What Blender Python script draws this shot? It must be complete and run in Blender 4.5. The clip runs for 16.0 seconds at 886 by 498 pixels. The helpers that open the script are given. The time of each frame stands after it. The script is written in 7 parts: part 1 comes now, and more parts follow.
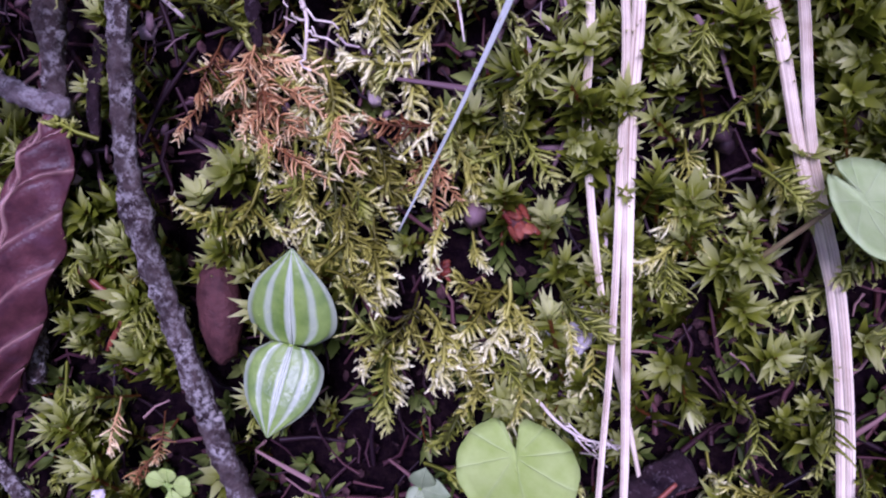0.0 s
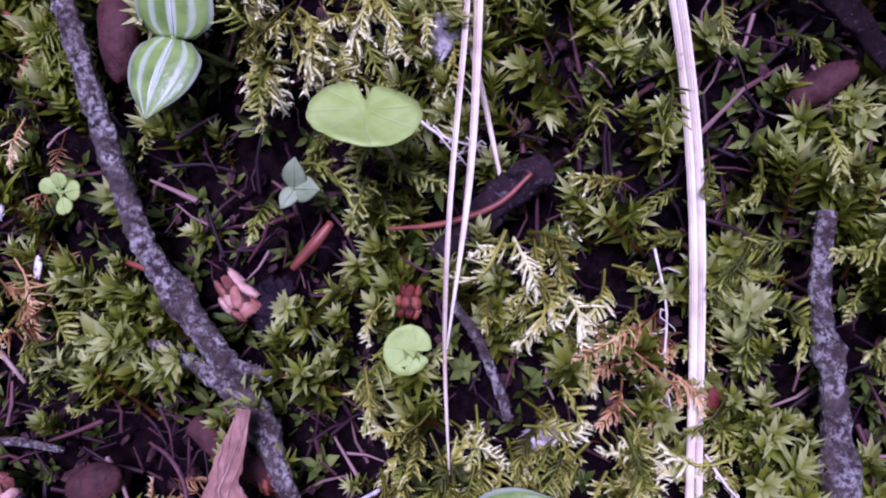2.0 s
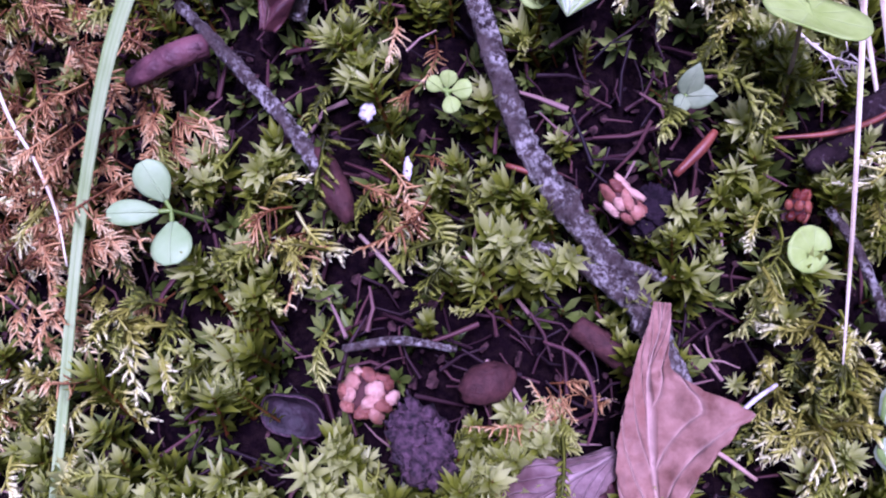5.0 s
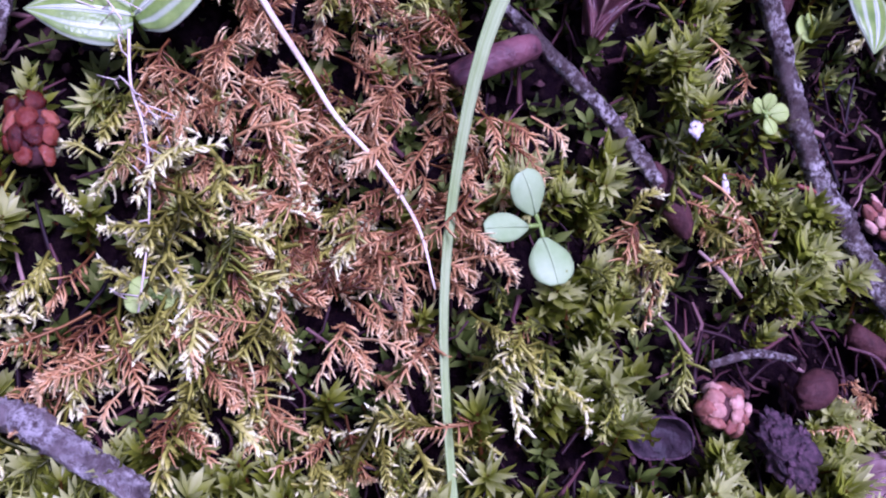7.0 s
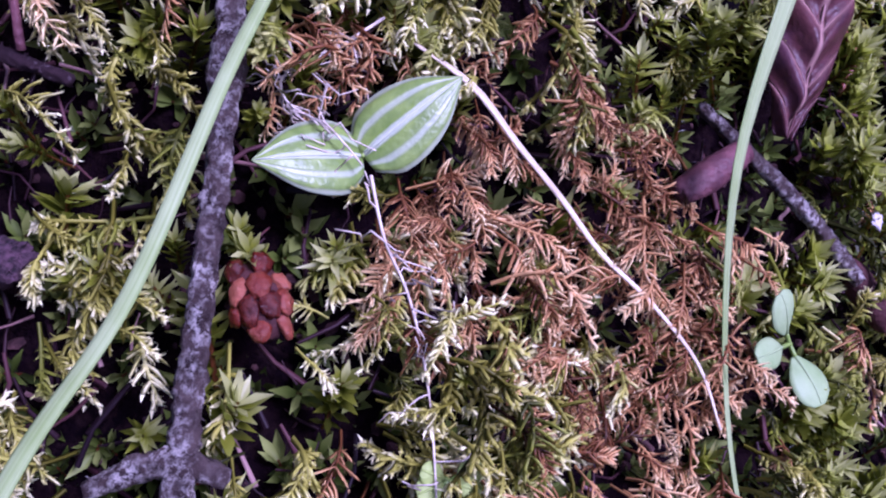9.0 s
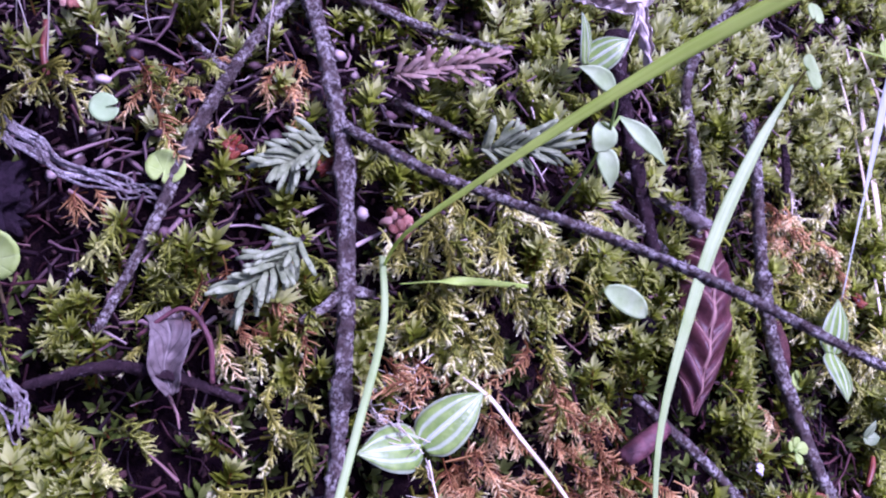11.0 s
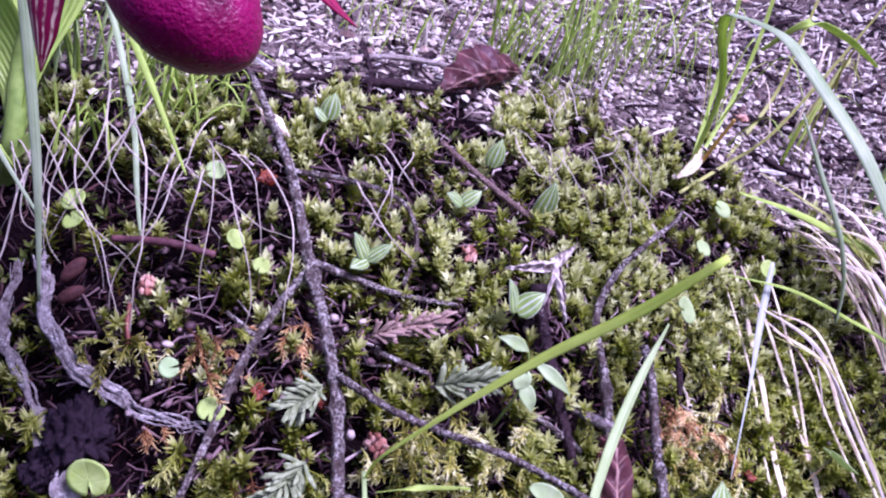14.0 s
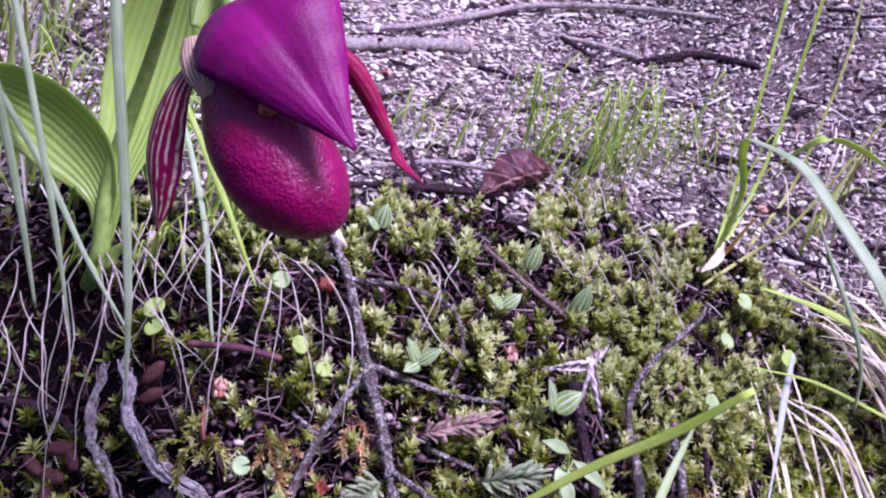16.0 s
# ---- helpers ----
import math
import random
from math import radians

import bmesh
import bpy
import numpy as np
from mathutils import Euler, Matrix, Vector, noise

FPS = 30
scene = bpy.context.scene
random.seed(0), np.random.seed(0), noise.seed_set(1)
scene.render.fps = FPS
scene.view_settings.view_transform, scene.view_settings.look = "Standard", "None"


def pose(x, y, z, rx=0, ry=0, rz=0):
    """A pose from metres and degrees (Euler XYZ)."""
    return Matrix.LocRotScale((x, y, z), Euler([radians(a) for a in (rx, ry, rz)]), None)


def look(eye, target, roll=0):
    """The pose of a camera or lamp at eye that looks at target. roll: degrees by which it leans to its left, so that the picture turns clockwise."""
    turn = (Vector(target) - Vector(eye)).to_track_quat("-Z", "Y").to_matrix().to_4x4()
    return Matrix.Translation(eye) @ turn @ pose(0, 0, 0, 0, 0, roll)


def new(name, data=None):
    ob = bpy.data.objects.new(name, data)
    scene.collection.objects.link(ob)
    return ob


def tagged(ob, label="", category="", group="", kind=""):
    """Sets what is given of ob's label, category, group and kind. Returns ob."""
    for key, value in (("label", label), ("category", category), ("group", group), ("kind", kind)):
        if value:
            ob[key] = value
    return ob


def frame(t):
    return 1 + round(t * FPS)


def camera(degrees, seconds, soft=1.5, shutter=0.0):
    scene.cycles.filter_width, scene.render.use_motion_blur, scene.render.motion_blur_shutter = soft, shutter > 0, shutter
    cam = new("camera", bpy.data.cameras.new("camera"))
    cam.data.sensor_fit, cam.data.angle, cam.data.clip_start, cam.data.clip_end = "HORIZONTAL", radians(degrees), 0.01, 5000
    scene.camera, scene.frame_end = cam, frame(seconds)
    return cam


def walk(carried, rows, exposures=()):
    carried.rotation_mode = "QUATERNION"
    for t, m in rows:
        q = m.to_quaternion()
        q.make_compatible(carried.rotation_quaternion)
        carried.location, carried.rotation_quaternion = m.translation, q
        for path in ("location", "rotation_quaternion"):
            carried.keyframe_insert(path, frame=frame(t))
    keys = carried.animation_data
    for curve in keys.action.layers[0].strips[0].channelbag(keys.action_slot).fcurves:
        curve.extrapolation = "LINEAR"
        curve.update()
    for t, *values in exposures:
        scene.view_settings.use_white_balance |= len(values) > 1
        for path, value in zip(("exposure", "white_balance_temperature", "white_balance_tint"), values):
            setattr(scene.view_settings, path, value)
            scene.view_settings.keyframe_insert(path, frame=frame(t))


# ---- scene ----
cam = camera(57.0, 16.0, soft=2.1, shutter=0.0)
PATH = [
    (0.0, pose(0.2631, 0.0386, 0.2633, 35.69, 18.21, 35.05)),
    (0.5, pose(0.2822, 0.0227, 0.2398, 38.73, 18.91, 35.57)),
    (1.0, pose(0.3015, 0.0046, 0.2201, 41.10, 19.13, 35.78)),
    (1.5, pose(0.3159, -0.0014, 0.2090, 41.54, 19.57, 36.51)),
    (2.0, pose(0.3234, -0.0135, 0.2058, 42.81, 18.90, 36.77)),
    (2.5, pose(0.3236, -0.0362, 0.2001, 44.43, 17.66, 35.83)),
    (3.0, pose(0.3247, -0.0460, 0.1911, 44.68, 17.33, 35.46)),
    (3.5, pose(0.3201, -0.0633, 0.1922, 45.36, 16.05, 34.72)),
    (4.0, pose(0.2984, -0.0774, 0.1943, 45.95, 14.96, 34.37)),
    (4.5, pose(0.2774, -0.0847, 0.2026, 45.58, 14.43, 33.57)),
    (5.0, pose(0.2353, -0.1036, 0.2220, 43.30, 12.13, 32.04)),
    (5.2, pose(0.2290, -0.1083, 0.2258, 43.01, 11.97, 31.39)),
    (7.3, pose(0.0626, -0.1669, 0.2271, 43.54, -5.96, 13.23)),
    (7.5, pose(0.0536, -0.1641, 0.2242, 43.69, -5.92, 11.96)),
    (8.0, pose(0.0273, -0.1623, 0.2186, 44.43, -7.40, 8.72)),
    (8.5, pose(0.0120, -0.1577, 0.2186, 45.15, -8.10, 6.87)),
    (9.0, pose(-0.0082, -0.1504, 0.2257, 45.18, -9.08, 4.85)),
    (9.5, pose(-0.0259, -0.1458, 0.2275, 46.78, -9.86, 3.60)),
    (10.0, pose(-0.0370, -0.1638, 0.2521, 49.25, -10.20, 3.07)),
    (10.2, pose(-0.0400, -0.1729, 0.2664, 50.90, -10.66, 3.37)),
    (12.3, pose(-0.0354, -0.2450, 0.3510, 63.46, -10.73, 1.75)),
    (12.5, pose(-0.0359, -0.2503, 0.3583, 63.78, -10.44, 1.93)),
    (13.0, pose(-0.0295, -0.2580, 0.3749, 64.47, -9.66, 2.28)),
    (13.5, pose(-0.0294, -0.2658, 0.3882, 64.94, -9.37, 2.78)),
    (14.0, pose(-0.0331, -0.2743, 0.4087, 65.21, -9.59, 2.65)),
    (14.5, pose(-0.0397, -0.2804, 0.4202, 65.89, -9.12, 2.76)),
    (15.0, pose(-0.0422, -0.2836, 0.4308, 66.52, -8.60, 3.13)),
    (15.5, pose(-0.0481, -0.2889, 0.4407, 67.26, -8.77, 3.38)),
    (16.0, pose(-0.0553, -0.2956, 0.4534, 67.69, -9.27, 3.78)),
]

walk(cam, PATH, exposures=[
    (0.0, 0.13, 4950, 58), (2.5, 0.25, 4850, 63), (5.0, 0.56, 4800, 67), (9.0, 0.44, 4800, 67), (10.0, 0.56, 4800, 67),
    (12.3, 0.98, 4900, 62), (16.0, 0.79, 5150, 54)])

# ---- light: open shade under a bright, hazy sky ----
SUN_AZ, SUN_EL = radians(122), radians(62)
world = bpy.data.worlds.new("sky")
scene.world = world
world.use_nodes = True
wn = world.node_tree.nodes
sky = wn.new("ShaderNodeTexSky")
sky.sky_type, sky.sun_disc = "NISHITA", False
sky.sun_elevation, sky.sun_rotation = SUN_EL, SUN_AZ
sky.dust_density, sky.ozone_density = 4.0, 1.0
world.node_tree.links.new(sky.outputs["Color"], wn["Background"].inputs["Color"])
wn["Background"].inputs["Strength"].default_value = 0.065
sun_data = bpy.data.lights.new("sun", "SUN")
sun_data.energy, sun_data.angle, sun_data.color = 4.3, radians(20), (1.0, 0.96, 0.9)
sun = new("sun", sun_data)
sun_dir = Vector((math.sin(SUN_AZ) * math.cos(SUN_EL), math.cos(SUN_AZ) * math.cos(SUN_EL), math.sin(SUN_EL)))
sun.matrix_world = look(sun_dir * 3, (0, 0, 0))

# ---- materials ----
class Mat:
    """A small writer of node materials."""

    def __init__(self, name):
        self.m = bpy.data.materials.new(name)
        self.m.use_nodes = True
        self.t = self.m.node_tree
        self.b = self.t.nodes["Principled BSDF"]

    def node(self, kind, **sockets):
        n = self.t.nodes.new(kind)
        for k, v in sockets.items():
            self.put(n.inputs[k.replace("_", " ")], v)
        return n

    def put(self, socket, v):
        if isinstance(v, bpy.types.NodeSocket):
            self.t.links.new(v, socket)
        elif isinstance(v, tuple) and len(v) == 3 and socket.type == "RGBA":
            socket.default_value = (*v, 1)
        else:
            socket.default_value = v

    def coord(self, which="Object"):
        return self.node("ShaderNodeTexCoord").outputs[which]

    def noise(self, scale, detail=3.0, rough=0.55, vec=None):
        n = self.node("ShaderNodeTexNoise", Scale=scale, Detail=detail, Roughness=rough)
        self.put(n.inputs["Vector"], vec if vec is not None else self.geo("Position"))
        return n.outputs["Fac"]

    def geo(self, which):
        return self.node("ShaderNodeNewGeometry").outputs[which]

    def ramp(self, fac, *stops):
        n = self.node("ShaderNodeValToRGB", Fac=fac)
        e = n.color_ramp.elements
        while len(e) < len(stops):
            e.new(0.5)
        for el, (p, c) in zip(e, stops):
            el.position, el.color = p, (*c, 1) if isinstance(c, tuple) else (c, c, c, 1)
        return n.outputs["Color"]

    def mix(self, fac, a, b, blend="MIX"):
        n = self.node("ShaderNodeMix")
        n.data_type, n.blend_type = "RGBA", blend
        self.put(n.inputs["Factor"], fac)
        self.put(n.inputs[6], a)
        self.put(n.inputs[7], b)
        return n.outputs[2]

    def math(self, op, a, b=0.0, c=0.0, clamp=False):
        n = self.node("ShaderNodeMath")
        n.operation, n.use_clamp = op, clamp
        for s, v in zip(n.inputs, (a, b, c)):
            self.put(s, v)
        return n.outputs[0]

    def attr(self, name, out="Fac"):
        n = self.node("ShaderNodeAttribute")
        n.attribute_name = name
        return n.outputs[out]

    def bump(self, height, strength, distance):
        n = self.node("ShaderNodeBump", Strength=strength, Distance=distance, Height=height)
        self.put(self.b.inputs["Normal"], n.outputs["Normal"])
        return self

    def out(self, color, rough=0.6, spec=0.4, thin=0.0, sheen=0.0, thin_color=None):
        """Close the material; thin mixes in light that shines through a leaf."""
        self.put(self.b.inputs["Base Color"], color)
        self.put(self.b.inputs["Roughness"], rough)
        self.put(self.b.inputs["Specular IOR Level"], spec)
        if sheen:
            self.put(self.b.inputs["Sheen Weight"], sheen)
        if thin:
            tr = self.node("ShaderNodeBsdfTranslucent", Color=thin_color if thin_color is not None else color)
            mx = self.node("ShaderNodeMixShader", Fac=thin)
            self.t.links.new(self.b.outputs[0], mx.inputs[1])
            self.t.links.new(tr.outputs[0], mx.inputs[2])
            self.t.links.new(mx.outputs[0], self.t.nodes["Material Output"].inputs["Surface"])
        return self.m


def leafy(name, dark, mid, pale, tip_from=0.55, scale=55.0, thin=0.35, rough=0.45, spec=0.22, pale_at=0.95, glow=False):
    """Moss foliage: lower leaves old and dull, and darkened for the shade among shoots; young tops pale; patches and
    single leaves differ.
    """
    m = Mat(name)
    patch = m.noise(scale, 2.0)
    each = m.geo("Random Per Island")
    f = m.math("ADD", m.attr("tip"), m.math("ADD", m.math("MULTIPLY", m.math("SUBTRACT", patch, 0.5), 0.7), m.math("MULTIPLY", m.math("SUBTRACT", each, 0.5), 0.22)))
    # low stops near black: shade deep on a shoot, put into the colour
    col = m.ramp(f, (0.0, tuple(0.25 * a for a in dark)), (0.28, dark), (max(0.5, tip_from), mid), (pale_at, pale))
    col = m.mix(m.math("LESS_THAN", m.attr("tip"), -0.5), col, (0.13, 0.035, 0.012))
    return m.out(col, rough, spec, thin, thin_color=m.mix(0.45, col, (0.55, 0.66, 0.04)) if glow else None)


# humus pushed towards black, so shade in the moss gaps is in its colour
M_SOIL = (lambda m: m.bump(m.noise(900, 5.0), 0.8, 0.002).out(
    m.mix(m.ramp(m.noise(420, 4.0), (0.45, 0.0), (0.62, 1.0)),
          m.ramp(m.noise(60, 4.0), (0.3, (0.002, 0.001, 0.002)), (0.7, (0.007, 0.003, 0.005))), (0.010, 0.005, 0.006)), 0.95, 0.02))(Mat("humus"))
M_DUFF = (lambda m: m.bump(m.noise(600, 5.0), 0.8, 0.002).out(m.ramp(m.noise(380, 5.0, 0.7), (0.3, (0.03, 0.019, 0.02)), (0.5, (0.09, 0.062, 0.06)), (0.68, (0.22, 0.17, 0.155))), 0.85, 0.2))(Mat("dry_duff"))
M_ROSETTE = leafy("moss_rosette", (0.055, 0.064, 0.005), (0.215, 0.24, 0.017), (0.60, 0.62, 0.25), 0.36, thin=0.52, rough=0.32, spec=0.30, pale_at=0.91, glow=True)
# darker copy of the star moss: shade between shoots is in its colour
M_DEEP = leafy("moss_painted_shade", (0.035, 0.055, 0.006), (0.10, 0.14, 0.02), (0.24, 0.28, 0.07), 0.4, thin=0.3)
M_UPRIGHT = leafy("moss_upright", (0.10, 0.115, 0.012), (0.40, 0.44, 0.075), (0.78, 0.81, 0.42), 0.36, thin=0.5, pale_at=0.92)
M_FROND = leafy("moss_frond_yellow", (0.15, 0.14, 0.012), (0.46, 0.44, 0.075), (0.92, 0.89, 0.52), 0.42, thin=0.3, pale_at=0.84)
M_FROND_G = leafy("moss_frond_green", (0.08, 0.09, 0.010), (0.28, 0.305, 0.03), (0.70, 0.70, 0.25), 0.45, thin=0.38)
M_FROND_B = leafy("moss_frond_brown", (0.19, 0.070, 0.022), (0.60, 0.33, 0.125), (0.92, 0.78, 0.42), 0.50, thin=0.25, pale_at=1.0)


def bark_mat(name, dark, mid, pale, lichen=0.45):
    """Flaky bark, with lichen in broken patches."""
    m = Mat(name)
    base = m.ramp(m.noise(180, 6.0, 0.7), (0.34, dark), (0.62, mid))
    spots = m.ramp(m.noise(620, 5.0, 0.75), (0.98 - lichen, 0.0), (1.10 - lichen, 1.0))
    patch = m.ramp(m.noise(170, 4.0, 0.6), (0.42, 0.08), (0.60, 1.0))
    col = m.mix(m.math("MULTIPLY", spots, patch), base, pale)
    m.bump(m.noise(520, 7.0, 0.8), 1.0, 0.004)
    return m.out(col, 0.9, 0.08)


M_BARK = bark_mat("twig_bark", (0.035, 0.020, 0.020), (0.175, 0.125, 0.112), (0.76, 0.70, 0.64), 0.52)
M_TWIG = bark_mat("smooth_twig", (0.10, 0.055, 0.050), (0.34, 0.23, 0.20), (0.52, 0.40, 0.36), 0.45)
M_BARK_L = bark_mat("lichened_bark", (0.10, 0.066, 0.066), (0.38, 0.30, 0.29), (0.82, 0.76, 0.73), 0.55)
M_BARK_D = bark_mat("dark_bark", (0.015, 0.008, 0.012), (0.075, 0.042, 0.05), (0.36, 0.28, 0.31), 0.42)
M_ROOT = bark_mat("stringy_bark", (0.15, 0.105, 0.10), (0.60, 0.52, 0.50), (0.92, 0.87, 0.84), 0.50)
M_WOOD_PALE = bark_mat("bare_wood", (0.26, 0.19, 0.17), (0.58, 0.49, 0.45), (0.82, 0.75, 0.70), 0.45)


def strip_mat(name, dark, pale, thin=0.2, lines=9.0, rough=0.5):
    """Grass and straw: fine lines that run along the blade."""
    m = Mat(name)
    uv = m.node("ShaderNodeSeparateXYZ", Vector=m.coord("UV"))
    along = m.node("ShaderNodeCombineXYZ", X=m.math("MULTIPLY", uv.outputs["X"], lines * 1.6), Y=m.math("MULTIPLY", uv.outputs["Y"], 2.5), Z=m.node("ShaderNodeObjectInfo").outputs["Random"])
    saw = m.noise(1.0, 4.0, 0.6, along.outputs[0])
    n = m.noise(70, 3.0)
    f = m.math("ADD", m.math("MULTIPLY", saw, 0.9), m.math("MULTIPLY", n, 0.6))
    m.bump(saw, 0.4, 0.0004)
    return m.out(m.ramp(f, (0.55, dark), (0.85, pale)), rough, 0.4, thin)


M_STRAW = strip_mat("dry_straw", (0.28, 0.18, 0.10), (0.84, 0.74, 0.54), 0.15, 7.0)
M_STRAW_T = strip_mat("dry_strand", (0.16, 0.12, 0.09), (0.62, 0.54, 0.45), lines=2.0)
M_GRASS = strip_mat("grass_green", (0.38, 0.54, 0.07), (0.54, 0.68, 0.15), 0.5, 2.0)
M_GRASS_B = strip_mat("grass_bluish", (0.30, 0.42, 0.13), (0.46, 0.57, 0.26), 0.4, 3.0)
M_GRASS_H = strip_mat("grass_hanging", (0.24, 0.34, 0.15), (0.42, 0.50, 0.30), 0.35, 3.0)
M_GRASS_P = strip_mat("grass_pale_back", (0.34, 0.38, 0.31), (0.52, 0.55, 0.50), 0.3, 3.0, 0.65)
M_BLADE = strip_mat("young_grass_blade", (0.54, 0.70, 0.08), (0.70, 0.84, 0.17), 0.5, 2.0)
M_GRASS_Y = strip_mat("grass_olive", (0.36, 0.38, 0.08), (0.56, 0.58, 0.18), 0.4)
M_WITHER = strip_mat("grass_withered", (0.62, 0.36, 0.04), (0.84, 0.62, 0.16), 0.35)


def simple(name, a, b, scale=150.0, rough=0.6, spec=0.4, thin=0.0, bump=0.0, fine=900.0):
    m = Mat(name)
    f = m.math("ADD", m.math("MULTIPLY", m.noise(scale, 4.0), 0.8), m.math("MULTIPLY", m.geo("Random Per Island"), 0.2))
    if bump:
        m.bump(m.noise(fine, 4.0), bump, 0.001)
    return m.out(m.ramp(f, (0.3, a), (0.68, b)), rough, spec, thin)


M_CRUMB = simple("dark_bark_crumb", (0.010, 0.005, 0.007), (0.085, 0.040, 0.040), 500, 0.8, 0.08, bump=0.6)
M_NEEDLE = (lambda m: m.out(m.ramp(m.geo("Random Per Island"), (0.0, (0.007, 0.003, 0.006)), (0.6, (0.034, 0.011, 0.015)), (0.90, (0.085, 0.032, 0.034)), (1.0, (0.28, 0.17, 0.155))), 0.55, 0.18))(Mat("fallen_needle"))
M_SCRAP = (lambda m: m.out(m.ramp(m.geo("Random Per Island"), (0.0, (0.020, 0.010, 0.014)), (0.5, (0.085, 0.045, 0.052)), (0.85, (0.22, 0.14, 0.145)), (1.0, (0.50, 0.40, 0.38))), 0.6, 0.2))(Mat("mauve_scrap"))
M_NEEDLE_R = simple("rust_needle", (0.09, 0.020, 0.014), (0.25, 0.065, 0.035), 120, 0.45)
M_NEEDLE_G = simple("green_needle", (0.09, 0.115, 0.045), (0.30, 0.34, 0.19), 260, 0.5, 0.28)
M_NEEDLE_X = simple("dry_needle", (0.15, 0.08, 0.06), (0.34, 0.24, 0.19), 200, 0.6)


def scale_mat(name, dark, mid, pale, rough):
    """Bud scales, each of its own tint, with streaks and dark bases."""
    m = Mat(name)
    each = m.node("ShaderNodeObjectInfo").outputs["Random"]
    f = m.math("ADD", m.math("MULTIPLY", each, 0.55), m.math("MULTIPLY", m.noise(420, 4.0, 0.65), 0.55))
    m.bump(m.noise(700, 4.0, 0.7), 0.8, 0.0012)
    return m.out(m.ramp(f, (0.2, dark), (0.5, mid), (0.85, pale)), rough, 0.4, 0.08)


M_BUD = scale_mat("rust_cone_scale", (0.030, 0.004, 0.003), (0.14, 0.020, 0.009), (0.32, 0.10, 0.055), 0.20)
M_PINK = scale_mat("pink_bud_scale", (0.10, 0.020, 0.014), (0.34, 0.13, 0.085), (0.62, 0.38, 0.29), 0.35)
M_SEED = simple("brown_seed", (0.020, 0.007, 0.008), (0.085, 0.032, 0.030), 300, 0.65, 0.14, bump=0.6)
M_CRUST = simple("purple_crumbly_crust", (0.006, 0.003, 0.005), (0.125, 0.062, 0.085), 700, 0.7, 0.3, bump=1.0, fine=1400.0)
M_CUP = simple("black_cup_flesh", (0.006, 0.003, 0.005), (0.034, 0.018, 0.026), 320, 0.6, 0.3, bump=0.7, fine=600.0)
M_CHAR = simple("black_humus_crust", (0.003, 0.002, 0.0035), (0.020, 0.011, 0.018), 400, 0.8, 0.10, bump=1.0)
M_ROOTLET = simple("pale_rootlet", (0.36, 0.28, 0.21), (0.74, 0.66, 0.55), 300, 0.7, 0.12)
M_DUFFBIT = (lambda m: m.bump(m.noise(700, 4.0), 0.6, 0.001).out(m.ramp(m.geo("Random Per Island"), (0.0, (0.05, 0.028, 0.026)), (0.5, (0.17, 0.10, 0.085)), (0.8, (0.34, 0.22, 0.18)), (1.0, (0.62, 0.52, 0.44))), 0.7, 0.25))(Mat("cone_scale"))
M_CHIP = simple("pale_chip", (0.20, 0.16, 0.16), (0.70, 0.65, 0.64), 300, 0.6, bump=0.3)
M_RIB = simple("pale_leaf_rib", (0.38, 0.45, 0.28), (0.52, 0.58, 0.42), 200, 0.45, thin=0.1)
M_STALK = simple("leaf_stalk", (0.16, 0.10, 0.05), (0.32, 0.25, 0.12), 200, 0.5)
M_STALK_G = simple("green_stalk", (0.13, 0.22, 0.03), (0.30, 0.42, 0.09), 150, 0.4, thin=0.2)


def gravel_mat():
    m = Mat("needle_and_scale_litter")
    each = m.geo("Random Per Island")
    col = m.ramp(m.math("ADD", m.math("MULTIPLY", each, 0.9), m.math("MULTIPLY", m.math("SUBTRACT", m.noise(22, 4.0), 0.4), 0.6)), (0.0, (0.06, 0.040, 0.038)), (0.25, (0.23, 0.17, 0.15)), (0.5, (0.45, 0.37, 0.315)), (0.8, (0.62, 0.545, 0.47)), (1.0, (0.80, 0.74, 0.65)))
    col = m.mix(m.math("MULTIPLY", m.noise(500, 3.0), 0.25), col, (0.14, 0.10, 0.10))
    return m.bump(m.noise(1100, 3.0), 0.5, 0.001).out(col, 0.7, 0.3)


M_GRAVEL = gravel_mat()


def striped_mat():
    """Pale bands along a green leaf, with faint cross veins."""
    m = Mat("striped_leaf")
    uv = m.node("ShaderNodeSeparateXYZ", Vector=m.coord("UV"))
    x = m.math("ABSOLUTE", m.math("SUBTRACT", uv.outputs["X"], 0.5))
    band = m.node("ShaderNodeValToRGB", Fac=m.math("ADD", m.math("MULTIPLY", x, 2.0), m.math("MULTIPLY", m.math("SUBTRACT", m.noise(160, 2.0), 0.5), 0.10)))
    stops = ((0.0, 1.0), (0.085, 0.9), (0.14, 0.0), (0.40, 0.05), (0.47, 0.7), (0.56, 0.75), (0.63, 0.05), (0.86, 0.05), (0.93, 0.75), (1.0, 0.85))
    e = band.color_ramp.elements
    while len(e) < len(stops):
        e.new(0.5)
    for el, (p, c) in zip(e, stops):
        el.position, el.color = p, (c, c, c, 1)
    green = m.ramp(m.noise(220, 4.0), (0.3, (0.10, 0.18, 0.022)), (0.7, (0.22, 0.32, 0.055)))
    col = m.mix(m.math("MULTIPLY", band.outputs["Color"], 0.72), green, (0.50, 0.55, 0.44))
    m.bump(m.math("ADD", m.noise(800, 2.0), band.outputs["Color"]), 0.35, 0.0005)
    return m.out(col, 0.38, 0.5, 0.15)


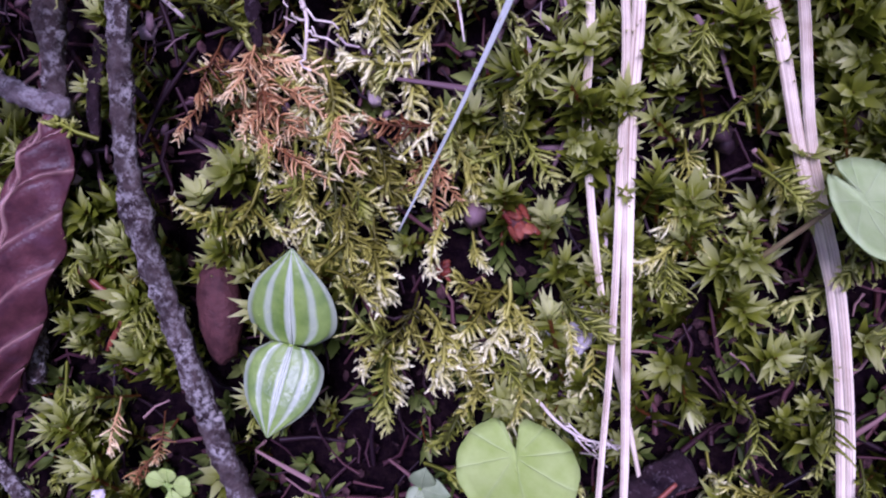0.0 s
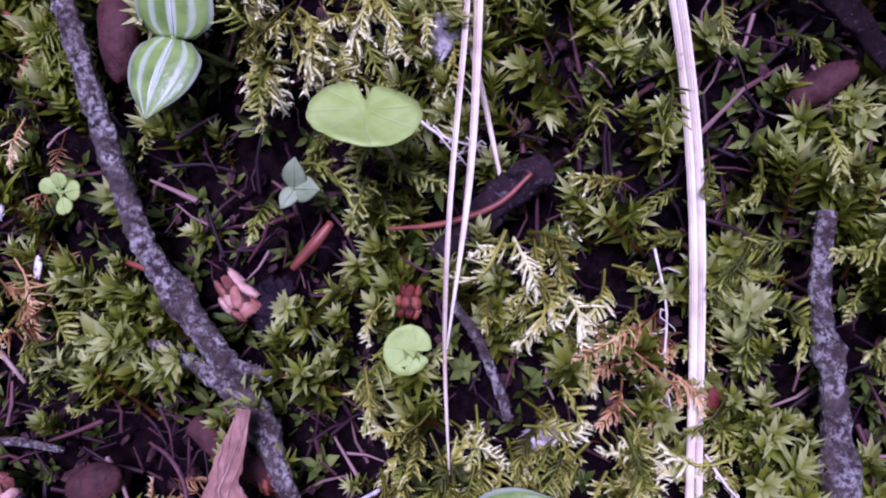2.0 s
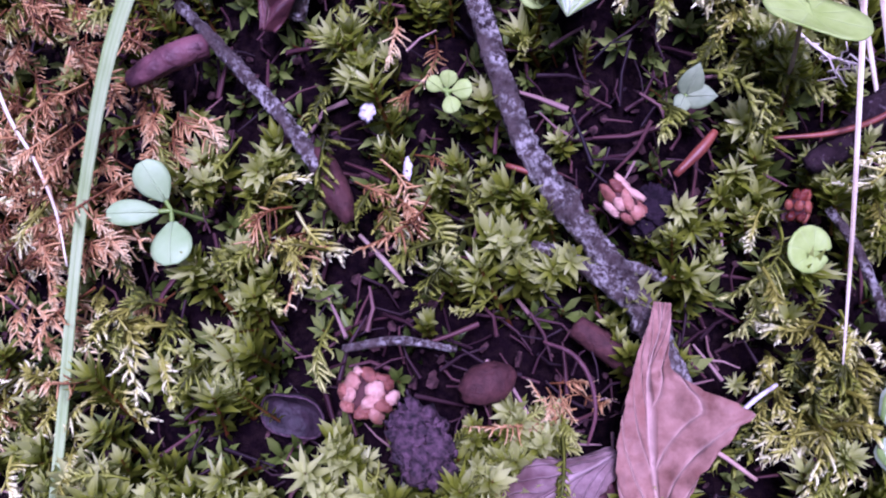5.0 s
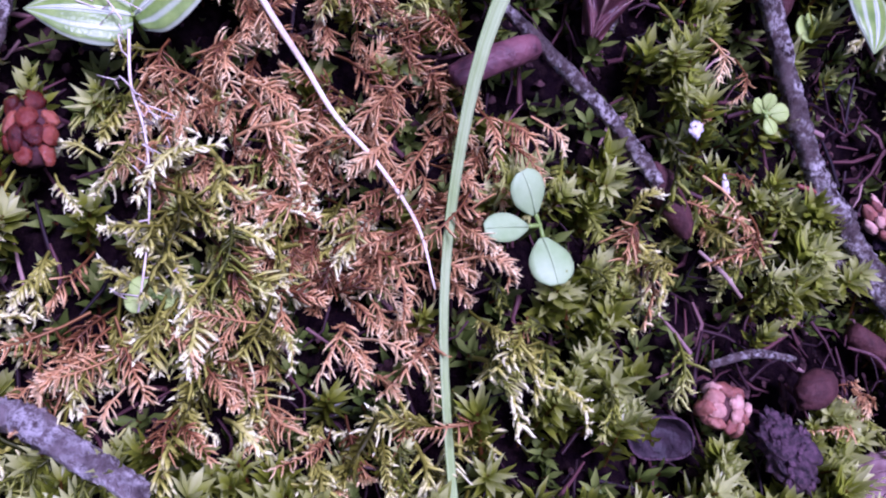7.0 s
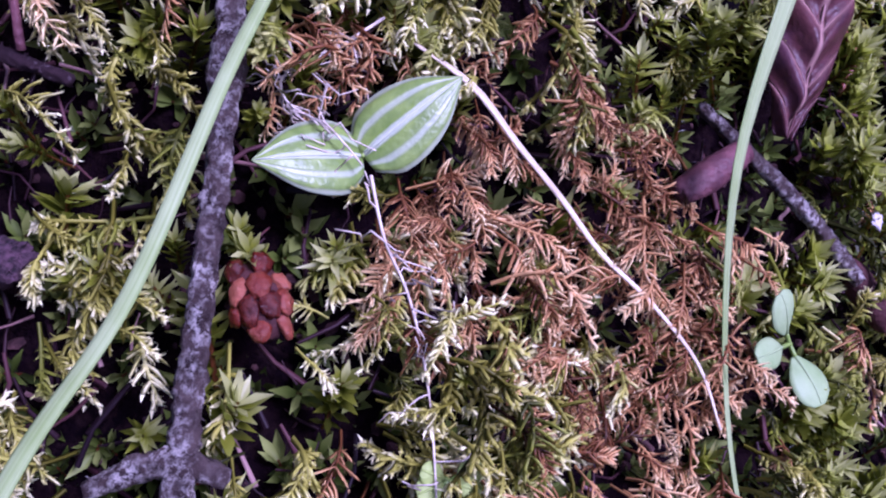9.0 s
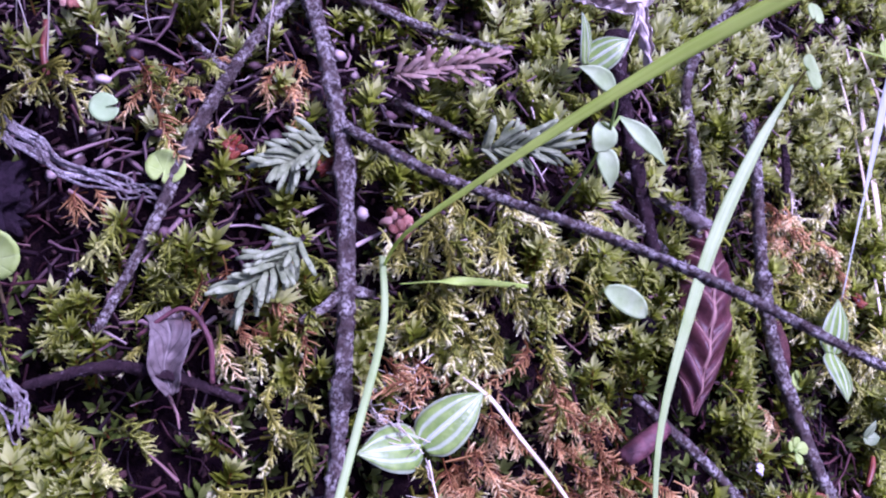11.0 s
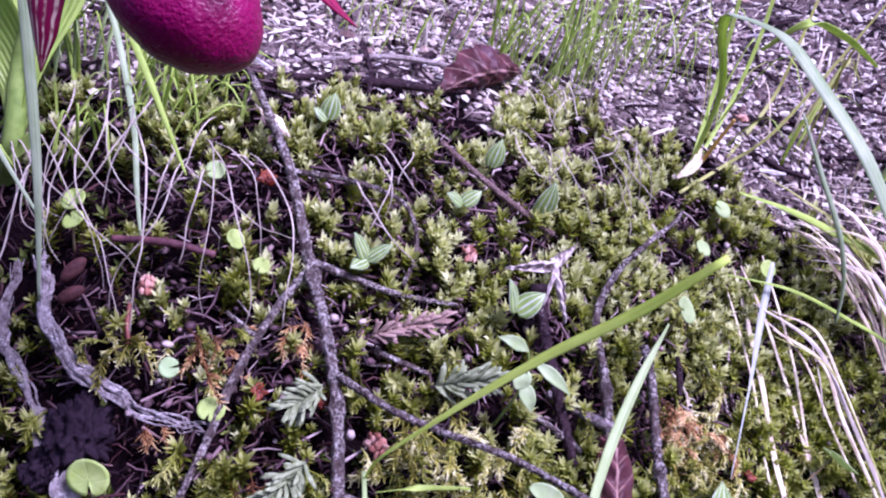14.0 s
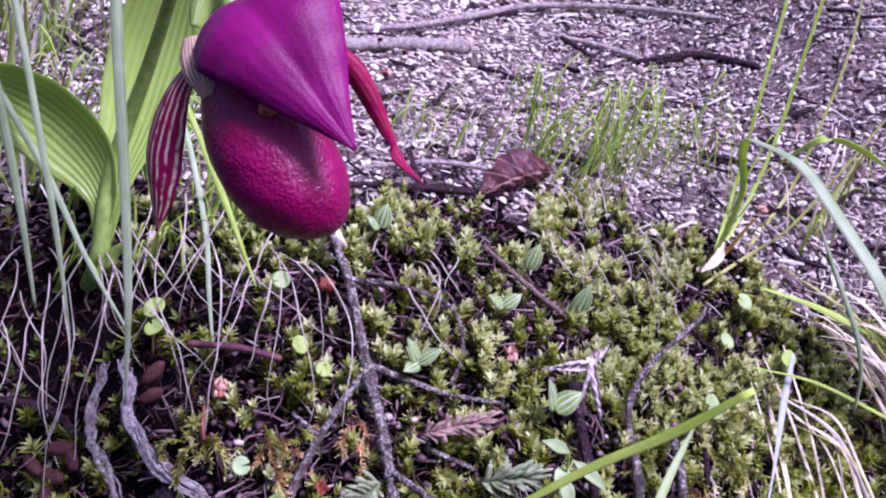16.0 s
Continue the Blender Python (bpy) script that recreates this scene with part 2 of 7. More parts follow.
def veined_mat(name, dark, pale, vein, count=7.0, slant=0.9, thin=0.2, rough=0.55, blotch=None, line=0.08):
    """Leaf blade with a midrib and slanting side veins."""
    m = Mat(name)
    uv = m.node("ShaderNodeSeparateXYZ", Vector=m.coord("UV"))
    x = m.math("ABSOLUTE", m.math("SUBTRACT", uv.outputs["X"], 0.5))
    s = m.math("PINGPONG", m.math("MULTIPLY", m.math("SUBTRACT", uv.outputs["Y"], m.math("MULTIPLY", x, slant)), count), 0.5)
    side = m.ramp(s, (0.0, 1.0), (line, 0.25), (line * 2.2, 0.0))
    mid = m.ramp(x, (0.0, 1.0), (0.02, 0.8), (0.05, 0.0))
    v = m.math("MAXIMUM", m.math("MULTIPLY", side, m.ramp(m.noise(90, 2.0), (0.3, 0.2), (0.6, 1.0))), mid)
    col = m.ramp(m.noise(120, 6.0, 0.7), (0.3, dark), (0.7, pale))
    if blotch:
        col = m.mix(m.ramp(m.noise(65, 3.0), (0.5, 0.0), (0.66, 0.8)), col, blotch)
    col = m.mix(m.math("MULTIPLY", v, 0.6), col, vein)
    m.bump(m.math("ADD", m.math("MULTIPLY", m.noise(700, 3.0), 0.4), v), 0.8, 0.0008)
    return m.out(col, rough, 0.18, thin)


M_STRIPED = striped_mat()
M_DEAD = veined_mat("dead_leaf_tan", (0.17, 0.072, 0.050), (0.40, 0.22, 0.165), (0.60, 0.41, 0.33), 5.0, slant=0.80, blotch=(0.25, 0.11, 0.08), thin=0.15, line=0.07)
M_DEAD_M = veined_mat("dead_leaf_mauve", (0.11, 0.058, 0.056), (0.33, 0.215, 0.205), (0.42, 0.30, 0.28), 7.0, slant=0.8, blotch=(0.09, 0.04, 0.042), thin=0.12, line=0.06)
M_ROLL = simple("rolled_purple_leaf", (0.035, 0.012, 0.018), (0.16, 0.062, 0.068), 160, 0.5, 0.25, bump=0.5)
M_PAPER = veined_mat("papery_dead_leaf", (0.085, 0.062, 0.058), (0.23, 0.19, 0.175), (0.32, 0.27, 0.25), 5.0, blotch=(0.13, 0.08, 0.075), thin=0.2, line=0.04)
M_DEAD_P = veined_mat("dead_leaf_purple", (0.032, 0.010, 0.014), (0.115, 0.040, 0.042), (0.50, 0.30, 0.25), 6.0, slant=-0.34, blotch=(0.09, 0.040, 0.060), thin=0.06, rough=0.40, line=0.055)
M_DEAD_G = veined_mat("dead_leaf_grey", (0.36, 0.27, 0.24), (0.80, 0.73, 0.66), (0.26, 0.18, 0.15), 7.0, thin=0.12)


def kidney_mat(name, dark, pale, vein):
    """Veins that spread like a fan from the stalk."""
    m = Mat(name)
    uv = m.node("ShaderNodeSeparateXYZ", Vector=m.coord("UV"))
    ang = m.math("ARCTAN2", m.math("SUBTRACT", uv.outputs["X"], 0.5), m.math("SUBTRACT", uv.outputs["Y"], 0.36))
    s = m.math("PINGPONG", m.math("ADD", m.math("MULTIPLY", ang, 1.35), m.math("MULTIPLY", m.noise(120, 2.0), 0.25)), 0.5)
    line = m.ramp(s, (0.0, 1.0), (0.05, 0.3), (0.13, 0.0))
    col = m.mix(m.math("MULTIPLY", line, 0.20), m.ramp(m.noise(170, 4.0), (0.3, dark), (0.7, pale)), vein)
    m.bump(m.math("SUBTRACT", m.math("MULTIPLY", m.noise(500, 3.0), 0.5), line), 0.4, 0.0005)
    return m.out(col, 0.48, 0.3, 0.45)


M_ROUND = kidney_mat("kidney_leaf", (0.40, 0.53, 0.11), (0.55, 0.67, 0.22), (0.62, 0.71, 0.38))
M_ROUND_P = kidney_mat("pale_kidney_leaf", (0.40, 0.53, 0.20), (0.55, 0.66, 0.32), (0.62, 0.71, 0.44))
M_SEEDLING = simple("seedling_leaf", (0.27, 0.40, 0.15), (0.42, 0.54, 0.27), 120, 0.45, 0.30, thin=0.25, bump=0.15)
M_PALE_LEAF = simple("pale_seedling_leaf", (0.36, 0.48, 0.20), (0.53, 0.62, 0.36), 140, 0.5, 0.3, thin=0.35, bump=0.15)
M_GREYLEAF = simple("grey_green_leaf", (0.15, 0.21, 0.09), (0.31, 0.37, 0.20), 160, 0.5, 0.3, thin=0.2, bump=0.2)


def ribbed_mat():
    """Orchid foliage: long parallel ribs."""
    m = Mat("orchid_leaf")
    uv = m.node("ShaderNodeSeparateXYZ", Vector=m.coord("UV"))
    r = m.math("PINGPONG", m.math("MULTIPLY", uv.outputs["X"], 11.0), 0.5)
    col = m.mix(m.math("MULTIPLY", r, 0.9), m.ramp(m.noise(40, 3.0), (0.3, (0.34, 0.50, 0.06)), (0.7, (0.46, 0.62, 0.11))), (0.56, 0.68, 0.26))
    m.bump(r, 0.6, 0.0015)
    return m.out(col, 0.38, 0.5, 0.45)


def petal_mat(name, dark, pale, stripe, amount, lines=7.0, rough=0.4):
    m = Mat(name)
    uv = m.node("ShaderNodeSeparateXYZ", Vector=m.coord("UV"))
    wob = m.math("MULTIPLY", m.math("SUBTRACT", m.noise(90, 2.0), 0.5), 0.12)
    s = m.math("PINGPONG", m.math("MULTIPLY", m.math("ADD", uv.outputs["X"], wob), lines), 0.5)
    broken = m.ramp(m.noise(230, 2.0), (0.35, 0.0), (0.5, 1.0))
    line = m.math("MULTIPLY", m.ramp(s, (0.30, 0.0), (0.40, 1.0)), m.math("MULTIPLY", broken, amount))
    col = m.ramp(m.noise(60, 3.0), (0.3, dark), (0.7, pale))
    col = m.mix(line, col, stripe)
    m.bump(m.math("ADD", s, m.noise(900, 2.0)), 0.25, 0.0008)
    return m.out(col, rough, 0.3, 0.25)


def pouch_mat():
    m = Mat("orchid_pouch")
    col = m.ramp(m.noise(38, 3.0), (0.3, (0.15, 0.001, 0.032)), (0.7, (0.25, 0.002, 0.080)))
    m.bump(m.math("ADD", m.noise(760, 3.0), m.math("MULTIPLY", m.noise(260, 2.0), 0.8)), 0.55, 0.0015)
    return m.out(col, 0.30, 0.40, 0.06)


M_ORCHID_LEAF = ribbed_mat()
M_POUCH = pouch_mat()
M_HOOD = petal_mat("orchid_hood", (0.15, 0.0015, 0.080), (0.25, 0.004, 0.135), (0.16, 0.003, 0.06), 0.35, 9.0, 0.5)
M_PETAL_R = petal_mat("orchid_twisted_petal", (0.20, 0.002, 0.035), (0.33, 0.006, 0.075), (0.50, 0.20, 0.16), 0.22, 4.0)
M_PETAL = petal_mat("orchid_petal", (0.19, 0.003, 0.035), (0.30, 0.008, 0.07), (0.78, 0.60, 0.44), 0.95, 6.0)
M_STAMEN = simple("mottled_column_tip", (0.20, 0.012, 0.02), (0.62, 0.27, 0.12), 330, 0.5, 0.3, bump=0.4)
M_COLUMN = petal_mat("orchid_column", (0.50, 0.33, 0.22), (0.72, 0.58, 0.40), (0.20, 0.01, 0.03), 0.9, 8.0)

# ---- the bank: a slope with plan axes u (along it) and v (up it) ----
NN, UU, VV, ORG = Vector((0.2234, -0.5257, 0.8208)), Vector((0.9203, 0.3911, 0.0)), Vector((-0.3210, 0.7554, 0.5712)), Vector((0, 0, 0.12))
SWELL = ((0, 0, 0.014), (0, 1, 0.0105), (0, 2, 0.0313), (0, 3, -0.0279), (1, 0, 0.0037), (1, 1, 0.0052), (1, 2, -0.0057), (2, 0, -0.0514), (2, 1, 0.0173), (3, 0, 0.0147))
FOOT_Z = -0.10


def swell(u, v):
    return sum(k * (5 * u) ** i * (5 * v) ** j for i, j, k in SWELL)


def gh(u, v):
    """Height of the moss tops over the slope's plane; it runs on straight beyond the swell, to a level foot below."""
    u, v = np.asarray(u, float), np.asarray(v, float)
    uc, vc, e = np.clip(u, -0.16, 0.44), np.clip(v, -0.19, 0.30), 1e-4
    h = swell(uc, vc) + (swell(uc + e, vc) - swell(uc - e, vc)) / (2 * e) * (u - uc) + (swell(uc, vc + e) - swell(uc, vc - e)) / (2 * e) * (v - vc)
    level = (FOOT_Z - ORG.z - v * VV.z) / NN.z
    return np.where(v < -0.17, np.maximum(h, level), h)


def spot(u, v, lift=0.0):
    """The place in the world over plan (u, v), lift metres above the moss tops."""
    return ORG + UU * u + VV * v + NN * (float(gh(u, v)) + lift)


def normal(u, v):
    e = 0.004
    a, b = spot(u + e, v) - spot(u - e, v), spot(u, v + e) - spot(u, v - e)
    return a.cross(b).normalized()


def spots_np(u, v, lift):
    h = gh(u, v) + lift
    return np.array(ORG) + np.outer(u, UU) + np.outer(v, VV) + np.outer(h, NN)


def bumps(u, v, scale, seed=0.0):
    """Smooth value noise on the plan."""
    return np.array([noise.noise(Vector((a * scale, b * scale, seed))) for a, b in zip(np.ravel(u), np.ravel(v))]).reshape(np.shape(u))


def part(name, data, material, parent=None, label=""):
    """Links a bmesh or a mesh as one object, under a thing or a part where one is given."""
    if isinstance(data, bmesh.types.BMesh):
        me = bpy.data.meshes.new(name)
        data.to_mesh(me)
        data.free()
    else:
        me = data
    if material and not me.materials:
        me.materials.append(material)
    ob = new(name, me)
    if parent is not None:
        ob.parent = parent
    if label:
        ob["label"] = label
    return ob


def thing(name, place, label, category, group="", kind=""):
    ob = new(name)
    ob.empty_display_size = 0.01
    ob.location = place
    bpy.context.view_layer.update()
    return tagged(ob, label, category, group, kind)


def under(child, parent):
    """Parents a mesh that was built in world coordinates."""
    child.parent = parent
    child.matrix_parent_inverse = Matrix.Translation(parent.location).inverted()
    return child


def tri_mesh(name, verts, tris, tip=None, smooth=True):
    me = bpy.data.meshes.new(name)
    verts, tris = np.asarray(verts, np.float32), np.asarray(tris, np.int32)
    me.vertices.add(len(verts))
    me.vertices.foreach_set("co", verts.ravel())
    me.loops.add(tris.size)
    me.loops.foreach_set("vertex_index", tris.ravel())
    me.polygons.add(len(tris))
    me.polygons.foreach_set("loop_start", np.arange(0, tris.size, 3, dtype=np.int32))
    me.polygons.foreach_set("use_smooth", np.full(len(tris), smooth, bool))
    if tip is not None:
        me.attributes.new("tip", "FLOAT", "POINT").data.foreach_set("value", np.asarray(tip, np.float32))
    me.update(calc_edges=True)
    me.validate()
    return me


def axis_grid(lo, hi, fine, far, growth=1.22):
    """Even steps in the middle, growing ones outwards."""
    a = list(np.arange(lo, hi, fine))
    s, x = fine, a[-1]
    while x < far:
        s *= growth
        x += s
        a.append(x)
    s, x = fine, lo
    while x > -far:
        s *= growth
        x -= s
        a.insert(0, x)
    return np.array(a)


def build_ground():
    gu, gv = axis_grid(-0.26, 0.42, 0.004, 30.0), axis_grid(-0.18, 0.36, 0.004, 30.0)
    A, B = np.meshgrid(gu, gv, indexing="ij")
    near = (np.abs(A) < 1.2) & (np.abs(B) < 1.2)
    rel = np.zeros_like(A)
    rel[near] = bumps(A[near], B[near], 34.0) * 0.008 + bumps(A[near], B[near], 120.0, 3.1) * 0.0022
    # the moss cushion is thick on the bank and thin on the litter above it
    depth = 0.018 - 0.0145 * 1 / (1 + np.exp(-(litter_mask(A, B) - 0.5) * 6))
    rel *= 1 - 0.75 * litter_mask(A, B)
    # past the seen bank the ground runs on level, out to the horizon
    ac, bc = np.clip(A, -0.50, 0.90), np.clip(B, -0.32, 1.10)
    P = spots_np(ac.ravel(), bc.ravel(), (rel - depth).ravel())
    flat = np.array(VV) * (1, 1, 0) / math.hypot(VV.x, VV.y)
    P += np.outer((A - ac).ravel(), UU) + np.outer((B - bc).ravel(), flat)
    n, m = A.shape
    i = np.arange(n * m).reshape(n, m)
    q = np.stack([i[:-1, :-1], i[1:, :-1], i[1:, 1:], i[:-1, 1:]], -1).reshape(-1, 4)
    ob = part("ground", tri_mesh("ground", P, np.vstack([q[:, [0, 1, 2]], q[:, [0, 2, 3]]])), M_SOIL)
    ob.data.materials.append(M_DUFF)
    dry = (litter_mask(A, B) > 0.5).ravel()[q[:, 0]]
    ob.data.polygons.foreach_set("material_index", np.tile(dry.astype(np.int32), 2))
    return tagged(ob,
                  "dark purplish-brown forest humus on a sloping bank", "ground", kind="structure")


def litter_mask(u, v):
    """1 on the dry litter above the moss, 0 on the mossy bank."""
    edge = 0.275 - 0.10 * np.exp(-((u - 0.36) / 0.10) ** 2) + 0.02 * np.exp(-((u - 0.15) / 0.05) ** 2) + 0.012 * np.sin(u * 60) + 0.02 * np.clip((-0.05 - u) / 0.1, 0, 2)
    edge = edge + 0.022 * bumps(u, v, 26.0, 4.4) + 0.012 * bumps(u, v, 75.0, 8.1)
    return 1 / (1 + np.exp(-(v - edge) / 0.010))


def blobs(u, v, *spots_):
    """Soft patches: rows of u, v, reach."""
    return np.clip(sum(np.exp(-((u - a) ** 2 + (v - b) ** 2) / r**2) for a, b, r in spots_), 0, 1)


ground = build_ground()


# ---- shape writers ----
def curve_np(points, n):
    """A smooth run (Catmull-Rom) of n places through the points."""
    p = np.array([tuple(q) for q in points], float)
    if len(p) == 2:
        return p[0] + (p[1] - p[0]) * np.linspace(0, 1, n)[:, None]
    p = np.vstack([2 * p[0] - p[1], p, 2 * p[-1] - p[-2]])
    s = np.linspace(0, len(p) - 3 - 1e-9, n)
    i = s.astype(int)
    t = (s - i)[:, None]
    a, b, c, d = p[i], p[i + 1], p[i + 2], p[i + 3]
    return 0.5 * (2 * b + (c - a) * t + (2 * a - 5 * b + 4 * c - d) * t**2 + (3 * b - a - 3 * c + d) * t**3)


def tangents(c):
    t = np.gradient(c, axis=0)
    return t / (np.linalg.norm(t, axis=1)[:, None] + 1e-12)


def tube_mesh(name, points, radii, sides=10, rough=0.0, step=0.0014, seed=0, knots=()):
    """A tapering round stick through the points, with bark relief, knots and closed ends."""
    c0 = curve_np(points, 40)
    length = np.linalg.norm(np.diff(c0, axis=0), axis=1).sum()
    n = int(np.clip(length / step, 6, 260))
    c, t = curve_np(points, n), None
    t = tangents(c)
    r = np.interp(np.linspace(0, 1, n), np.linspace(0, 1, len(radii)), radii)
    ref = np.array((0.31, 0.52, 0.8))
    a = np.cross(t, ref)
    a /= np.linalg.norm(a, axis=1)[:, None]
    b = np.cross(t, a)
    w = np.linspace(0, 2 * math.pi, sides, endpoint=False)
    f = np.ones((n, sides))
    if rough:
        for i in range(n):
            for j in range(sides):
                q = Vector((math.cos(w[j]) * 1.3 + seed, math.sin(w[j]) * 1.3, i * step * 520))
                f[i, j] += rough * noise.noise(q) + 0.8 * rough * noise.noise(q * 2.9) + 0.4 * rough * abs(noise.noise(q * 5.3))
        s = np.linspace(0, 1, n)
        for k in knots:
            f += (0.5 * np.exp(-((s - k) * length / 0.0035) ** 2))[:, None]
    ring = c[:, None, :] + (r[:, None] * f)[:, :, None] * (a[:, None, :] * np.cos(w)[None, :, None] + b[:, None, :] * np.sin(w)[None, :, None])
    V = np.vstack([ring.reshape(-1, 3), c[:1] - t[:1] * r[0] * 0.3, c[-1:] + t[-1:] * r[-1] * 0.3])
    i = np.arange(n * sides).reshape(n, sides)
    j = np.roll(i, -1, axis=1)
    F = np.vstack([np.stack([i[:-1], j[:-1], j[1:]], -1).reshape(-1, 3), np.stack([i[:-1], j[1:], i[1:]], -1).reshape(-1, 3),
                   np.stack([j[0], i[0], np.full(sides, n * sides)], -1), np.stack([i[-1], j[-1], np.full(sides, n * sides + 1)], -1)])
    return tri_mesh(name, V, F)


def sheet_mesh(name, points, widths, side, cup=0.0, fold=0.0, wave=0.0, waves=5.0, saw=0.0, teeth=30, nl=28, nw=9, thick=0.0003, roll=0.0, pucker=0.0, ribs=6, slant=0.35, steps=0.0, curl=0.0, seed=0, crumple=0.0, grain=130.0, other=None):
    """A leaf, petal or blade: a strip of changing width along a line, cupped, folded or waved, with two faces and a rim."""
    c = curve_np(points, nl)
    t = tangents(c)
    s = np.linspace(0, 1, nl)
    w = np.interp(s, np.linspace(0, 1, len(widths)), widths)
    k = np.array((0.25, 0.5, 0.25))
    if nl > 12:
        w[1:-1] = np.convolve(w, k, "same")[1:-1]
    sd = np.array(tuple(side), float) if np.ndim(side) == 1 else np.array([[np.interp(q, np.linspace(0, 1, len(side)), [v[m] for v in side]) for m in range(3)] for q in s])
    sd = sd + np.zeros((nl, 3))
    S = sd - t * (sd * t).sum(1)[:, None]
    S /= np.linalg.norm(S, axis=1)[:, None]
    N = np.cross(t, S)
    if roll:
        a = roll * s
        S, N = S * np.cos(a)[:, None] + N * np.sin(a)[:, None], N * np.cos(a)[:, None] - S * np.sin(a)[:, None]
    x = np.linspace(-1, 1, nw)
    ww = w[:, None] / 2 * np.ones(nw)[None, :]
    if other:
        ww[:, x > 0] = (np.interp(s, np.linspace(0, 1, len(other)), other) / 2)[:, None]
    if saw:
        edge = np.abs(x)[None, :] > 0.99
        ww = ww * (1 - saw * edge * np.abs((s * teeth) % 1.0)[:, None])
    z = ww * (cup * x[None, :] ** 2 + fold * np.abs(x)[None, :]) + wave * w[:, None] * np.abs(x)[None, :] * np.sin(s * waves * 6.283 + seed)[:, None] * np.where(x < 0, -0.7, 1)[None, :]
    if pucker:
        q = (s[:, None] - slant * np.abs(x)[None, :]) * ribs
        z = z + pucker * w.max() * ((1 - steps) * np.sin(q * 6.283) + steps * (1.6 * (q % 1.0) - 0.8)) * (1 - x[None, :] ** 2 * 0.5)
    if crumple:
        flat = c[:, None, :] + S[:, None, :] * (ww * x[None, :])[:, :, None]
        z = z + crumple * np.array([noise.noise(Vector(q) * grain) + 0.45 * noise.noise(Vector(q) * grain * 2.6) for q in flat.reshape(-1, 3)]).reshape(nl, nw)
    across = ww * x[None, :]
    if curl:
        # rolled up like a scroll across its width
        a = (x[None, :] * 0.5 + 0.5) * curl
        rad = ww * 2 / curl * (0.55 + 0.45 * a / curl)
        across, z = rad * np.sin(a), z + rad * (1 - np.cos(a))
    top = c[:, None, :] + S[:, None, :] * across[:, :, None] + N[:, None, :] * z[:, :, None]
    bot = top - N[:, None, :] * thick
    V = np.vstack([top.reshape(-1, 3), bot.reshape(-1, 3)])
    i = np.arange(nl * nw).reshape(nl, nw)
    m = nl * nw
    q = np.stack([i[:-1, :-1], i[1:, :-1], i[1:, 1:], i[:-1, 1:]], -1).reshape(-1, 4)
    rim = []
    for a, b in ((i[:-1, 0], i[1:, 0]), (i[1:, -1], i[:-1, -1]), (i[0, 1:], i[0, :-1]), (i[-1, :-1], i[-1, 1:])):
        rim.append(np.stack([a, b, b + m, a + m], -1))
    Q = np.vstack([q[:, ::-1], q + m, *rim])
    F = np.vstack([Q[:, [0, 1, 2]], Q[:, [0, 2, 3]]])
    me = tri_mesh(name, V, F)
    uvx = np.tile(np.broadcast_to((x + 1) / 2, (nl, nw)).ravel(), 2)
    uvy = np.tile(np.broadcast_to(s[:, None], (nl, nw)).ravel(), 2)
    idx = np.empty(len(me.loops), np.int32)
    me.loops.foreach_get("vertex_index", idx)
    me.uv_layers.new(name="UVMap").data.foreach_set("uv", np.stack([uvx[idx], uvy[idx]], -1).astype(np.float32).ravel())
    return me


def lump_mesh(name, size, rough=0.12, seed=0, rings=9, sides=12, taper=0.0, freq=2.2):
    """An uneven rounded body, long axis along +y."""
    V, F = [], []
    for i in range(rings + 1):
        p = math.pi * i / rings
        for j in range(sides):
            a = 2 * math.pi * j / sides
            d = Vector((math.sin(p) * math.cos(a), -math.cos(p), math.sin(p) * math.sin(a)))
            k = 1 + rough * noise.noise(d * freq + Vector((seed, 0, 0))) + 0.5 * rough * noise.noise(d * freq * 2.7 + Vector((0, seed, 0)))
            k2 = 1 - taper * (d.y * 0.5 + 0.5)
            V.append((d.x * size[0] / 2 * k * k2, d.y * size[1] / 2 * k, d.z * size[2] / 2 * k * k2))
    for i in range(rings):
        for j in range(sides):
            a, b = i * sides + j, i * sides + (j + 1) % sides
            F += [(a, b, b + sides), (a, b + sides, a + sides)]
    return tri_mesh(name, V, F)


def slope_pose(u, v, lift=0.0, turn=0.0, tilt=0.0, bank=0.0):
    """A pose on the slope: y points turn degrees from straight up the slope (clockwise seen from above), then tilt and bank."""
    n = normal(u, v)
    up = (VV - n * VV.dot(n)).normalized()
    side = up.cross(n).normalized()
    m = Matrix((side, up, n)).transposed().to_4x4()
    return Matrix.Translation(spot(u, v, lift)) @ m @ pose(0, 0, 0, 0, 0, -turn) @ pose(0, 0, 0, tilt, bank, 0)


def line_on(points):
    """Places from rows of u, v and, where given, lift."""
    return [spot(p[0], p[1], p[2] if len(p) > 2 else 0.0) for p in points]

# ---- moss, built from shoots ----
def leaf_rows(length, width, arch, keel=0.18, broad=True):
    """A moss leaf along +y, arching, blunt or narrow; vertices, triangles, and how near the tip each lies."""
    ys, ws = ((0.0, 0.52), (0.40, 1.0)) if broad else ((0.0, 0.40), (0.60, 1.0))
    V, T = [], []
    for y, w in zip(ys, ws):
        z = arch * length * y * y
        for s in (-1, 0, 1):
            V.append((s * w * width / 2, y * length, z - (keel * width * w if s == 0 else 0)))
            T.append(y)
    V.append((0, length, arch * length))
    T.append(1.0)
    F = [(0, 1, 4), (0, 4, 3), (1, 2, 5), (1, 5, 4), (3, 4, 6), (4, 5, 6)]
    return np.array(V), np.array(F), np.array(T)


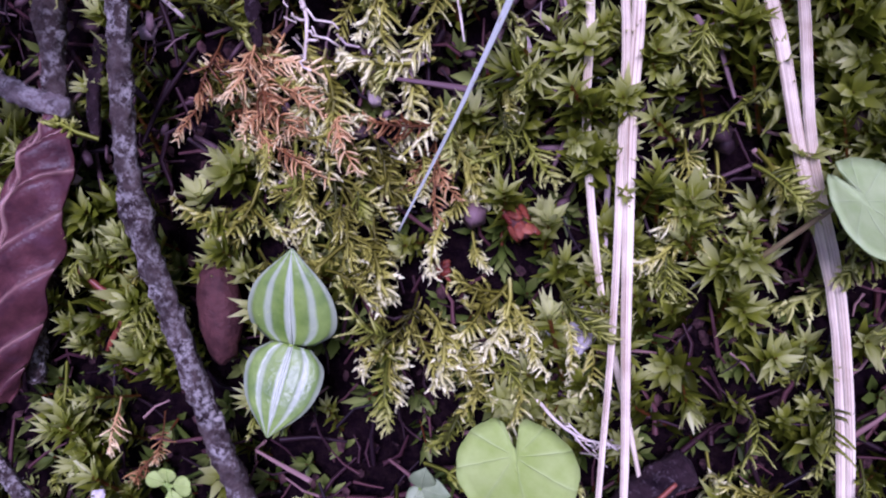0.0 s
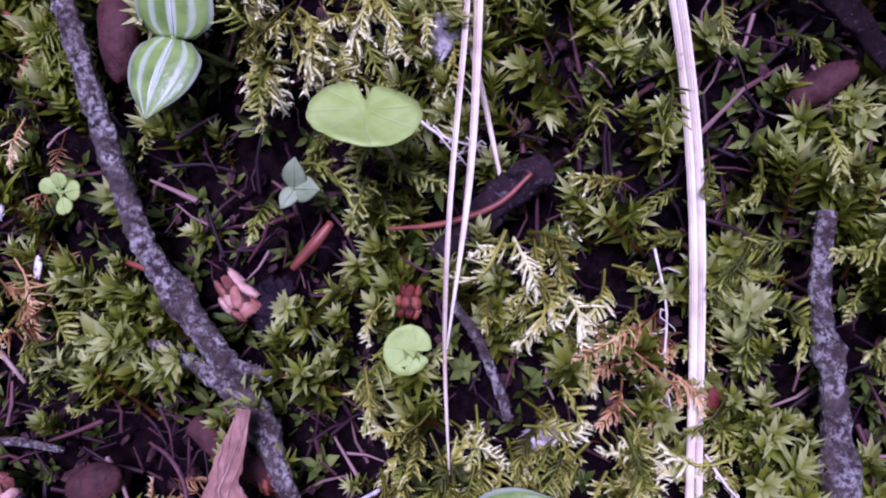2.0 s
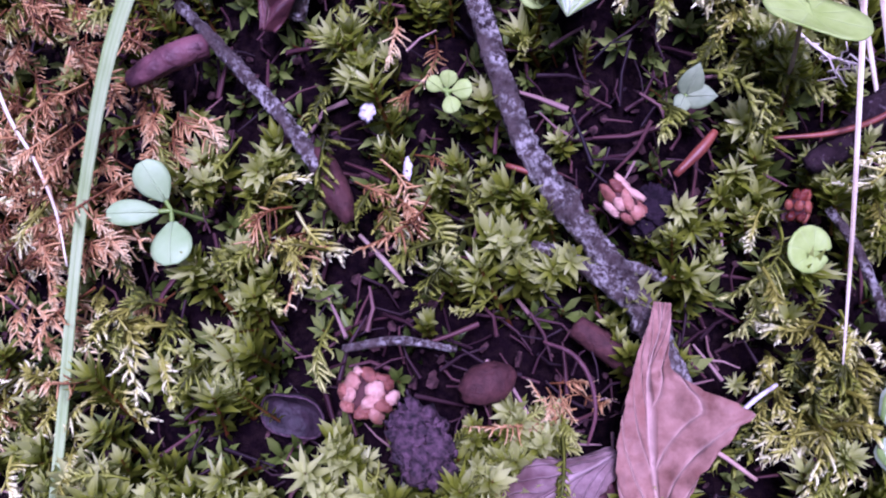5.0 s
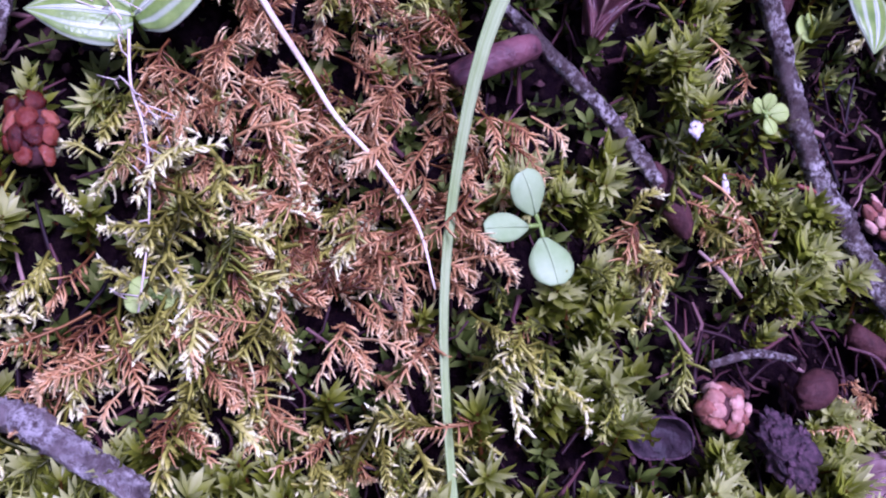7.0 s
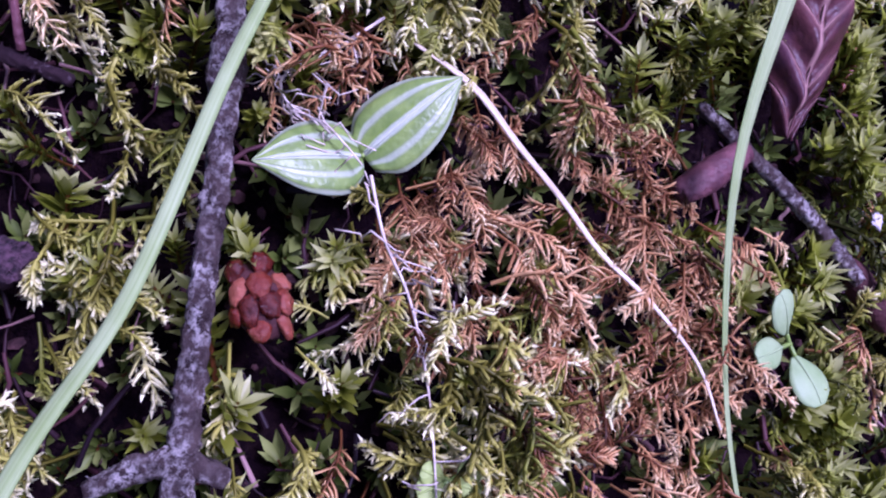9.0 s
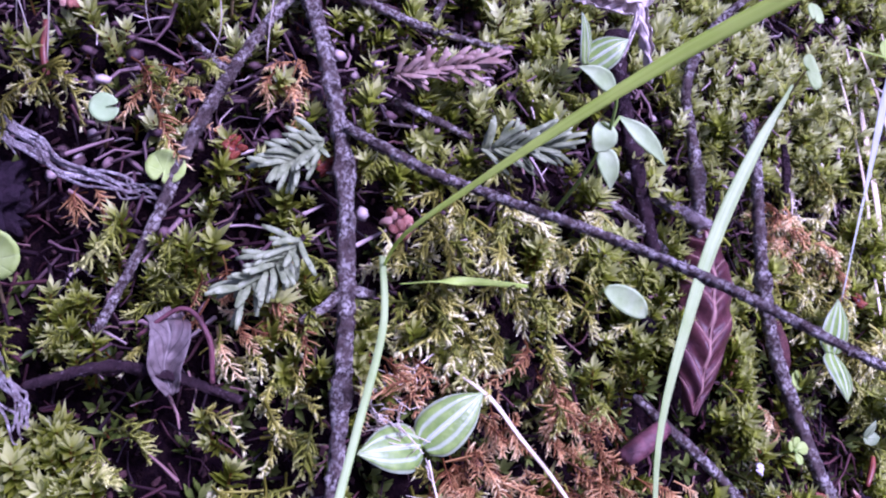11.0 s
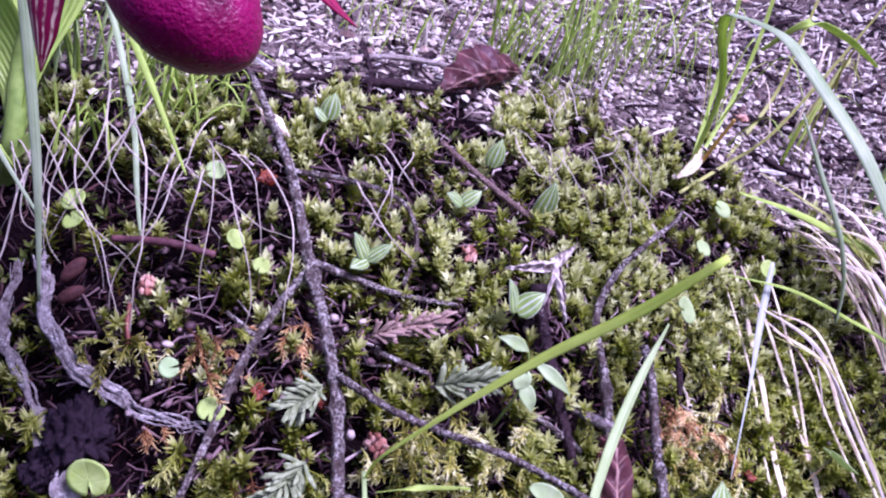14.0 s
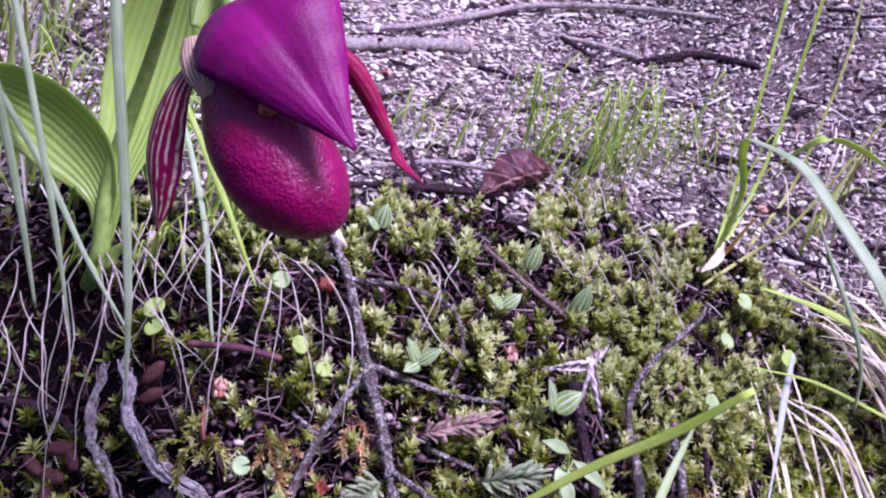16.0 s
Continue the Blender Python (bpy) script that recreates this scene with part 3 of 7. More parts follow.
def turned(V, rx, rz, shift):
    c, s = math.cos(rx), math.sin(rx)
    V = V @ np.array([[1, 0, 0], [0, c, s], [0, -s, c]])
    c, s = math.cos(rz), math.sin(rz)
    return V @ np.array([[c, s, 0], [-s, c, 0], [0, 0, 1]]) + shift


def joined(pieces):
    V, F, T, n = [], [], [], 0
    for v, f, t in pieces:
        V.append(v), F.append(f + n), T.append(t)
        n += len(v)
    return np.vstack(V), np.vstack(F), np.concatenate(T)


def stem_piece(pts, r0, r1, sides=4, tip=0.0):
    pts = np.array(pts, float)
    V, F = [], []
    for k, p in enumerate(pts):
        d = pts[min(k + 1, len(pts) - 1)] - pts[max(k - 1, 0)]
        d /= np.linalg.norm(d) + 1e-9
        a = np.cross(d, (0.3, 0.9, 0.2))
        a /= np.linalg.norm(a)
        b = np.cross(d, a)
        r = r0 + (r1 - r0) * k / (len(pts) - 1)
        for j in range(sides):
            w = 2 * math.pi * j / sides
            V.append(p + r * (a * math.cos(w) + b * math.sin(w)))
    for k in range(len(pts) - 1):
        for j in range(sides):
            a, b = k * sides + j, k * sides + (j + 1) % sides
            F += [(a, b, b + sides), (a, b + sides, a + sides)]
    return np.array(V), np.array(F), np.full(len(V), tip)


def rosette(rng, leaves=26, size=0.0058, tall=0.017, broad=True):
    """A star-topped moss shoot: sparse small leaves up a reddish stem, the top ones large and crowded, opening upwards like a flower."""
    lean = rng.uniform(-0.0020, 0.0020, 2)
    open_ = rng.uniform(0.7, 1.35)
    out = [stem_piece([(0, 0, -tall), (lean[0] * 0.5, lean[1] * 0.5, -tall * 0.5), (lean[0], lean[1], 0.001)], 0.00055, 0.0004, 3, -1.0)]
    for k in range(leaves):
        f = k / (leaves - 1)
        h = 1 - (1 - f) ** 1.5
        L = size * (0.40 + 0.80 * math.sin(math.pi * (0.08 + 0.62 * f))) * rng.uniform(0.8, 1.2)
        w = rng.uniform(0.30, 0.40) if broad else rng.uniform(0.20, 0.28)
        v, t, tip = leaf_rows(L, L * w, rng.uniform(-0.34, 0.12) * open_, rng.uniform(0.20, 0.55), broad)
        at = np.array((lean[0] * h, lean[1] * h, -tall * 0.95 + tall * h))
        up = 86 - open_ * (58 - 36 * f**1.3) + rng.uniform(-13, 13)
        # lower leaves score low, where the colour carries painted shade
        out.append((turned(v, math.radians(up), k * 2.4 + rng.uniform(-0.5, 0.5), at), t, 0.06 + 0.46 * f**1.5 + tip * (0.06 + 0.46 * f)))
    return joined(out)


def upright(rng, leaves=24, size=0.0040, tall=0.012):
    """An upright shoot, bushy to the top, its crown opening like a small flower."""
    lean = rng.uniform(-0.0018, 0.0018, 2)
    open_ = rng.uniform(0.75, 1.3)
    out = [stem_piece([(0, 0, -0.008), (lean[0] * 0.5, lean[1] * 0.5, tall * 0.5), (lean[0], lean[1], tall * 0.9)], 0.0004, 0.0003, 3, -1.0)]
    for k in range(leaves):
        f = k / (leaves - 1)
        L = size * rng.uniform(0.8, 1.2) * (0.62 + 0.55 * math.sin(math.pi * (0.12 + 0.62 * f)))
        v, t, tip = leaf_rows(L, L * rng.uniform(0.34, 0.46), rng.uniform(-0.32, 0.10) * open_, 0.25, k % 2 == 0)
        up = 86 - open_ * (54 - 32 * f) + rng.uniform(-11, 11)
        # tip rises up the shoot; its low end takes the painted shade
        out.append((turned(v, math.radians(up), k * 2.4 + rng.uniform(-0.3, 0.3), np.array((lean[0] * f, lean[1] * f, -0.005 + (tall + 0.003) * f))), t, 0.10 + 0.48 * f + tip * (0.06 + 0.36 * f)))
    return joined(out)


def finger(rng, p, d, bend, length, r, tip0, tip1):
    """A plump curved moss branchlet from p along d, blunt and knobbly, with small leaflets standing off it."""
    d = d / (np.linalg.norm(d) + 1e-9)
    V, T, at = [], [], []
    for g, k in ((0.0, 0.8), (0.48, rng.uniform(0.9, 1.2)), (0.84, rng.uniform(0.65, 0.95))):
        c = p + d * length * g + bend * length * g * g
        t = d + 2 * bend * g
        t /= np.linalg.norm(t) + 1e-9
        a = np.cross(t, (0.23, 0.31, 0.92))
        a /= np.linalg.norm(a) + 1e-9
        b = np.cross(t, a)
        at.append((c, t, a, b))
        for x in (0.0, 2.094, 4.189):
            V.append(c + r * k * (a * math.cos(x) + b * math.sin(x)))
            T.append(tip0 + (tip1 - tip0) * g)
    V.append(p + d * length + bend * length)
    T.append(tip1)
    F = [(3 * k + w, 3 * k + (w + 1) % 3, 3 * k + 3 + (w + 1) % 3) for k in range(2) for w in range(3)]
    F += [(3 * k + w, 3 * k + 3 + (w + 1) % 3, 3 * k + 3 + w) for k in range(2) for w in range(3)] + [(6 + w, 6 + (w + 1) % 3, 9) for w in range(3)]
    for k in (0, 0, 1, 1, 2):
        c, t, a, b = at[k]
        x = rng.uniform(0, 6.28)
        o = a * math.cos(x) + b * math.sin(x)
        c = c + t * length * rng.uniform(0.05, 0.25)
        n = len(V)
        side = np.cross(t, o) * r * 0.75
        V += [c + side, c - side, c + o * r * rng.uniform(1.6, 2.6) + t * r * rng.uniform(1.2, 2.8)]
        g = 0.2 + 0.3 * k
        T += [tip0 + (tip1 - tip0) * g] * 2 + [tip0 + (tip1 - tip0) * min(1.0, g + 0.35)]
        F.append((n, n + 1, n + 2))
    return np.array(V), np.array(F), np.array(T)


def frond(rng, length=0.012, pairs=11, reach=0.0044, droop=0.5, curl=0.0, r=0.0004):
    """A feather-moss frond along +y: flat and tapering like a small fern, two close rows of finger-like branchlets, pale towards the end."""
    def axis(f):
        return np.array((curl * length * f * f, length * f * (1 - 0.12 * f), 0.30 * length * math.sin(math.pi * 0.75 * f) - droop * length * f * f * 0.6))
    out = [stem_piece([axis(f) for f in np.linspace(-0.3, 0.95, 6)], r * 1.3, r * 0.9, 3, 0.30)]
    out.append(finger(rng, axis(0.93), axis(1.0) - axis(0.9), np.array((curl * 0.3, 0.0, -0.2)), reach * 0.42, r * 1.1, 0.62, 1.0))
    keel = rng.uniform(-0.25, 0.30)
    for k in range(pairs):
        f = 0.02 + 0.93 * k / (pairs - 1)
        p = axis(f)
        for side in (-1, 1):
            if rng.random() < 0.12:
                continue
            L = reach * min(1.0, 0.62 + 1.6 * f) * (1.08 - 0.66 * f) * rng.uniform(0.55, 1.3)
            a = math.radians(rng.uniform(36, 78) - 14 * f)
            d = np.array((side * math.sin(a), math.cos(a), keel + rng.uniform(-0.45, 0.40)))
            bend = np.array((-side * rng.uniform(-0.15, 0.45), rng.uniform(-0.15, 0.55), rng.uniform(-0.70, 0.12)))
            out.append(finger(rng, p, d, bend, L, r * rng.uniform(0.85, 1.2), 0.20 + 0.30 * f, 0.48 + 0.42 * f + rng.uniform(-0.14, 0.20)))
    return joined(out)


def scattered(name, kinds, u, v, lift, size, lean_up, spin, flow, rng, material, label, category, smooth=True):
    """One mesh of many shoots: template kinds set on the slope, tilted between its normal and the sky."""
    P = spots_np(u, v, lift)
    e = 0.006
    du = spots_np(u + e, v, 0) - spots_np(u - e, v, 0)
    dv = spots_np(u, v + e, 0) - spots_np(u, v - e, 0)
    N = np.cross(du, dv)
    N /= np.linalg.norm(N, axis=1)[:, None]
    Z = N * (1 - lean_up)[:, None] + np.array((0, 0, 1)) * lean_up[:, None] + rng.normal(0, 0.22, N.shape)
    Z /= np.linalg.norm(Z, axis=1)[:, None]
    # y axis: along flow (an angle on the slope, 0 up it), then squared to z
    Y = np.cos(flow)[:, None] * dv / (2 * e) + np.sin(flow)[:, None] * du / (2 * e)
    Y -= Z * (Y * Z).sum(1)[:, None]
    Y /= np.linalg.norm(Y, axis=1)[:, None]
    X = np.cross(Y, Z)
    Vs, Fs, Ts, n = [], [], [], 0
    pick = rng.integers(0, len(kinds), len(u))
    for k, (kv, kf, kt) in enumerate(kinds):
        w = np.where(pick == k)[0]
        if not len(w):
            continue
        R = np.stack([X[w], Y[w], Z[w]], 1) * size[w][:, None, None]
        V = np.einsum("vi,nij->nvj", kv, R) + P[w][:, None, :]
        Vs.append(V.reshape(-1, 3))
        Fs.append((kf[None] + (np.arange(len(w)) * len(kv))[:, None, None] + n).reshape(-1, 3))
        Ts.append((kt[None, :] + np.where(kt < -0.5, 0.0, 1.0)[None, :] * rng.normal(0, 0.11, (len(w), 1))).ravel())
        n += len(w) * len(kv)
    me = tri_mesh(name, np.vstack(Vs), np.vstack(Fs), np.concatenate(Ts), smooth)
    return tagged(part(name, me, material), label, category, kind="stuff")


def jitter_grid(rng, lo_u, hi_u, lo_v, hi_v, step):
    a, b = np.meshgrid(np.arange(lo_u, hi_u, step), np.arange(lo_v, hi_v, step), indexing="ij")
    u = a.ravel() + rng.uniform(-0.55, 0.55, a.size) * step
    v = b.ravel() + rng.uniform(-0.55, 0.55, a.size) * step
    return u, v


def yellow_at(u, v):
    return blobs(u, v, (0.165, 0.035, 0.026), (0.182, 0.006, 0.022), (0.200, 0.012, 0.018), (0.172, 0.062, 0.02), (0.240, -0.048, 0.017),
                 (0.222, -0.094, 0.02), (-0.003, 0.046, 0.03), (0.024, 0.030, 0.026), (-0.045, -0.055, 0.03), (-0.012, -0.064, 0.028),
                 (0.252, -0.102, 0.02), (0.204, -0.121, 0.02), (0.094, -0.068, 0.012), (-0.01, -0.082, 0.02), (-0.10, -0.02, 0.022), (0.03, -0.10, 0.02), (-0.135, 0.108, 0.018), (-0.105, 0.098, 0.014), (-0.09, -0.055, 0.025), (-0.118, -0.045, 0.02), (-0.078, 0.018, 0.016), (0.245, 0.040, 0.012))


def brown_at(u, v):
    return blobs(u, v, (0.018, -0.016, 0.022), (0.018, -0.044, 0.022), (-0.016, -0.020, 0.014), (0.012, -0.056, 0.018), (0.026, -0.072, 0.012),
                 (0.004, -0.032, 0.02), (0.188, 0.045, 0.007), (0.262, -0.066, 0.010), (0.122, -0.030, 0.010), (0.095, -0.06, 0.010), (-0.03, -0.085, 0.016), (-0.06, 0.15, 0.02), (0.008, -0.090, 0.018), (0.030, -0.030, 0.016), (-0.085, 0.110, 0.010), (-0.118, 0.090, 0.010), (-0.070, 0.045, 0.012), (0.118, -0.052, 0.008), (-0.052, 0.115, 0.008), (0.036, -0.052, 0.014), (-0.088, 0.035, 0.010), (-0.03, 0.012, 0.010), (0.155, 0.05, 0.008), (0.15, 0.065, 0.010))


def bare_at(u, v):
    """Dark hollows with needles, where little moss grows."""
    return blobs(u, v, (0.171, -0.043, 0.014), (0.182, -0.052, 0.012), (0.160, -0.026, 0.010), (0.148, -0.098, 0.016), (0.132, -0.100, 0.014), (0.106, -0.092, 0.012),
                 (0.093, 0.006, 0.012), (0.187, -0.090, 0.014), (0.136, 0.008, 0.008), (0.046, 0.023, 0.012), (-0.090, 0.004, 0.014), (0.262, 0.045, 0.010), (-0.130, 0.070, 0.02),
                 (0.10, 0.06, 0.014), (-0.15, 0.085, 0.02), (0.09, 0.09, 0.012), (-0.07, 0.10, 0.010), (-0.055, 0.19, 0.014), (-0.14, 0.16, 0.02), (0.16, -0.12, 0.014), (0.295, 0.0, 0.016), (0.24, -0.005, 0.010), (0.275, -0.018, 0.015), (0.252, -0.022, 0.010), (-0.105, 0.030, 0.018), (-0.075, 0.060, 0.012), (-0.06, 0.083, 0.010), (-0.020, 0.100, 0.010), (0.060, 0.085, 0.014), (0.090, 0.105, 0.014), (0.125, 0.05, 0.010))


# lines and spots where something lies on the moss and presses it down: u, v along each line, then the reach
LAIN = (((0.132, 0.090), (0.128, 0.055), (0.127, 0.033), (0.130, 0.007), (0.137, -0.022), (0.145, -0.045), (0.158, -0.064), (0.171, -0.083), (0.182, -0.106)),
        ((-0.063, 0.248), (-0.052, 0.203), (-0.048, 0.154), (-0.043, 0.114), (-0.042, 0.080), (-0.046, 0.039), (-0.052, 0.0), (-0.060, -0.034), (-0.067, -0.061), (-0.073, -0.087)),
        ((0.055, -0.004), (0.074, -0.024), (0.094, -0.050), (0.100, -0.062)), ((0.300, -0.038), (0.299, -0.070), (0.3005, -0.105)),
        ((0.104, 0.056), (0.093, 0.024), (0.079, -0.013)), ((0.217, -0.058), (0.2295, -0.086)), ((0.150, 0.157), (0.123, 0.138), (0.108, 0.115), (0.107, 0.084), (0.102, 0.048), (0.085, -0.008)), ((0.073, 0.132), (0.073, 0.086), (0.076, 0.041)),
        ((-0.047, 0.146), (-0.079, 0.107), (-0.117, 0.038)), ((-0.164, 0.161), (-0.152, 0.117), (-0.097, 0.079)), ((0.204, -0.041), (0.238, -0.029)))
PRESSED = ((-0.050, -0.036, 0.009), (0.174, -0.110, 0.015), (0.182, -0.118, 0.012), (0.106, -0.105, 0.009), (0.0885, -0.110, 0.009), (0.121, -0.117, 0.009), (0.135, -0.102, 0.009),
           (0.097, -0.053, 0.007), (0.138, 0.010, 0.008), (0.209, -0.058, 0.005), (0.2103, -0.0695, 0.006), (0.160, 0.003, 0.012), (0.060, -0.060, 0.010), (-0.034, -0.010, 0.012),
           (-0.018, -0.003, 0.010), (0.183, -0.031, 0.008), (0.207, 0.029, 0.005), (0.126, -0.031, 0.006), (-0.095, -0.021, 0.008), (0.167, -0.057, 0.007), (0.106, -0.035, 0.004), (0.234, -0.112, 0.010), (-0.112, -0.033, 0.010))


def free_at(u, v):
    """Near 0 where something lies on the moss, 1 elsewhere."""
    near = np.full(np.shape(u), 9.0)
    for line in LAIN:
        for (a, b), (c, d) in zip(line, line[1:]):
            k = np.clip(((u - a) * (c - a) + (v - b) * (d - b)) / ((c - a) ** 2 + (d - b) ** 2), 0, 1)
            near = np.minimum(near, np.hypot(u - a - k * (c - a), v - b - k * (d - b)) / 0.0055)
    for a, b, r in PRESSED:
        near = np.minimum(near, np.hypot(u - a, v - b) / r)
    return np.clip((near - 0.75) * 2.5, 0.04, 1)


rng = np.random.default_rng(11)
ROSETTES = [rosette(rng, int(rng.integers(30, 38)), rng.uniform(0.0038, 0.0060), rng.uniform(0.012, 0.020), k % 2 == 0) for k in range(12)]
SPARSE = [rosette(rng, 14, 0.0064, 0.014) for _ in range(5)]
UPRIGHTS = [upright(rng, int(rng.integers(22, 29)), rng.uniform(0.0044, 0.0056), rng.uniform(0.006, 0.011)) for _ in range(7)]
FRONDS = [frond(rng, rng.uniform(0.009, 0.016), int(rng.integers(10, 14)), rng.uniform(0.0032, 0.0048), rng.uniform(0.2, 1.3), rng.uniform(-0.7, 0.7), rng.uniform(0.00036, 0.00048)) for _ in range(14)]
LACY = [frond(rng, rng.uniform(0.009, 0.016), int(rng.integers(10, 14)), rng.uniform(0.0036, 0.0052), rng.uniform(0.2, 1.3), rng.uniform(-0.7, 0.7), rng.uniform(0.00024, 0.00032)) for _ in range(12)]


def clumps(u, v):
    """Cushions and hollows of the moss, in metres."""
    return 0.008 * bumps(u, v, 34.0) + 0.004 * bumps(u, v, 80.0, 1.3)


def tufts(u, v, scale, seed, fill):
    """0 in the gaps, 1 in the tufts; fill shifts the share of tufts."""
    q = bumps(u, v, scale, seed) + 0.5 * bumps(u, v, scale * 0.4, seed + 3) + fill
    return np.clip(q / 0.22 + 0.5, 0, 1)


def plant_moss():
    # star-topped shoots over the whole bank, in tufts with dark gaps between
    u, v = jitter_grid(rng, -0.22, 0.37, -0.175, 0.20, 0.0050)
    g = tufts(u, v, 62, 7.7, 0.08)
    high = 1 / (1 + np.exp(-(v - 0.085) / 0.012))
    p = g * np.clip(1 - 0.9 * yellow_at(u, v) - 0.8 * brown_at(u, v) - bare_at(u, v), 0.03, 1) * (1 - 0.85 * high)
    p = np.where(litter_mask(u, v) > 0.4, 0, p)
    k = rng.random(len(u)) < p * free_at(u, v)
    u, v, g = u[k], v[k], g[k]
    n = len(u)
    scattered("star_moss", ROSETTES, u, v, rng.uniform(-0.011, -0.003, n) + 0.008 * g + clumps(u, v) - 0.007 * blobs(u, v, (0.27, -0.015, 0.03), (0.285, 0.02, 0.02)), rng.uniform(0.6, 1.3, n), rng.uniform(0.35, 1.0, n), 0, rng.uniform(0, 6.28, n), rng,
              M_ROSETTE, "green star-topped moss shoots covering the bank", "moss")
    # sparse low shoots fill the gaps, with shade painted into their green
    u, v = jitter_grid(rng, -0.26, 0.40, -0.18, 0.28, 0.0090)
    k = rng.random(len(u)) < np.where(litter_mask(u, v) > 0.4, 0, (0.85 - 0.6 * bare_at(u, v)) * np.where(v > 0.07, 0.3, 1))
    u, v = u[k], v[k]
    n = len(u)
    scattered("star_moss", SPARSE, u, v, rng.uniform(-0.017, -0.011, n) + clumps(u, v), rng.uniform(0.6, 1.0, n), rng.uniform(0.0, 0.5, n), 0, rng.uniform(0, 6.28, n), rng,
              M_DEEP, "low moss shoots between the others, shade painted into their green", "moss")
    # narrow upright shoots on the shoulder of the bank
    u, v = jitter_grid(rng, -0.26, 0.42, 0.07, 0.32, 0.0057)
    g = tufts(u, v, 60, 2.2, -0.17 + 0.20 * blobs(u, v, (0.16, 0.10, 0.06), (0.22, 0.09, 0.07), (0.10, 0.20, 0.06), (0.05, 0.17, 0.04), (0.13, 0.26, 0.05), (0.03, 0.25, 0.04)) - 0.24 * blobs(u, v, (-0.17, 0.15, 0.06), (-0.09, 0.10, 0.03)) - 0.45 * blobs(u, v, (-0.20, 0.19, 0.05), (-0.155, 0.165, 0.04), (-0.12, 0.19, 0.025)) + 0.2 * blobs(u, v, (-0.10, 0.235, 0.04), (-0.16, 0.245, 0.04), (-0.02, 0.25, 0.03)))
    p = np.where(litter_mask(u, v) > 0.5, 0, g * (1 - 0.9 * bare_at(u, v))) * np.clip((v - 0.07) / 0.03, 0, 1)
    k = rng.random(len(u)) < p
    u, v, g = u[k], v[k], g[k]
    n = len(u)
    scattered("upright_moss", UPRIGHTS, u, v, rng.uniform(-0.017, -0.009, n) + 0.009 * g + clumps(u, v), rng.uniform(0.6, 1.2, n), rng.uniform(0.4, 0.9, n), 0, rng.uniform(0, 6.28, n), rng,
              M_UPRIGHT, "bright green upright moss shoots on the shoulder of the bank", "moss")
    # feather mosses
    for name, mask, mat, fill, label in (("feather_moss", lambda a, b: yellow_at(a, b) * (1 - 0.3 * brown_at(a, b)), M_FROND, 0.08, "yellow-green feather moss with fringed drooping fronds"),
                                         ("feather_moss", brown_at, M_FROND_B, 0.30, "rusty-brown dying feather moss fronds"),
                                         ("feather_moss", lambda a, b: (0.20 + 0.45 * bumps(a, b, 45, 5.0)) * (1 - 0.6 * brown_at(a, b)), M_FROND_G, 0.1, "green feather moss fronds between the star moss")):
        u, v = jitter_grid(rng, -0.22, 0.36, -0.175, 0.13, 0.0051)
        g = tufts(u, v, 70, 9.0, fill)
        p = mask(u, v) * (1 - 0.85 * bare_at(u, v)) * g
        p = np.where(litter_mask(u, v) > 0.4, 0, p)
        k = rng.random(len(u)) < p * free_at(u, v + 0.004) * free_at(u, v - 0.006)
        u, v, g = u[k], v[k], g[k]
        n = len(u)
        flow = math.pi + rng.normal(0, 0.85, n)
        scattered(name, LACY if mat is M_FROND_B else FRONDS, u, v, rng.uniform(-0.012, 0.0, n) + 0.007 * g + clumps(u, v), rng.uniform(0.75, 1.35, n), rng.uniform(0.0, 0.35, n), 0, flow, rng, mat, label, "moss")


plant_moss()


def moss_patch(spots, kinds, material, label, name, seed, lean=(0.0, 0.35)):
    """A few shoots in loose clumps: (u, v, radius, count) each."""
    rg = np.random.default_rng(seed)
    u = np.concatenate([rg.normal(a, r * 0.55, n) for a, b, r, n in spots])
    v = np.concatenate([rg.normal(b, r * 0.55, n) for a, b, r, n in spots])
    n = len(u)
    scattered(name, kinds, u, v, rg.uniform(-0.008, 0.001, n) + clumps(u, v), rg.uniform(0.55, 1.0, n), rg.uniform(lean[0], lean[1], n), 0, math.pi + rg.normal(0, 1.2, n), rg, material, label, "moss")


moss_patch([(0.136, -0.117, 0.009, 16), (0.148, -0.113, 0.007, 9)], ROSETTES, M_ROSETTE, "small green moss shoots between bark and a seed", "star_moss", 31, (0.2, 0.9))
moss_patch([(0.141, -0.119, 0.012, 14)], FRONDS, M_FROND_G, "green feather moss fronds below a brown seed", "feather_moss", 32)
moss_patch([(0.150, -0.106, 0.007, 9)], LACY, M_FROND_B, "rust-brown withered fronds beside a dead leaf", "feather_moss", 33)


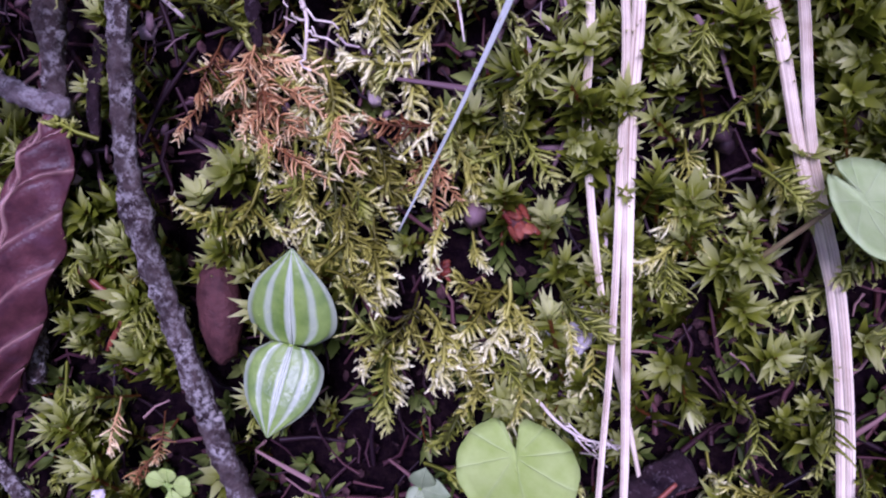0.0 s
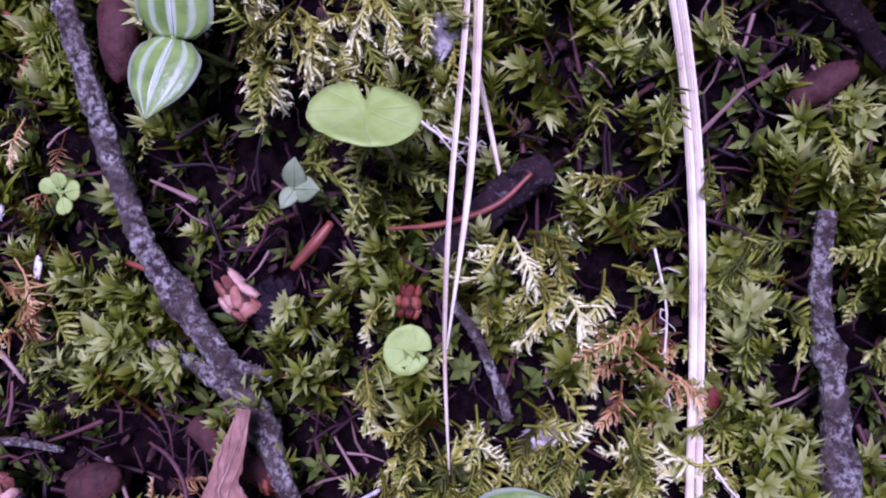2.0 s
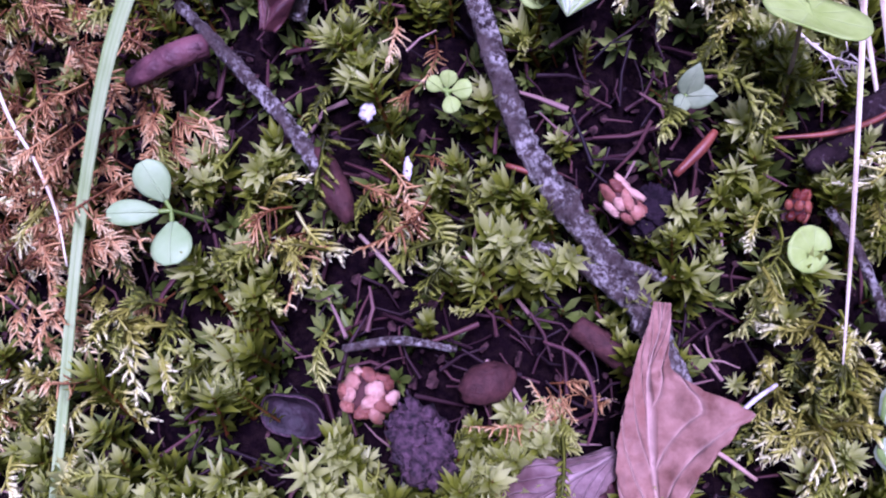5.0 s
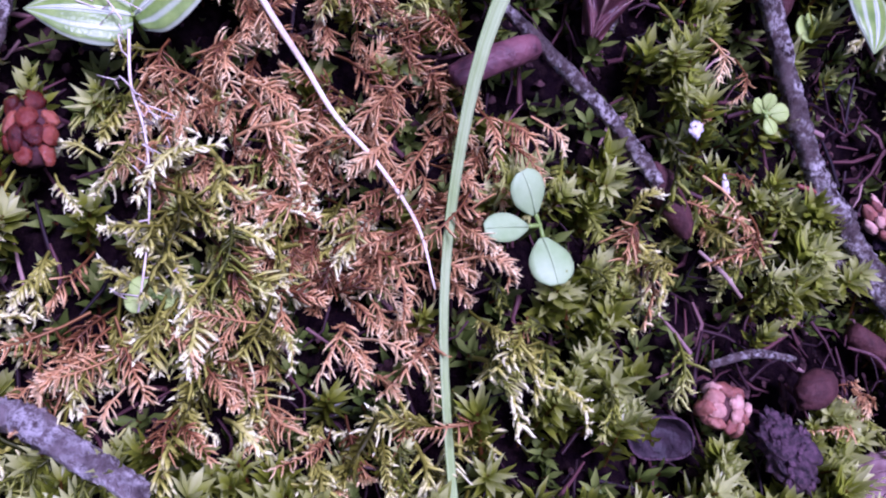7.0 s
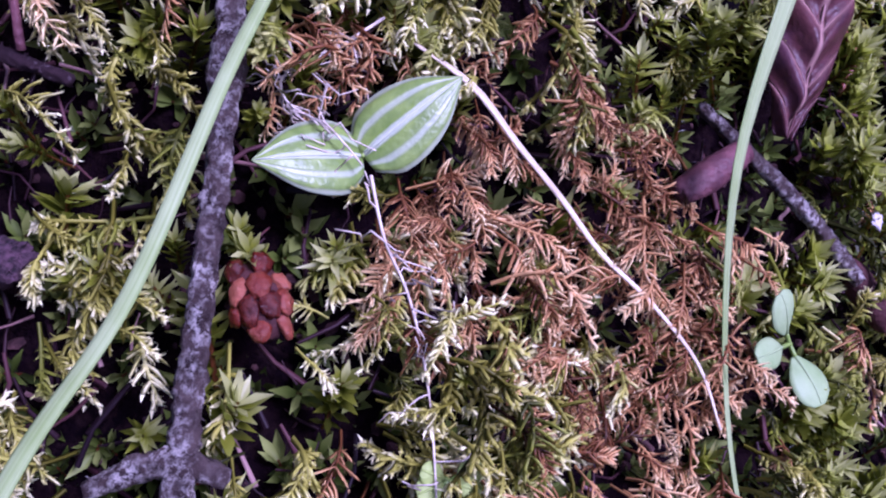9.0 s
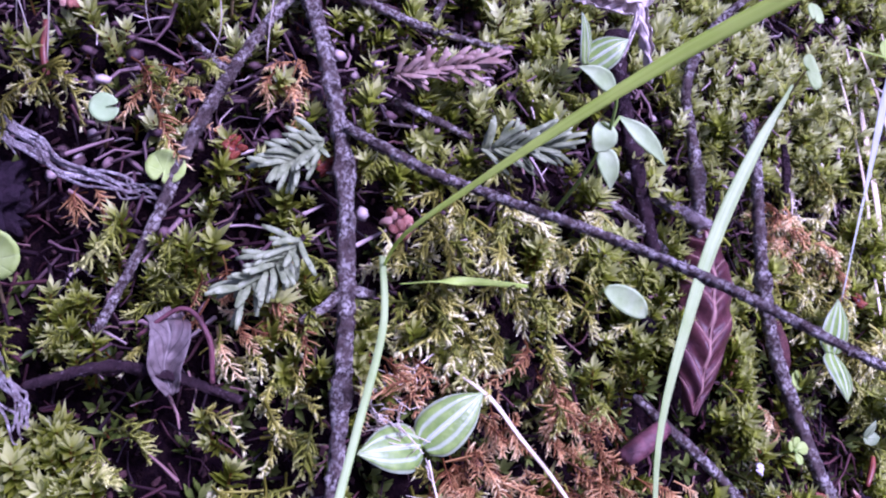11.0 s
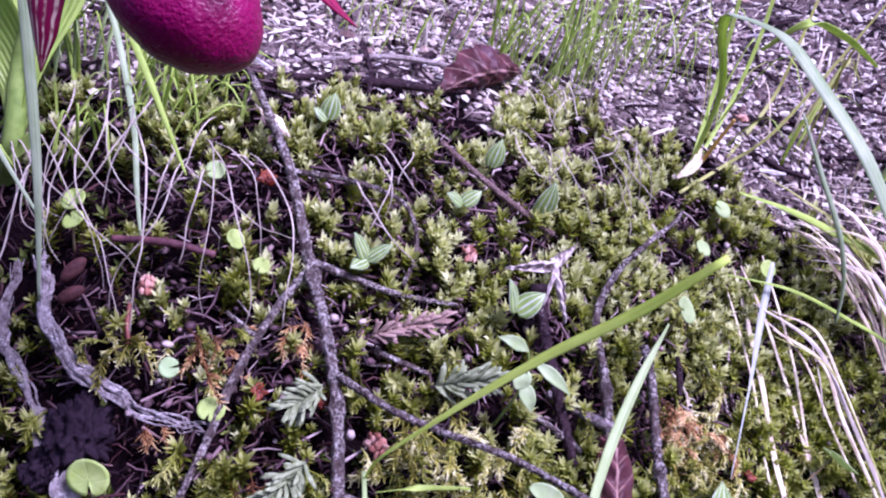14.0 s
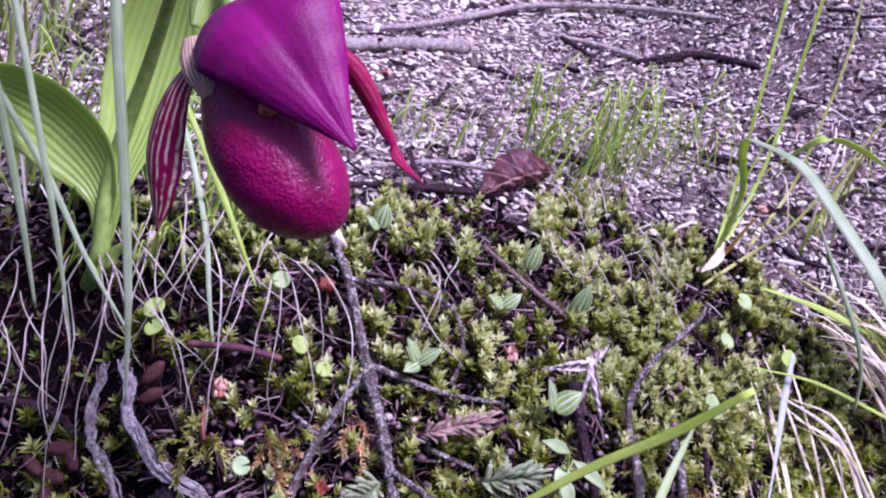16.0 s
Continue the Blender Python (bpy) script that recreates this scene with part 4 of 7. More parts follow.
# ---- sticks, bark and roots ----
def flake_mesh(points, radii, seed):
    """Small curled scales of bark and crust that stand off a stick."""
    rg = np.random.default_rng(int(abs(seed) * 1000) + 3)
    c0 = curve_np(points, 60)
    t0 = tangents(c0)
    length = np.linalg.norm(np.diff(c0, axis=0), axis=1).sum()
    V, F = [], []
    for _ in range(int(min(420, length / 0.00032))):
        f = rg.random()
        i = min(58, int(f * 59))
        c, t = c0[i] + (c0[i + 1] - c0[i]) * rg.random(), t0[i]
        r = np.interp(f, np.linspace(0, 1, len(radii)), radii)
        a = np.cross(t, rg.normal(0, 1, 3))
        a /= np.linalg.norm(a) + 1e-9
        b = np.cross(t, a)
        size = rg.uniform(0.00025, 0.0008)
        p = c + a * r * 0.96
        d = t * rg.normal(0, 0.8) + a * rg.uniform(0.2, 1.0) + b * rg.normal(0, 0.4)
        d /= np.linalg.norm(d) + 1e-9
        n = len(V)
        V += [p + b * size * 0.6, p - b * size * 0.6, p + t * size * 0.7, p + d * size * 1.5]
        F += [(n, n + 1, n + 3), (n + 1, n + 2, n + 3), (n + 2, n, n + 3), (n, n + 2, n + 1)]
    return tri_mesh("flaking_bark", V, F, None, False)


def stick(points, r, label, material=None, rough=0.34, branches=(), name="stick", category="stick", knots=(), sides=16, broken=True):
    """A fallen stick along plan points; branches are rows of points and radii."""
    pts = line_on(points)
    mid = pts[len(pts) // 2]
    th = thing(name, mid, label, category)
    mat = material or M_BARK
    sd = abs(points[0][0] * 91 + points[0][1] * 37)
    under(part("main_stem" if branches else "stem", tube_mesh("stem", pts, r, sides, rough, seed=sd, knots=knots), mat), th)
    if mat in (M_BARK, M_BARK_D, M_BARK_L):
        under(part("flaking_bark", flake_mesh(pts, r, sd), mat), th)
    for k, (bp, br) in enumerate(branches):
        if mat in (M_BARK, M_BARK_L):
            under(part("flaking_bark", flake_mesh(line_on(bp), br, sd + k + 0.5), mat), th)
        under(part("side_branch", tube_mesh("branch", line_on(bp), br, 11, rough, seed=sd + k + 1), mat), th)
    return th


stick([(0.1325, 0.0980, 0.0130), (0.1320, 0.0795, 0.0130), (0.1283, 0.0550, 0.0115), (0.1267, 0.0332, 0.0090), (0.1299, 0.0074, 0.0050), (0.1371, -0.0219, 0.0030), (0.1450, -0.0450, 0.0012), (0.1575, -0.0641, 0.0000), (0.1708, -0.0831, 0.0000), (0.1815, -0.1055, 0.0), (0.1850, -0.1140, -0.003)],
      [0.0022, 0.0023, 0.0024, 0.0025, 0.0027, 0.0028, 0.0029, 0.0031, 0.0032, 0.0022, 0.0014], "lichen-flecked grey twig lying down the mossy bank, broken end", knots=(0.3, 0.66, 0.82),
      branches=[([(0.1450, -0.0680, -0.001), (0.1520, -0.0705, 0.0005), (0.1610, -0.0760, 0.0005), (0.1680, -0.0825, 0.0)], [0.0012, 0.0017, 0.0020, 0.0020]), ([(0.1640, -0.0730, 0.0010), (0.1715, -0.0745, 0.0020), (0.1765, -0.0765, 0.0020)], [0.0020, 0.0014, 0.0011])])
stick([(0.1501, 0.1567, 0.0260), (0.1233, 0.1384, 0.0140), (0.1077, 0.1153, 0.0060), (0.1070, 0.0837, 0.0030), (0.1018, 0.0479, 0.0010), (0.094, 0.022, 0.0), (0.089, 0.006, -0.001), (0.085, -0.008, -0.004)],
      [0.0014, 0.0017, 0.0020, 0.0024, 0.0028, 0.0028, 0.0026, 0.0022], "thick scaly dark stick with pale lichen above a curled leaf", M_BARK, knots=(0.45,),
      branches=[([(0.194, 0.186, 0.0100), (0.176, 0.172, 0.0200), (0.160, 0.162, 0.0255), (0.1501, 0.1567, 0.0260)], [0.0008, 0.0011, 0.0013, 0.0014])])
stick([(0.070, 0.078, 0.0016), (0.088, 0.066, 0.0032), (0.097, 0.061, 0.0040), (0.109, 0.057, 0.0040)], [0.0020, 0.0024, 0.0026, 0.0022], "short stick pale with lichen lying across a thicker one", M_BARK_L, 0.3)
stick([(0.118, 0.073, 0.0016), (0.114, 0.060, 0.0016), (0.112, 0.050, 0.0)], [0.0013, 0.0015, 0.0012], "short dark reddish twig stub", M_BARK_D)
stick([(0.0727, 0.1320, 0.0088), (0.0718, 0.1083, 0.0059), (0.0734, 0.0863, 0.0047), (0.0746, 0.0624, 0.0035), (0.0762, 0.0412, 0.0020)], [0.0036, 0.0030, 0.0028, 0.0026, 0.0022], "dark knobbly stick standing against the bank", M_BARK_D, 0.3, knots=(0.02, 0.5))
stick([(0.055, -0.004, 0.0), (0.074, -0.024, 0.0016), (0.086, -0.038, 0.0020), (0.094, -0.0495, 0.0020)], [0.0014, 0.0018, 0.0019, 0.0019], "thin flaky twig with a pale broken tip")
stick([(0.300, -0.038, 0.0016), (0.298, -0.059, 0.0020), (0.300, -0.077, 0.0020), (0.3005, -0.103, 0.0016)], [0.0022, 0.0023, 0.0028, 0.0036], "purplish twig with a swollen scaly foot", knots=(0.55, 0.93))
stick([(0.296, 0.016, 0.0008), (0.305, 0.006, 0.0012), (0.316, -0.008, 0.0008), (0.325, -0.02, 0.0)], [0.0022, 0.0026, 0.0024, 0.002], "dark twig half sunk in star moss", M_BARK_D)
stick([(-0.0665, 0.2620, 0.0170), (-0.0630, 0.2476, 0.0155), (-0.0525, 0.2028, 0.0101), (-0.0481, 0.1544, 0.0073), (-0.0433, 0.1145, 0.0065), (-0.0417, 0.0799, 0.0065), (-0.0456, 0.0387, 0.0070), (-0.0522, 0.0000, 0.0080), (-0.0603, -0.0336, 0.0095), (-0.0670, -0.0613, 0.0114), (-0.0728, -0.0868, 0.0150), (-0.0750, -0.0960, 0.0160)],
      [0.0014, 0.0019, 0.0024, 0.0027, 0.0027, 0.0026, 0.0028, 0.0023, 0.0022, 0.0026, 0.0022, 0.0020], "long lichened spruce stick running down the bank, with side twigs", knots=(0.30, 0.46, 0.62, 0.895),
      branches=[([(-0.0475, 0.149, 0.0072), (-0.024, 0.139, 0.0036), (-0.005, 0.131, 0.0028), (0.027, 0.124, 0.0024)], [0.0018, 0.0016, 0.0014, 0.0009]),
                ([(-0.0522, 0.199, 0.0095), (-0.022, 0.194, 0.0068), (0.001, 0.185, 0.0052), (0.009, 0.172, 0.0052), (0.008, 0.153, 0.0036), (-0.001, 0.136, 0.0016)], [0.0015, 0.0014, 0.0013, 0.0012, 0.0011, 0.0012]),
                ([(-0.0475, 0.146, 0.0070), (-0.058, 0.135, 0.0036), (-0.070, 0.120, 0.0032), (-0.079, 0.107, 0.0032), (-0.088, 0.092, 0.0028), (-0.099, 0.069, 0.0024), (-0.117, 0.038, 0.0012)], [0.0017, 0.0019, 0.0018, 0.0020, 0.0022, 0.0017, 0.0014]),
                ([(-0.086, 0.129, 0.0032), (-0.080, 0.122, 0.0032), (-0.074, 0.115, 0.0032)], [0.0008, 0.0011, 0.0013]),
                ([(-0.0424, 0.094, 0.0064), (-0.0226, 0.0671, 0.027), (-0.0061, 0.0535, 0.037), (0.0181, 0.0356, 0.051), (0.0337, 0.0117, 0.077), (0.056, -0.015, 0.098), (0.078, -0.040, 0.118)], [0.0018, 0.0016, 0.0015, 0.0014, 0.0015, 0.0012, 0.0009]),
                ([(-0.060, 0.031, 0.0058), (-0.053, 0.034, 0.0062), (-0.0456, 0.038, 0.0070), (-0.037, 0.0365, 0.0060)], [0.0012, 0.0016, 0.0022, 0.0013]),
                ([(-0.082, -0.063, 0.0100), (-0.074, -0.061, 0.0110), (-0.067, -0.061, 0.0114), (-0.060, -0.065, 0.0110)], [0.0016, 0.0022, 0.0026, 0.0017])])
stick([(0.038, 0.226, 0.0024), (0.063, 0.194, 0.0032), (0.094, 0.166, 0.0032)], [0.0016, 0.0018, 0.0019], "smooth brown twig resting on green moss", M_TWIG, 0.08)
stick([(0.059, 0.067, 0.0016), (0.070, 0.058, 0.0024), (0.083, 0.048, 0.0016)], [0.0014, 0.0016, 0.0013], "short pale-flecked twig under a long one")
stick([(0.160, 0.094, 0.0080), (0.158, 0.081, 0.0080), (0.156, 0.068, 0.0040)], [0.0013, 0.0018, 0.0010], "shaggy dark twig end hanging in upright moss", M_BARK_D, 0.4)
stick([(-0.020, 0.104, 0.0016), (-0.006, 0.096, 0.0020), (0.006, 0.090, 0.0016)], [0.0011, 0.0013, 0.0010], "short twig beside a spruce sprig")
stick([(-0.040, 0.292, 0.0012), (0.024, 0.301, 0.0064), (0.069, 0.297, 0.0068), (0.092, 0.297, 0.0064)], [0.0012, 0.0017, 0.0019, 0.0016], "pale bare stick lying across the litter", M_WOOD_PALE, 0.08)
stick([(-0.045, 0.278, 0.0008), (0.008, 0.276, 0.0016), (0.056, 0.275, 0.0020), (0.075, 0.279, 0.0016)], [0.0018, 0.0026, 0.0027, 0.0022], "dark rotten stick beside a curled brown leaf", M_BARK_D, 0.25)
stick([(-0.03, 0.258, 0.0008), (0.01, 0.248, 0.0016), (0.03, 0.235, 0.0012)], [0.0008, 0.0011, 0.0009], "thin dark twig on moss edge", M_BARK_D)
stick([(0.030, 0.530, 0.0004), (0.089, 0.552, 0.0054), (0.176, 0.600, 0.0080), (0.237, 0.620, 0.0084), (0.325, 0.592, 0.0062), (0.392, 0.538, 0.0016)], [0.0022, 0.0028, 0.0033, 0.0034, 0.0032, 0.0022], "long bent pale branch on the dry litter", M_WOOD_PALE, 0.12, knots=(0.35, 0.7))
stick([(-0.030, 0.470, 0.0012), (0.001, 0.479, 0.0040), (0.067, 0.503, 0.0050), (0.133, 0.518, 0.0050)], [0.0050, 0.0056, 0.0056, 0.0064], "short stout bleached branch on the litter", M_WOOD_PALE, 0.15, knots=(0.93,))
stick([(0.225, 0.572, 0.0008), (0.273, 0.537, 0.0020), (0.303, 0.506, 0.0016)], [0.0022, 0.0030, 0.0034], "weathered stick end among cone scales", M_WOOD_PALE, 0.18)
stick([(0.300, 0.500, 0.0004), (0.353, 0.494, 0.0020), (0.392, 0.458, 0.0012)], [0.0026, 0.0036, 0.0028], "dark stick in a heap of litter", M_BARK_D, 0.3)
stick([(-0.235, 0.168, 0.0016), (-0.204, 0.155, 0.0024), (-0.188, 0.139, 0.0012)], [0.0022, 0.0024, 0.0016], "dark twig end beside pale roots", M_BARK_D, 0.2)
stick([(0.217, -0.058, 0.0008), (0.223, -0.067, 0.0016), (0.228, -0.080, 0.0020), (0.2295, -0.086, 0.0016)], [0.0010, 0.0012, 0.0012, 0.0011], "thin dark twig beside a dry straw")
stick([(-0.137, 0.026, 0.0008), (-0.115, 0.027, 0.0024), (-0.098, 0.0215, 0.0024), (-0.078, 0.011, 0.0004)], [0.0014, 0.0017, 0.0016, 0.0012], "knobbly thin twig arching over dark moss", M_BARK_D, 0.35)
stick([(-0.076, -0.090, 0.0012), (-0.051, -0.095, 0.0024), (-0.042, -0.100, 0.0024), (-0.024, -0.112, 0.0012)], [0.0026, 0.0030, 0.0032, 0.0026], "pale lichened stick at the foot of the moss", M_BARK_L, 0.3)
stick([(0.240, -0.026, 0.0004), (0.230, -0.033, 0.0008), (0.222, -0.041, 0.0004), (0.213, -0.047, -0.002)], [0.0040, 0.0044, 0.0038, 0.0026], "dark rotten bark piece under feather moss", M_BARK_D, 0.25)
stick([(0.155, -0.088, -0.004), (0.165, -0.095, -0.003), (0.178, -0.103, -0.004)], [0.0030, 0.0036, 0.0030], "smooth dark fallen twig in a shaded hollow", M_SEED, 0.05)


def fibrous(points, r, label):
    """Stringy weathered bark: knobbly strands that twist round one line, some fraying away from it."""
    rg = random.Random(int(abs(points[0][0]) * 1e4))
    pts = curve_np(line_on(points), 26)
    pts = pts + np.array([[rg.gauss(0, r * 0.30) for _ in range(3)] for _ in pts])
    th = thing("bark_strip", Vector(pts[10]), label, "root")
    for k in range(15):
        a0, w0, out = k * 0.42, rg.uniform(0.25, 0.55), rg.uniform(0.55, 1.05)
        q = [p + np.array((math.cos(a0 + i * w0), math.sin(a0 * 1.3 + i * w0), math.sin(a0 + i * w0))) * r * out * (0.8 + 0.3 * math.sin(k * 2 + i)) for i, p in enumerate(pts)]
        if k > 8:
            i0 = rg.randrange(0, 14)
            q = q[i0 : i0 + rg.randrange(6, 12)]
            d = np.array([rg.gauss(0, 1) for _ in range(3)]) * r * 0.9
            q[-1], q[0] = q[-1] + d, q[0] - d * 0.6
        under(part("strand", tube_mesh("strand", q, [r * 0.10, r * rg.uniform(0.24, 0.40), r * rg.uniform(0.18, 0.34), r * 0.06], 8, 0.7, seed=k * 3.3 + points[0][0] * 50), M_ROOT), th)
    return th


fibrous([(-0.166, 0.172, 0.0048), (-0.164, 0.161, 0.0048), (-0.162, 0.139, 0.0040), (-0.152, 0.117, 0.0036), (-0.134, 0.099, 0.0032), (-0.115, 0.086, 0.0024), (-0.097, 0.079, 0.0012)], 0.0027, "grey twisted fibrous bark strip curving over moss")
fibrous([(-0.176, 0.170, 0.0040), (-0.182, 0.146, 0.0040), (-0.179, 0.129, 0.0032), (-0.169, 0.106, 0.0020), (-0.163, 0.092, 0.0008)], 0.0021, "thin grey fibrous bark strip hanging down")
fibrous([(-0.168, 0.100, 0.0008), (-0.157, 0.072, 0.0028), (-0.152, 0.054, 0.0032), (-0.146, 0.037, 0.0028), (-0.138, 0.012, 0.0012)], 0.0032, "split pale bark strip beside black humus")


def rootlets(points, label, twigs=10, spread=0.012, r=0.00035, seed=1):
    """A pale root thread with forking hairs."""
    rg = random.Random(seed)
    pts = curve_np(line_on(points), 24)
    th = thing("root_thread", Vector(pts[0]), label, "root")
    under(part("main_thread", tube_mesh("thread", pts[::2], [r * 1.3, r, r * 0.7], 5, 0.0, 0.003), M_ROOTLET), th)
    for _ in range(twigs):
        p = Vector(pts[rg.randrange(2, 22)])
        d = Vector((rg.uniform(-1, 1), rg.uniform(-0.5, 0.5), rg.uniform(-1, 0.6))) * spread
        q = [p]
        for k in range(1, 6):
            q.append(p + d * (k / 5) + Vector((rg.uniform(-1, 1), rg.uniform(-0.6, 0.2), rg.uniform(-1, 1))) * spread * 0.22)
        under(part("rootlet", tube_mesh("rootlet", q, [r * 0.75, r * 0.45], 4, 0.0, 0.003), M_ROOTLET), th)
    return th


rootlets([(-0.019, 0.017, 0.0020), (-0.030, 0.011, 0.0024), (-0.040, 0.007, 0.0024), (-0.040, 0.001, 0.0032), (-0.034, -0.006, 0.0080), (-0.0275, -0.0155, 0.0072)], "tangled pale rootlets lying over a striped leaf", 34, 0.012, 0.00028, 3)
rootlets([(-0.0275, -0.0155, 0.0072), (-0.027, -0.028, 0.0080), (-0.024, -0.040, 0.0076), (-0.0235, -0.058, 0.0072), (-0.026, -0.080, 0.0060)], "thin pale root hanging down over feather moss", 16, 0.010, 0.0003, 5)
rootlets([(0.208, -0.010, 0.0008), (0.213, -0.016, 0.0016), (0.219, -0.020, 0.0016), (0.228, -0.022, 0.0008)], "white branching rootlets beside dry straws", 9, 0.008, 0.0004, 7)
rootlets([(0.263, -0.046, 0.0016), (0.265, -0.060, 0.0020), (0.264, -0.075, 0.0016), (0.266, -0.090, 0.0008)], "pale rootlets hanging beside a straw", 9, 0.009, 0.0003, 9)
rootlets([(0.272, -0.094, 0.0008), (0.277, -0.102, 0.0016), (0.283, -0.107, 0.0016), (0.286, -0.102, 0.0012)], "white branching rootlets under a twig", 7, 0.007, 0.00036, 11)
rootlets([(0.195, 0.092, 0.0012), (0.198, 0.078, 0.0016), (0.199, 0.066, 0.0016)], "white root thread dangling from moss", 2, 0.005, 0.0004, 13)
rootlets([(0.158, 0.088, 0.0016), (0.166, 0.076, 0.0020), (0.164, 0.062, 0.0016)], "frayed grey rootlets in yellow moss", 10, 0.007, 0.0005, 15)


# ---- small plants ----
OVATE = [0.50, 0.93, 1.0, 0.98, 0.90, 0.75, 0.53, 0.27, 0.02]
LANCE = [0.10, 0.45, 0.80, 1.0, 0.95, 0.78, 0.52, 0.25, 0.01]
OVAL = [0.30, 0.70, 0.92, 1.0, 1.0, 0.92, 0.78, 0.52, 0.15]
ROUND = [0.20, 0.52, 0.78, 0.94, 1.0, 0.99, 0.92, 0.76, 0.34]


def leaf_at(name, m, length, width, outline, material, parent, arch=0.15, cup=0.15, fold=0.0, **more):
    """A leaf from the origin of the pose m along its y, arching up and over."""
    pts = [m @ Vector((0, length * f, arch * length * math.sin(2.2 * f))) for f in (0, 0.35, 0.7, 1.0)]
    side = (m.to_3x3() @ Vector((1, 0, 0))).normalized()
    return under(part(name, sheet_mesh(name, pts, [w * width for w in outline], -side, cup=-cup, fold=fold, **more), material), parent)


def leaf_plant(u, v, lift, leaves, label, material, name="striped_plant", category="plant", group="", outline=None, stalk=None, thick=0.0004, petiole=0.0):
    """A low plant: leaves given as rows of turn, tilt, length, width, bank."""
    th = thing(name, spot(u, v, -0.004), label, category, group)
    for turn, tilt, length, width, bank in leaves:
        m = slope_pose(u, v, lift, turn, tilt, bank)
        if petiole:
            far = m @ pose(0, length * petiole, 0)
            under(part("petiole", tube_mesh("petiole", [m.translation, far.translation], [0.0005, 0.0006], 5, 0, 0.002), M_STALK_G), th)
            m, length = far, length * (1 - petiole * 0.6)
        lf = leaf_at("leaf", m, length, width, outline or OVATE, material, th, thick=thick)
        rib = [m @ Vector((0, length * f, 0.15 * length * math.sin(2.2 * f))) for f in (0, 0.35, 0.7, 0.97)]
        under(part("midrib", tube_mesh("midrib", rib, [0.0004, 0.0003, 0.00015], 5, 0, 0.003), M_RIB if material is M_STRIPED else material), lf)
    under(part("stem", tube_mesh("stem", [spot(u, v, -0.012), spot(u, v, lift * 0.5), spot(u, v, lift + 0.0005)], [0.0006, 0.0005, 0.0005], 6), stalk or M_STALK_G), th)
    return th


G_S = "striped plants on the moss"
leaf_plant(0.1608, 0.0034, 0.012, [(8, 6, 0.0225, 0.0200, 0), (195, 6, 0.0205, 0.0175, 0)], "pair of green leaves striped in silver, with a young shoot", M_STRIPED, group=G_S)
leaf_plant(0.2265, -0.1130, 0.012, [(62, 10, 0.0225, 0.0195, -6), (150, -8, 0.0130, 0.0120, 25)], "pair of pale striped leaves, the smaller one folded down", M_STRIPED, group=G_S)
leaf_plant(0.291, -0.130, 0.004, [(0, 14, 0.0165, 0.0145, 0), (185, 0, 0.0150, 0.0140, 0)], "pair of grey-green striped leaves under dry straws", M_STRIPED, group=G_S)
leaf_plant(-0.0275, -0.0105, 0.003, [(-92, 8, 0.0215, 0.0155, 8), (60, 2, 0.0250, 0.0160, -6)], "two striped leaves caught under tangled rootlets", M_STRIPED, group=G_S)
leaf_plant(-0.112, -0.033, 0.010, [(25, 8, 0.0180, 0.0140, 0), (205, 4, 0.0165, 0.0145, 0)], "small striped leaf pair low in feather moss", M_STRIPED, group=G_S)
leaf_plant(-0.020, 0.147, 0.009, [(-40, 30, 0.0155, 0.0085, 10), (75, 20, 0.0145, 0.0080, -10), (-120, 10, 0.012, 0.008, 0)], "grey-green striped leaves beside a lichened stick", M_STRIPED, group=G_S)
leaf_plant(0.055, 0.117, 0.010, [(-38, 30, 0.0190, 0.0110, 15), (70, 22, 0.0180, 0.0130, -10)], "striped leaf pair beside a curled dead leaf", M_STRIPED, group=G_S)
leaf_plant(0.086, 0.175, 0.006, [(10, 52, 0.0225, 0.0135, 0)], "single upright striped leaf in green moss", M_STRIPED, group=G_S)
leaf_plant(0.063, 0.207, 0.006, [(20, 46, 0.0170, 0.0110, 0)], "single upright striped leaf in green moss", M_STRIPED, group=G_S)
leaf_plant(-0.027, 0.236, 0.006, [(25, 40, 0.0150, 0.0110, 0), (-60, 20, 0.010, 0.008, 0)], "small pale striped leaves at the moss edge", M_STRIPED, group=G_S)
leaf_plant(0.038, 0.180, 0.008, [(65, 20, 0.0125, 0.0090, 0), (-70, 14, 0.0115, 0.0085, 0)], "small striped leaves in upright moss", M_STRIPED, group=G_S)
leaf_plant(0.183, -0.031, 0.004, [(15, 30, 0.0088, 0.0062, 0), (95, 14, 0.0076, 0.0066, 0), (-150, 8, 0.0060, 0.0046, 0)], "three small grey-green leaves over needle litter", M_GREYLEAF, name="seedling")
leaf_plant(0.0600, -0.0605, 0.007, [(-28, 22, 0.0125, 0.0088, 0), (-96, 10, 0.0140, 0.0066, 0), (172, 4, 0.0130, 0.0105, 0)], "seedling with three pale rounded leaves beside a grass blade", M_SEEDLING, name="seedling", outline=ROUND, petiole=0.22)


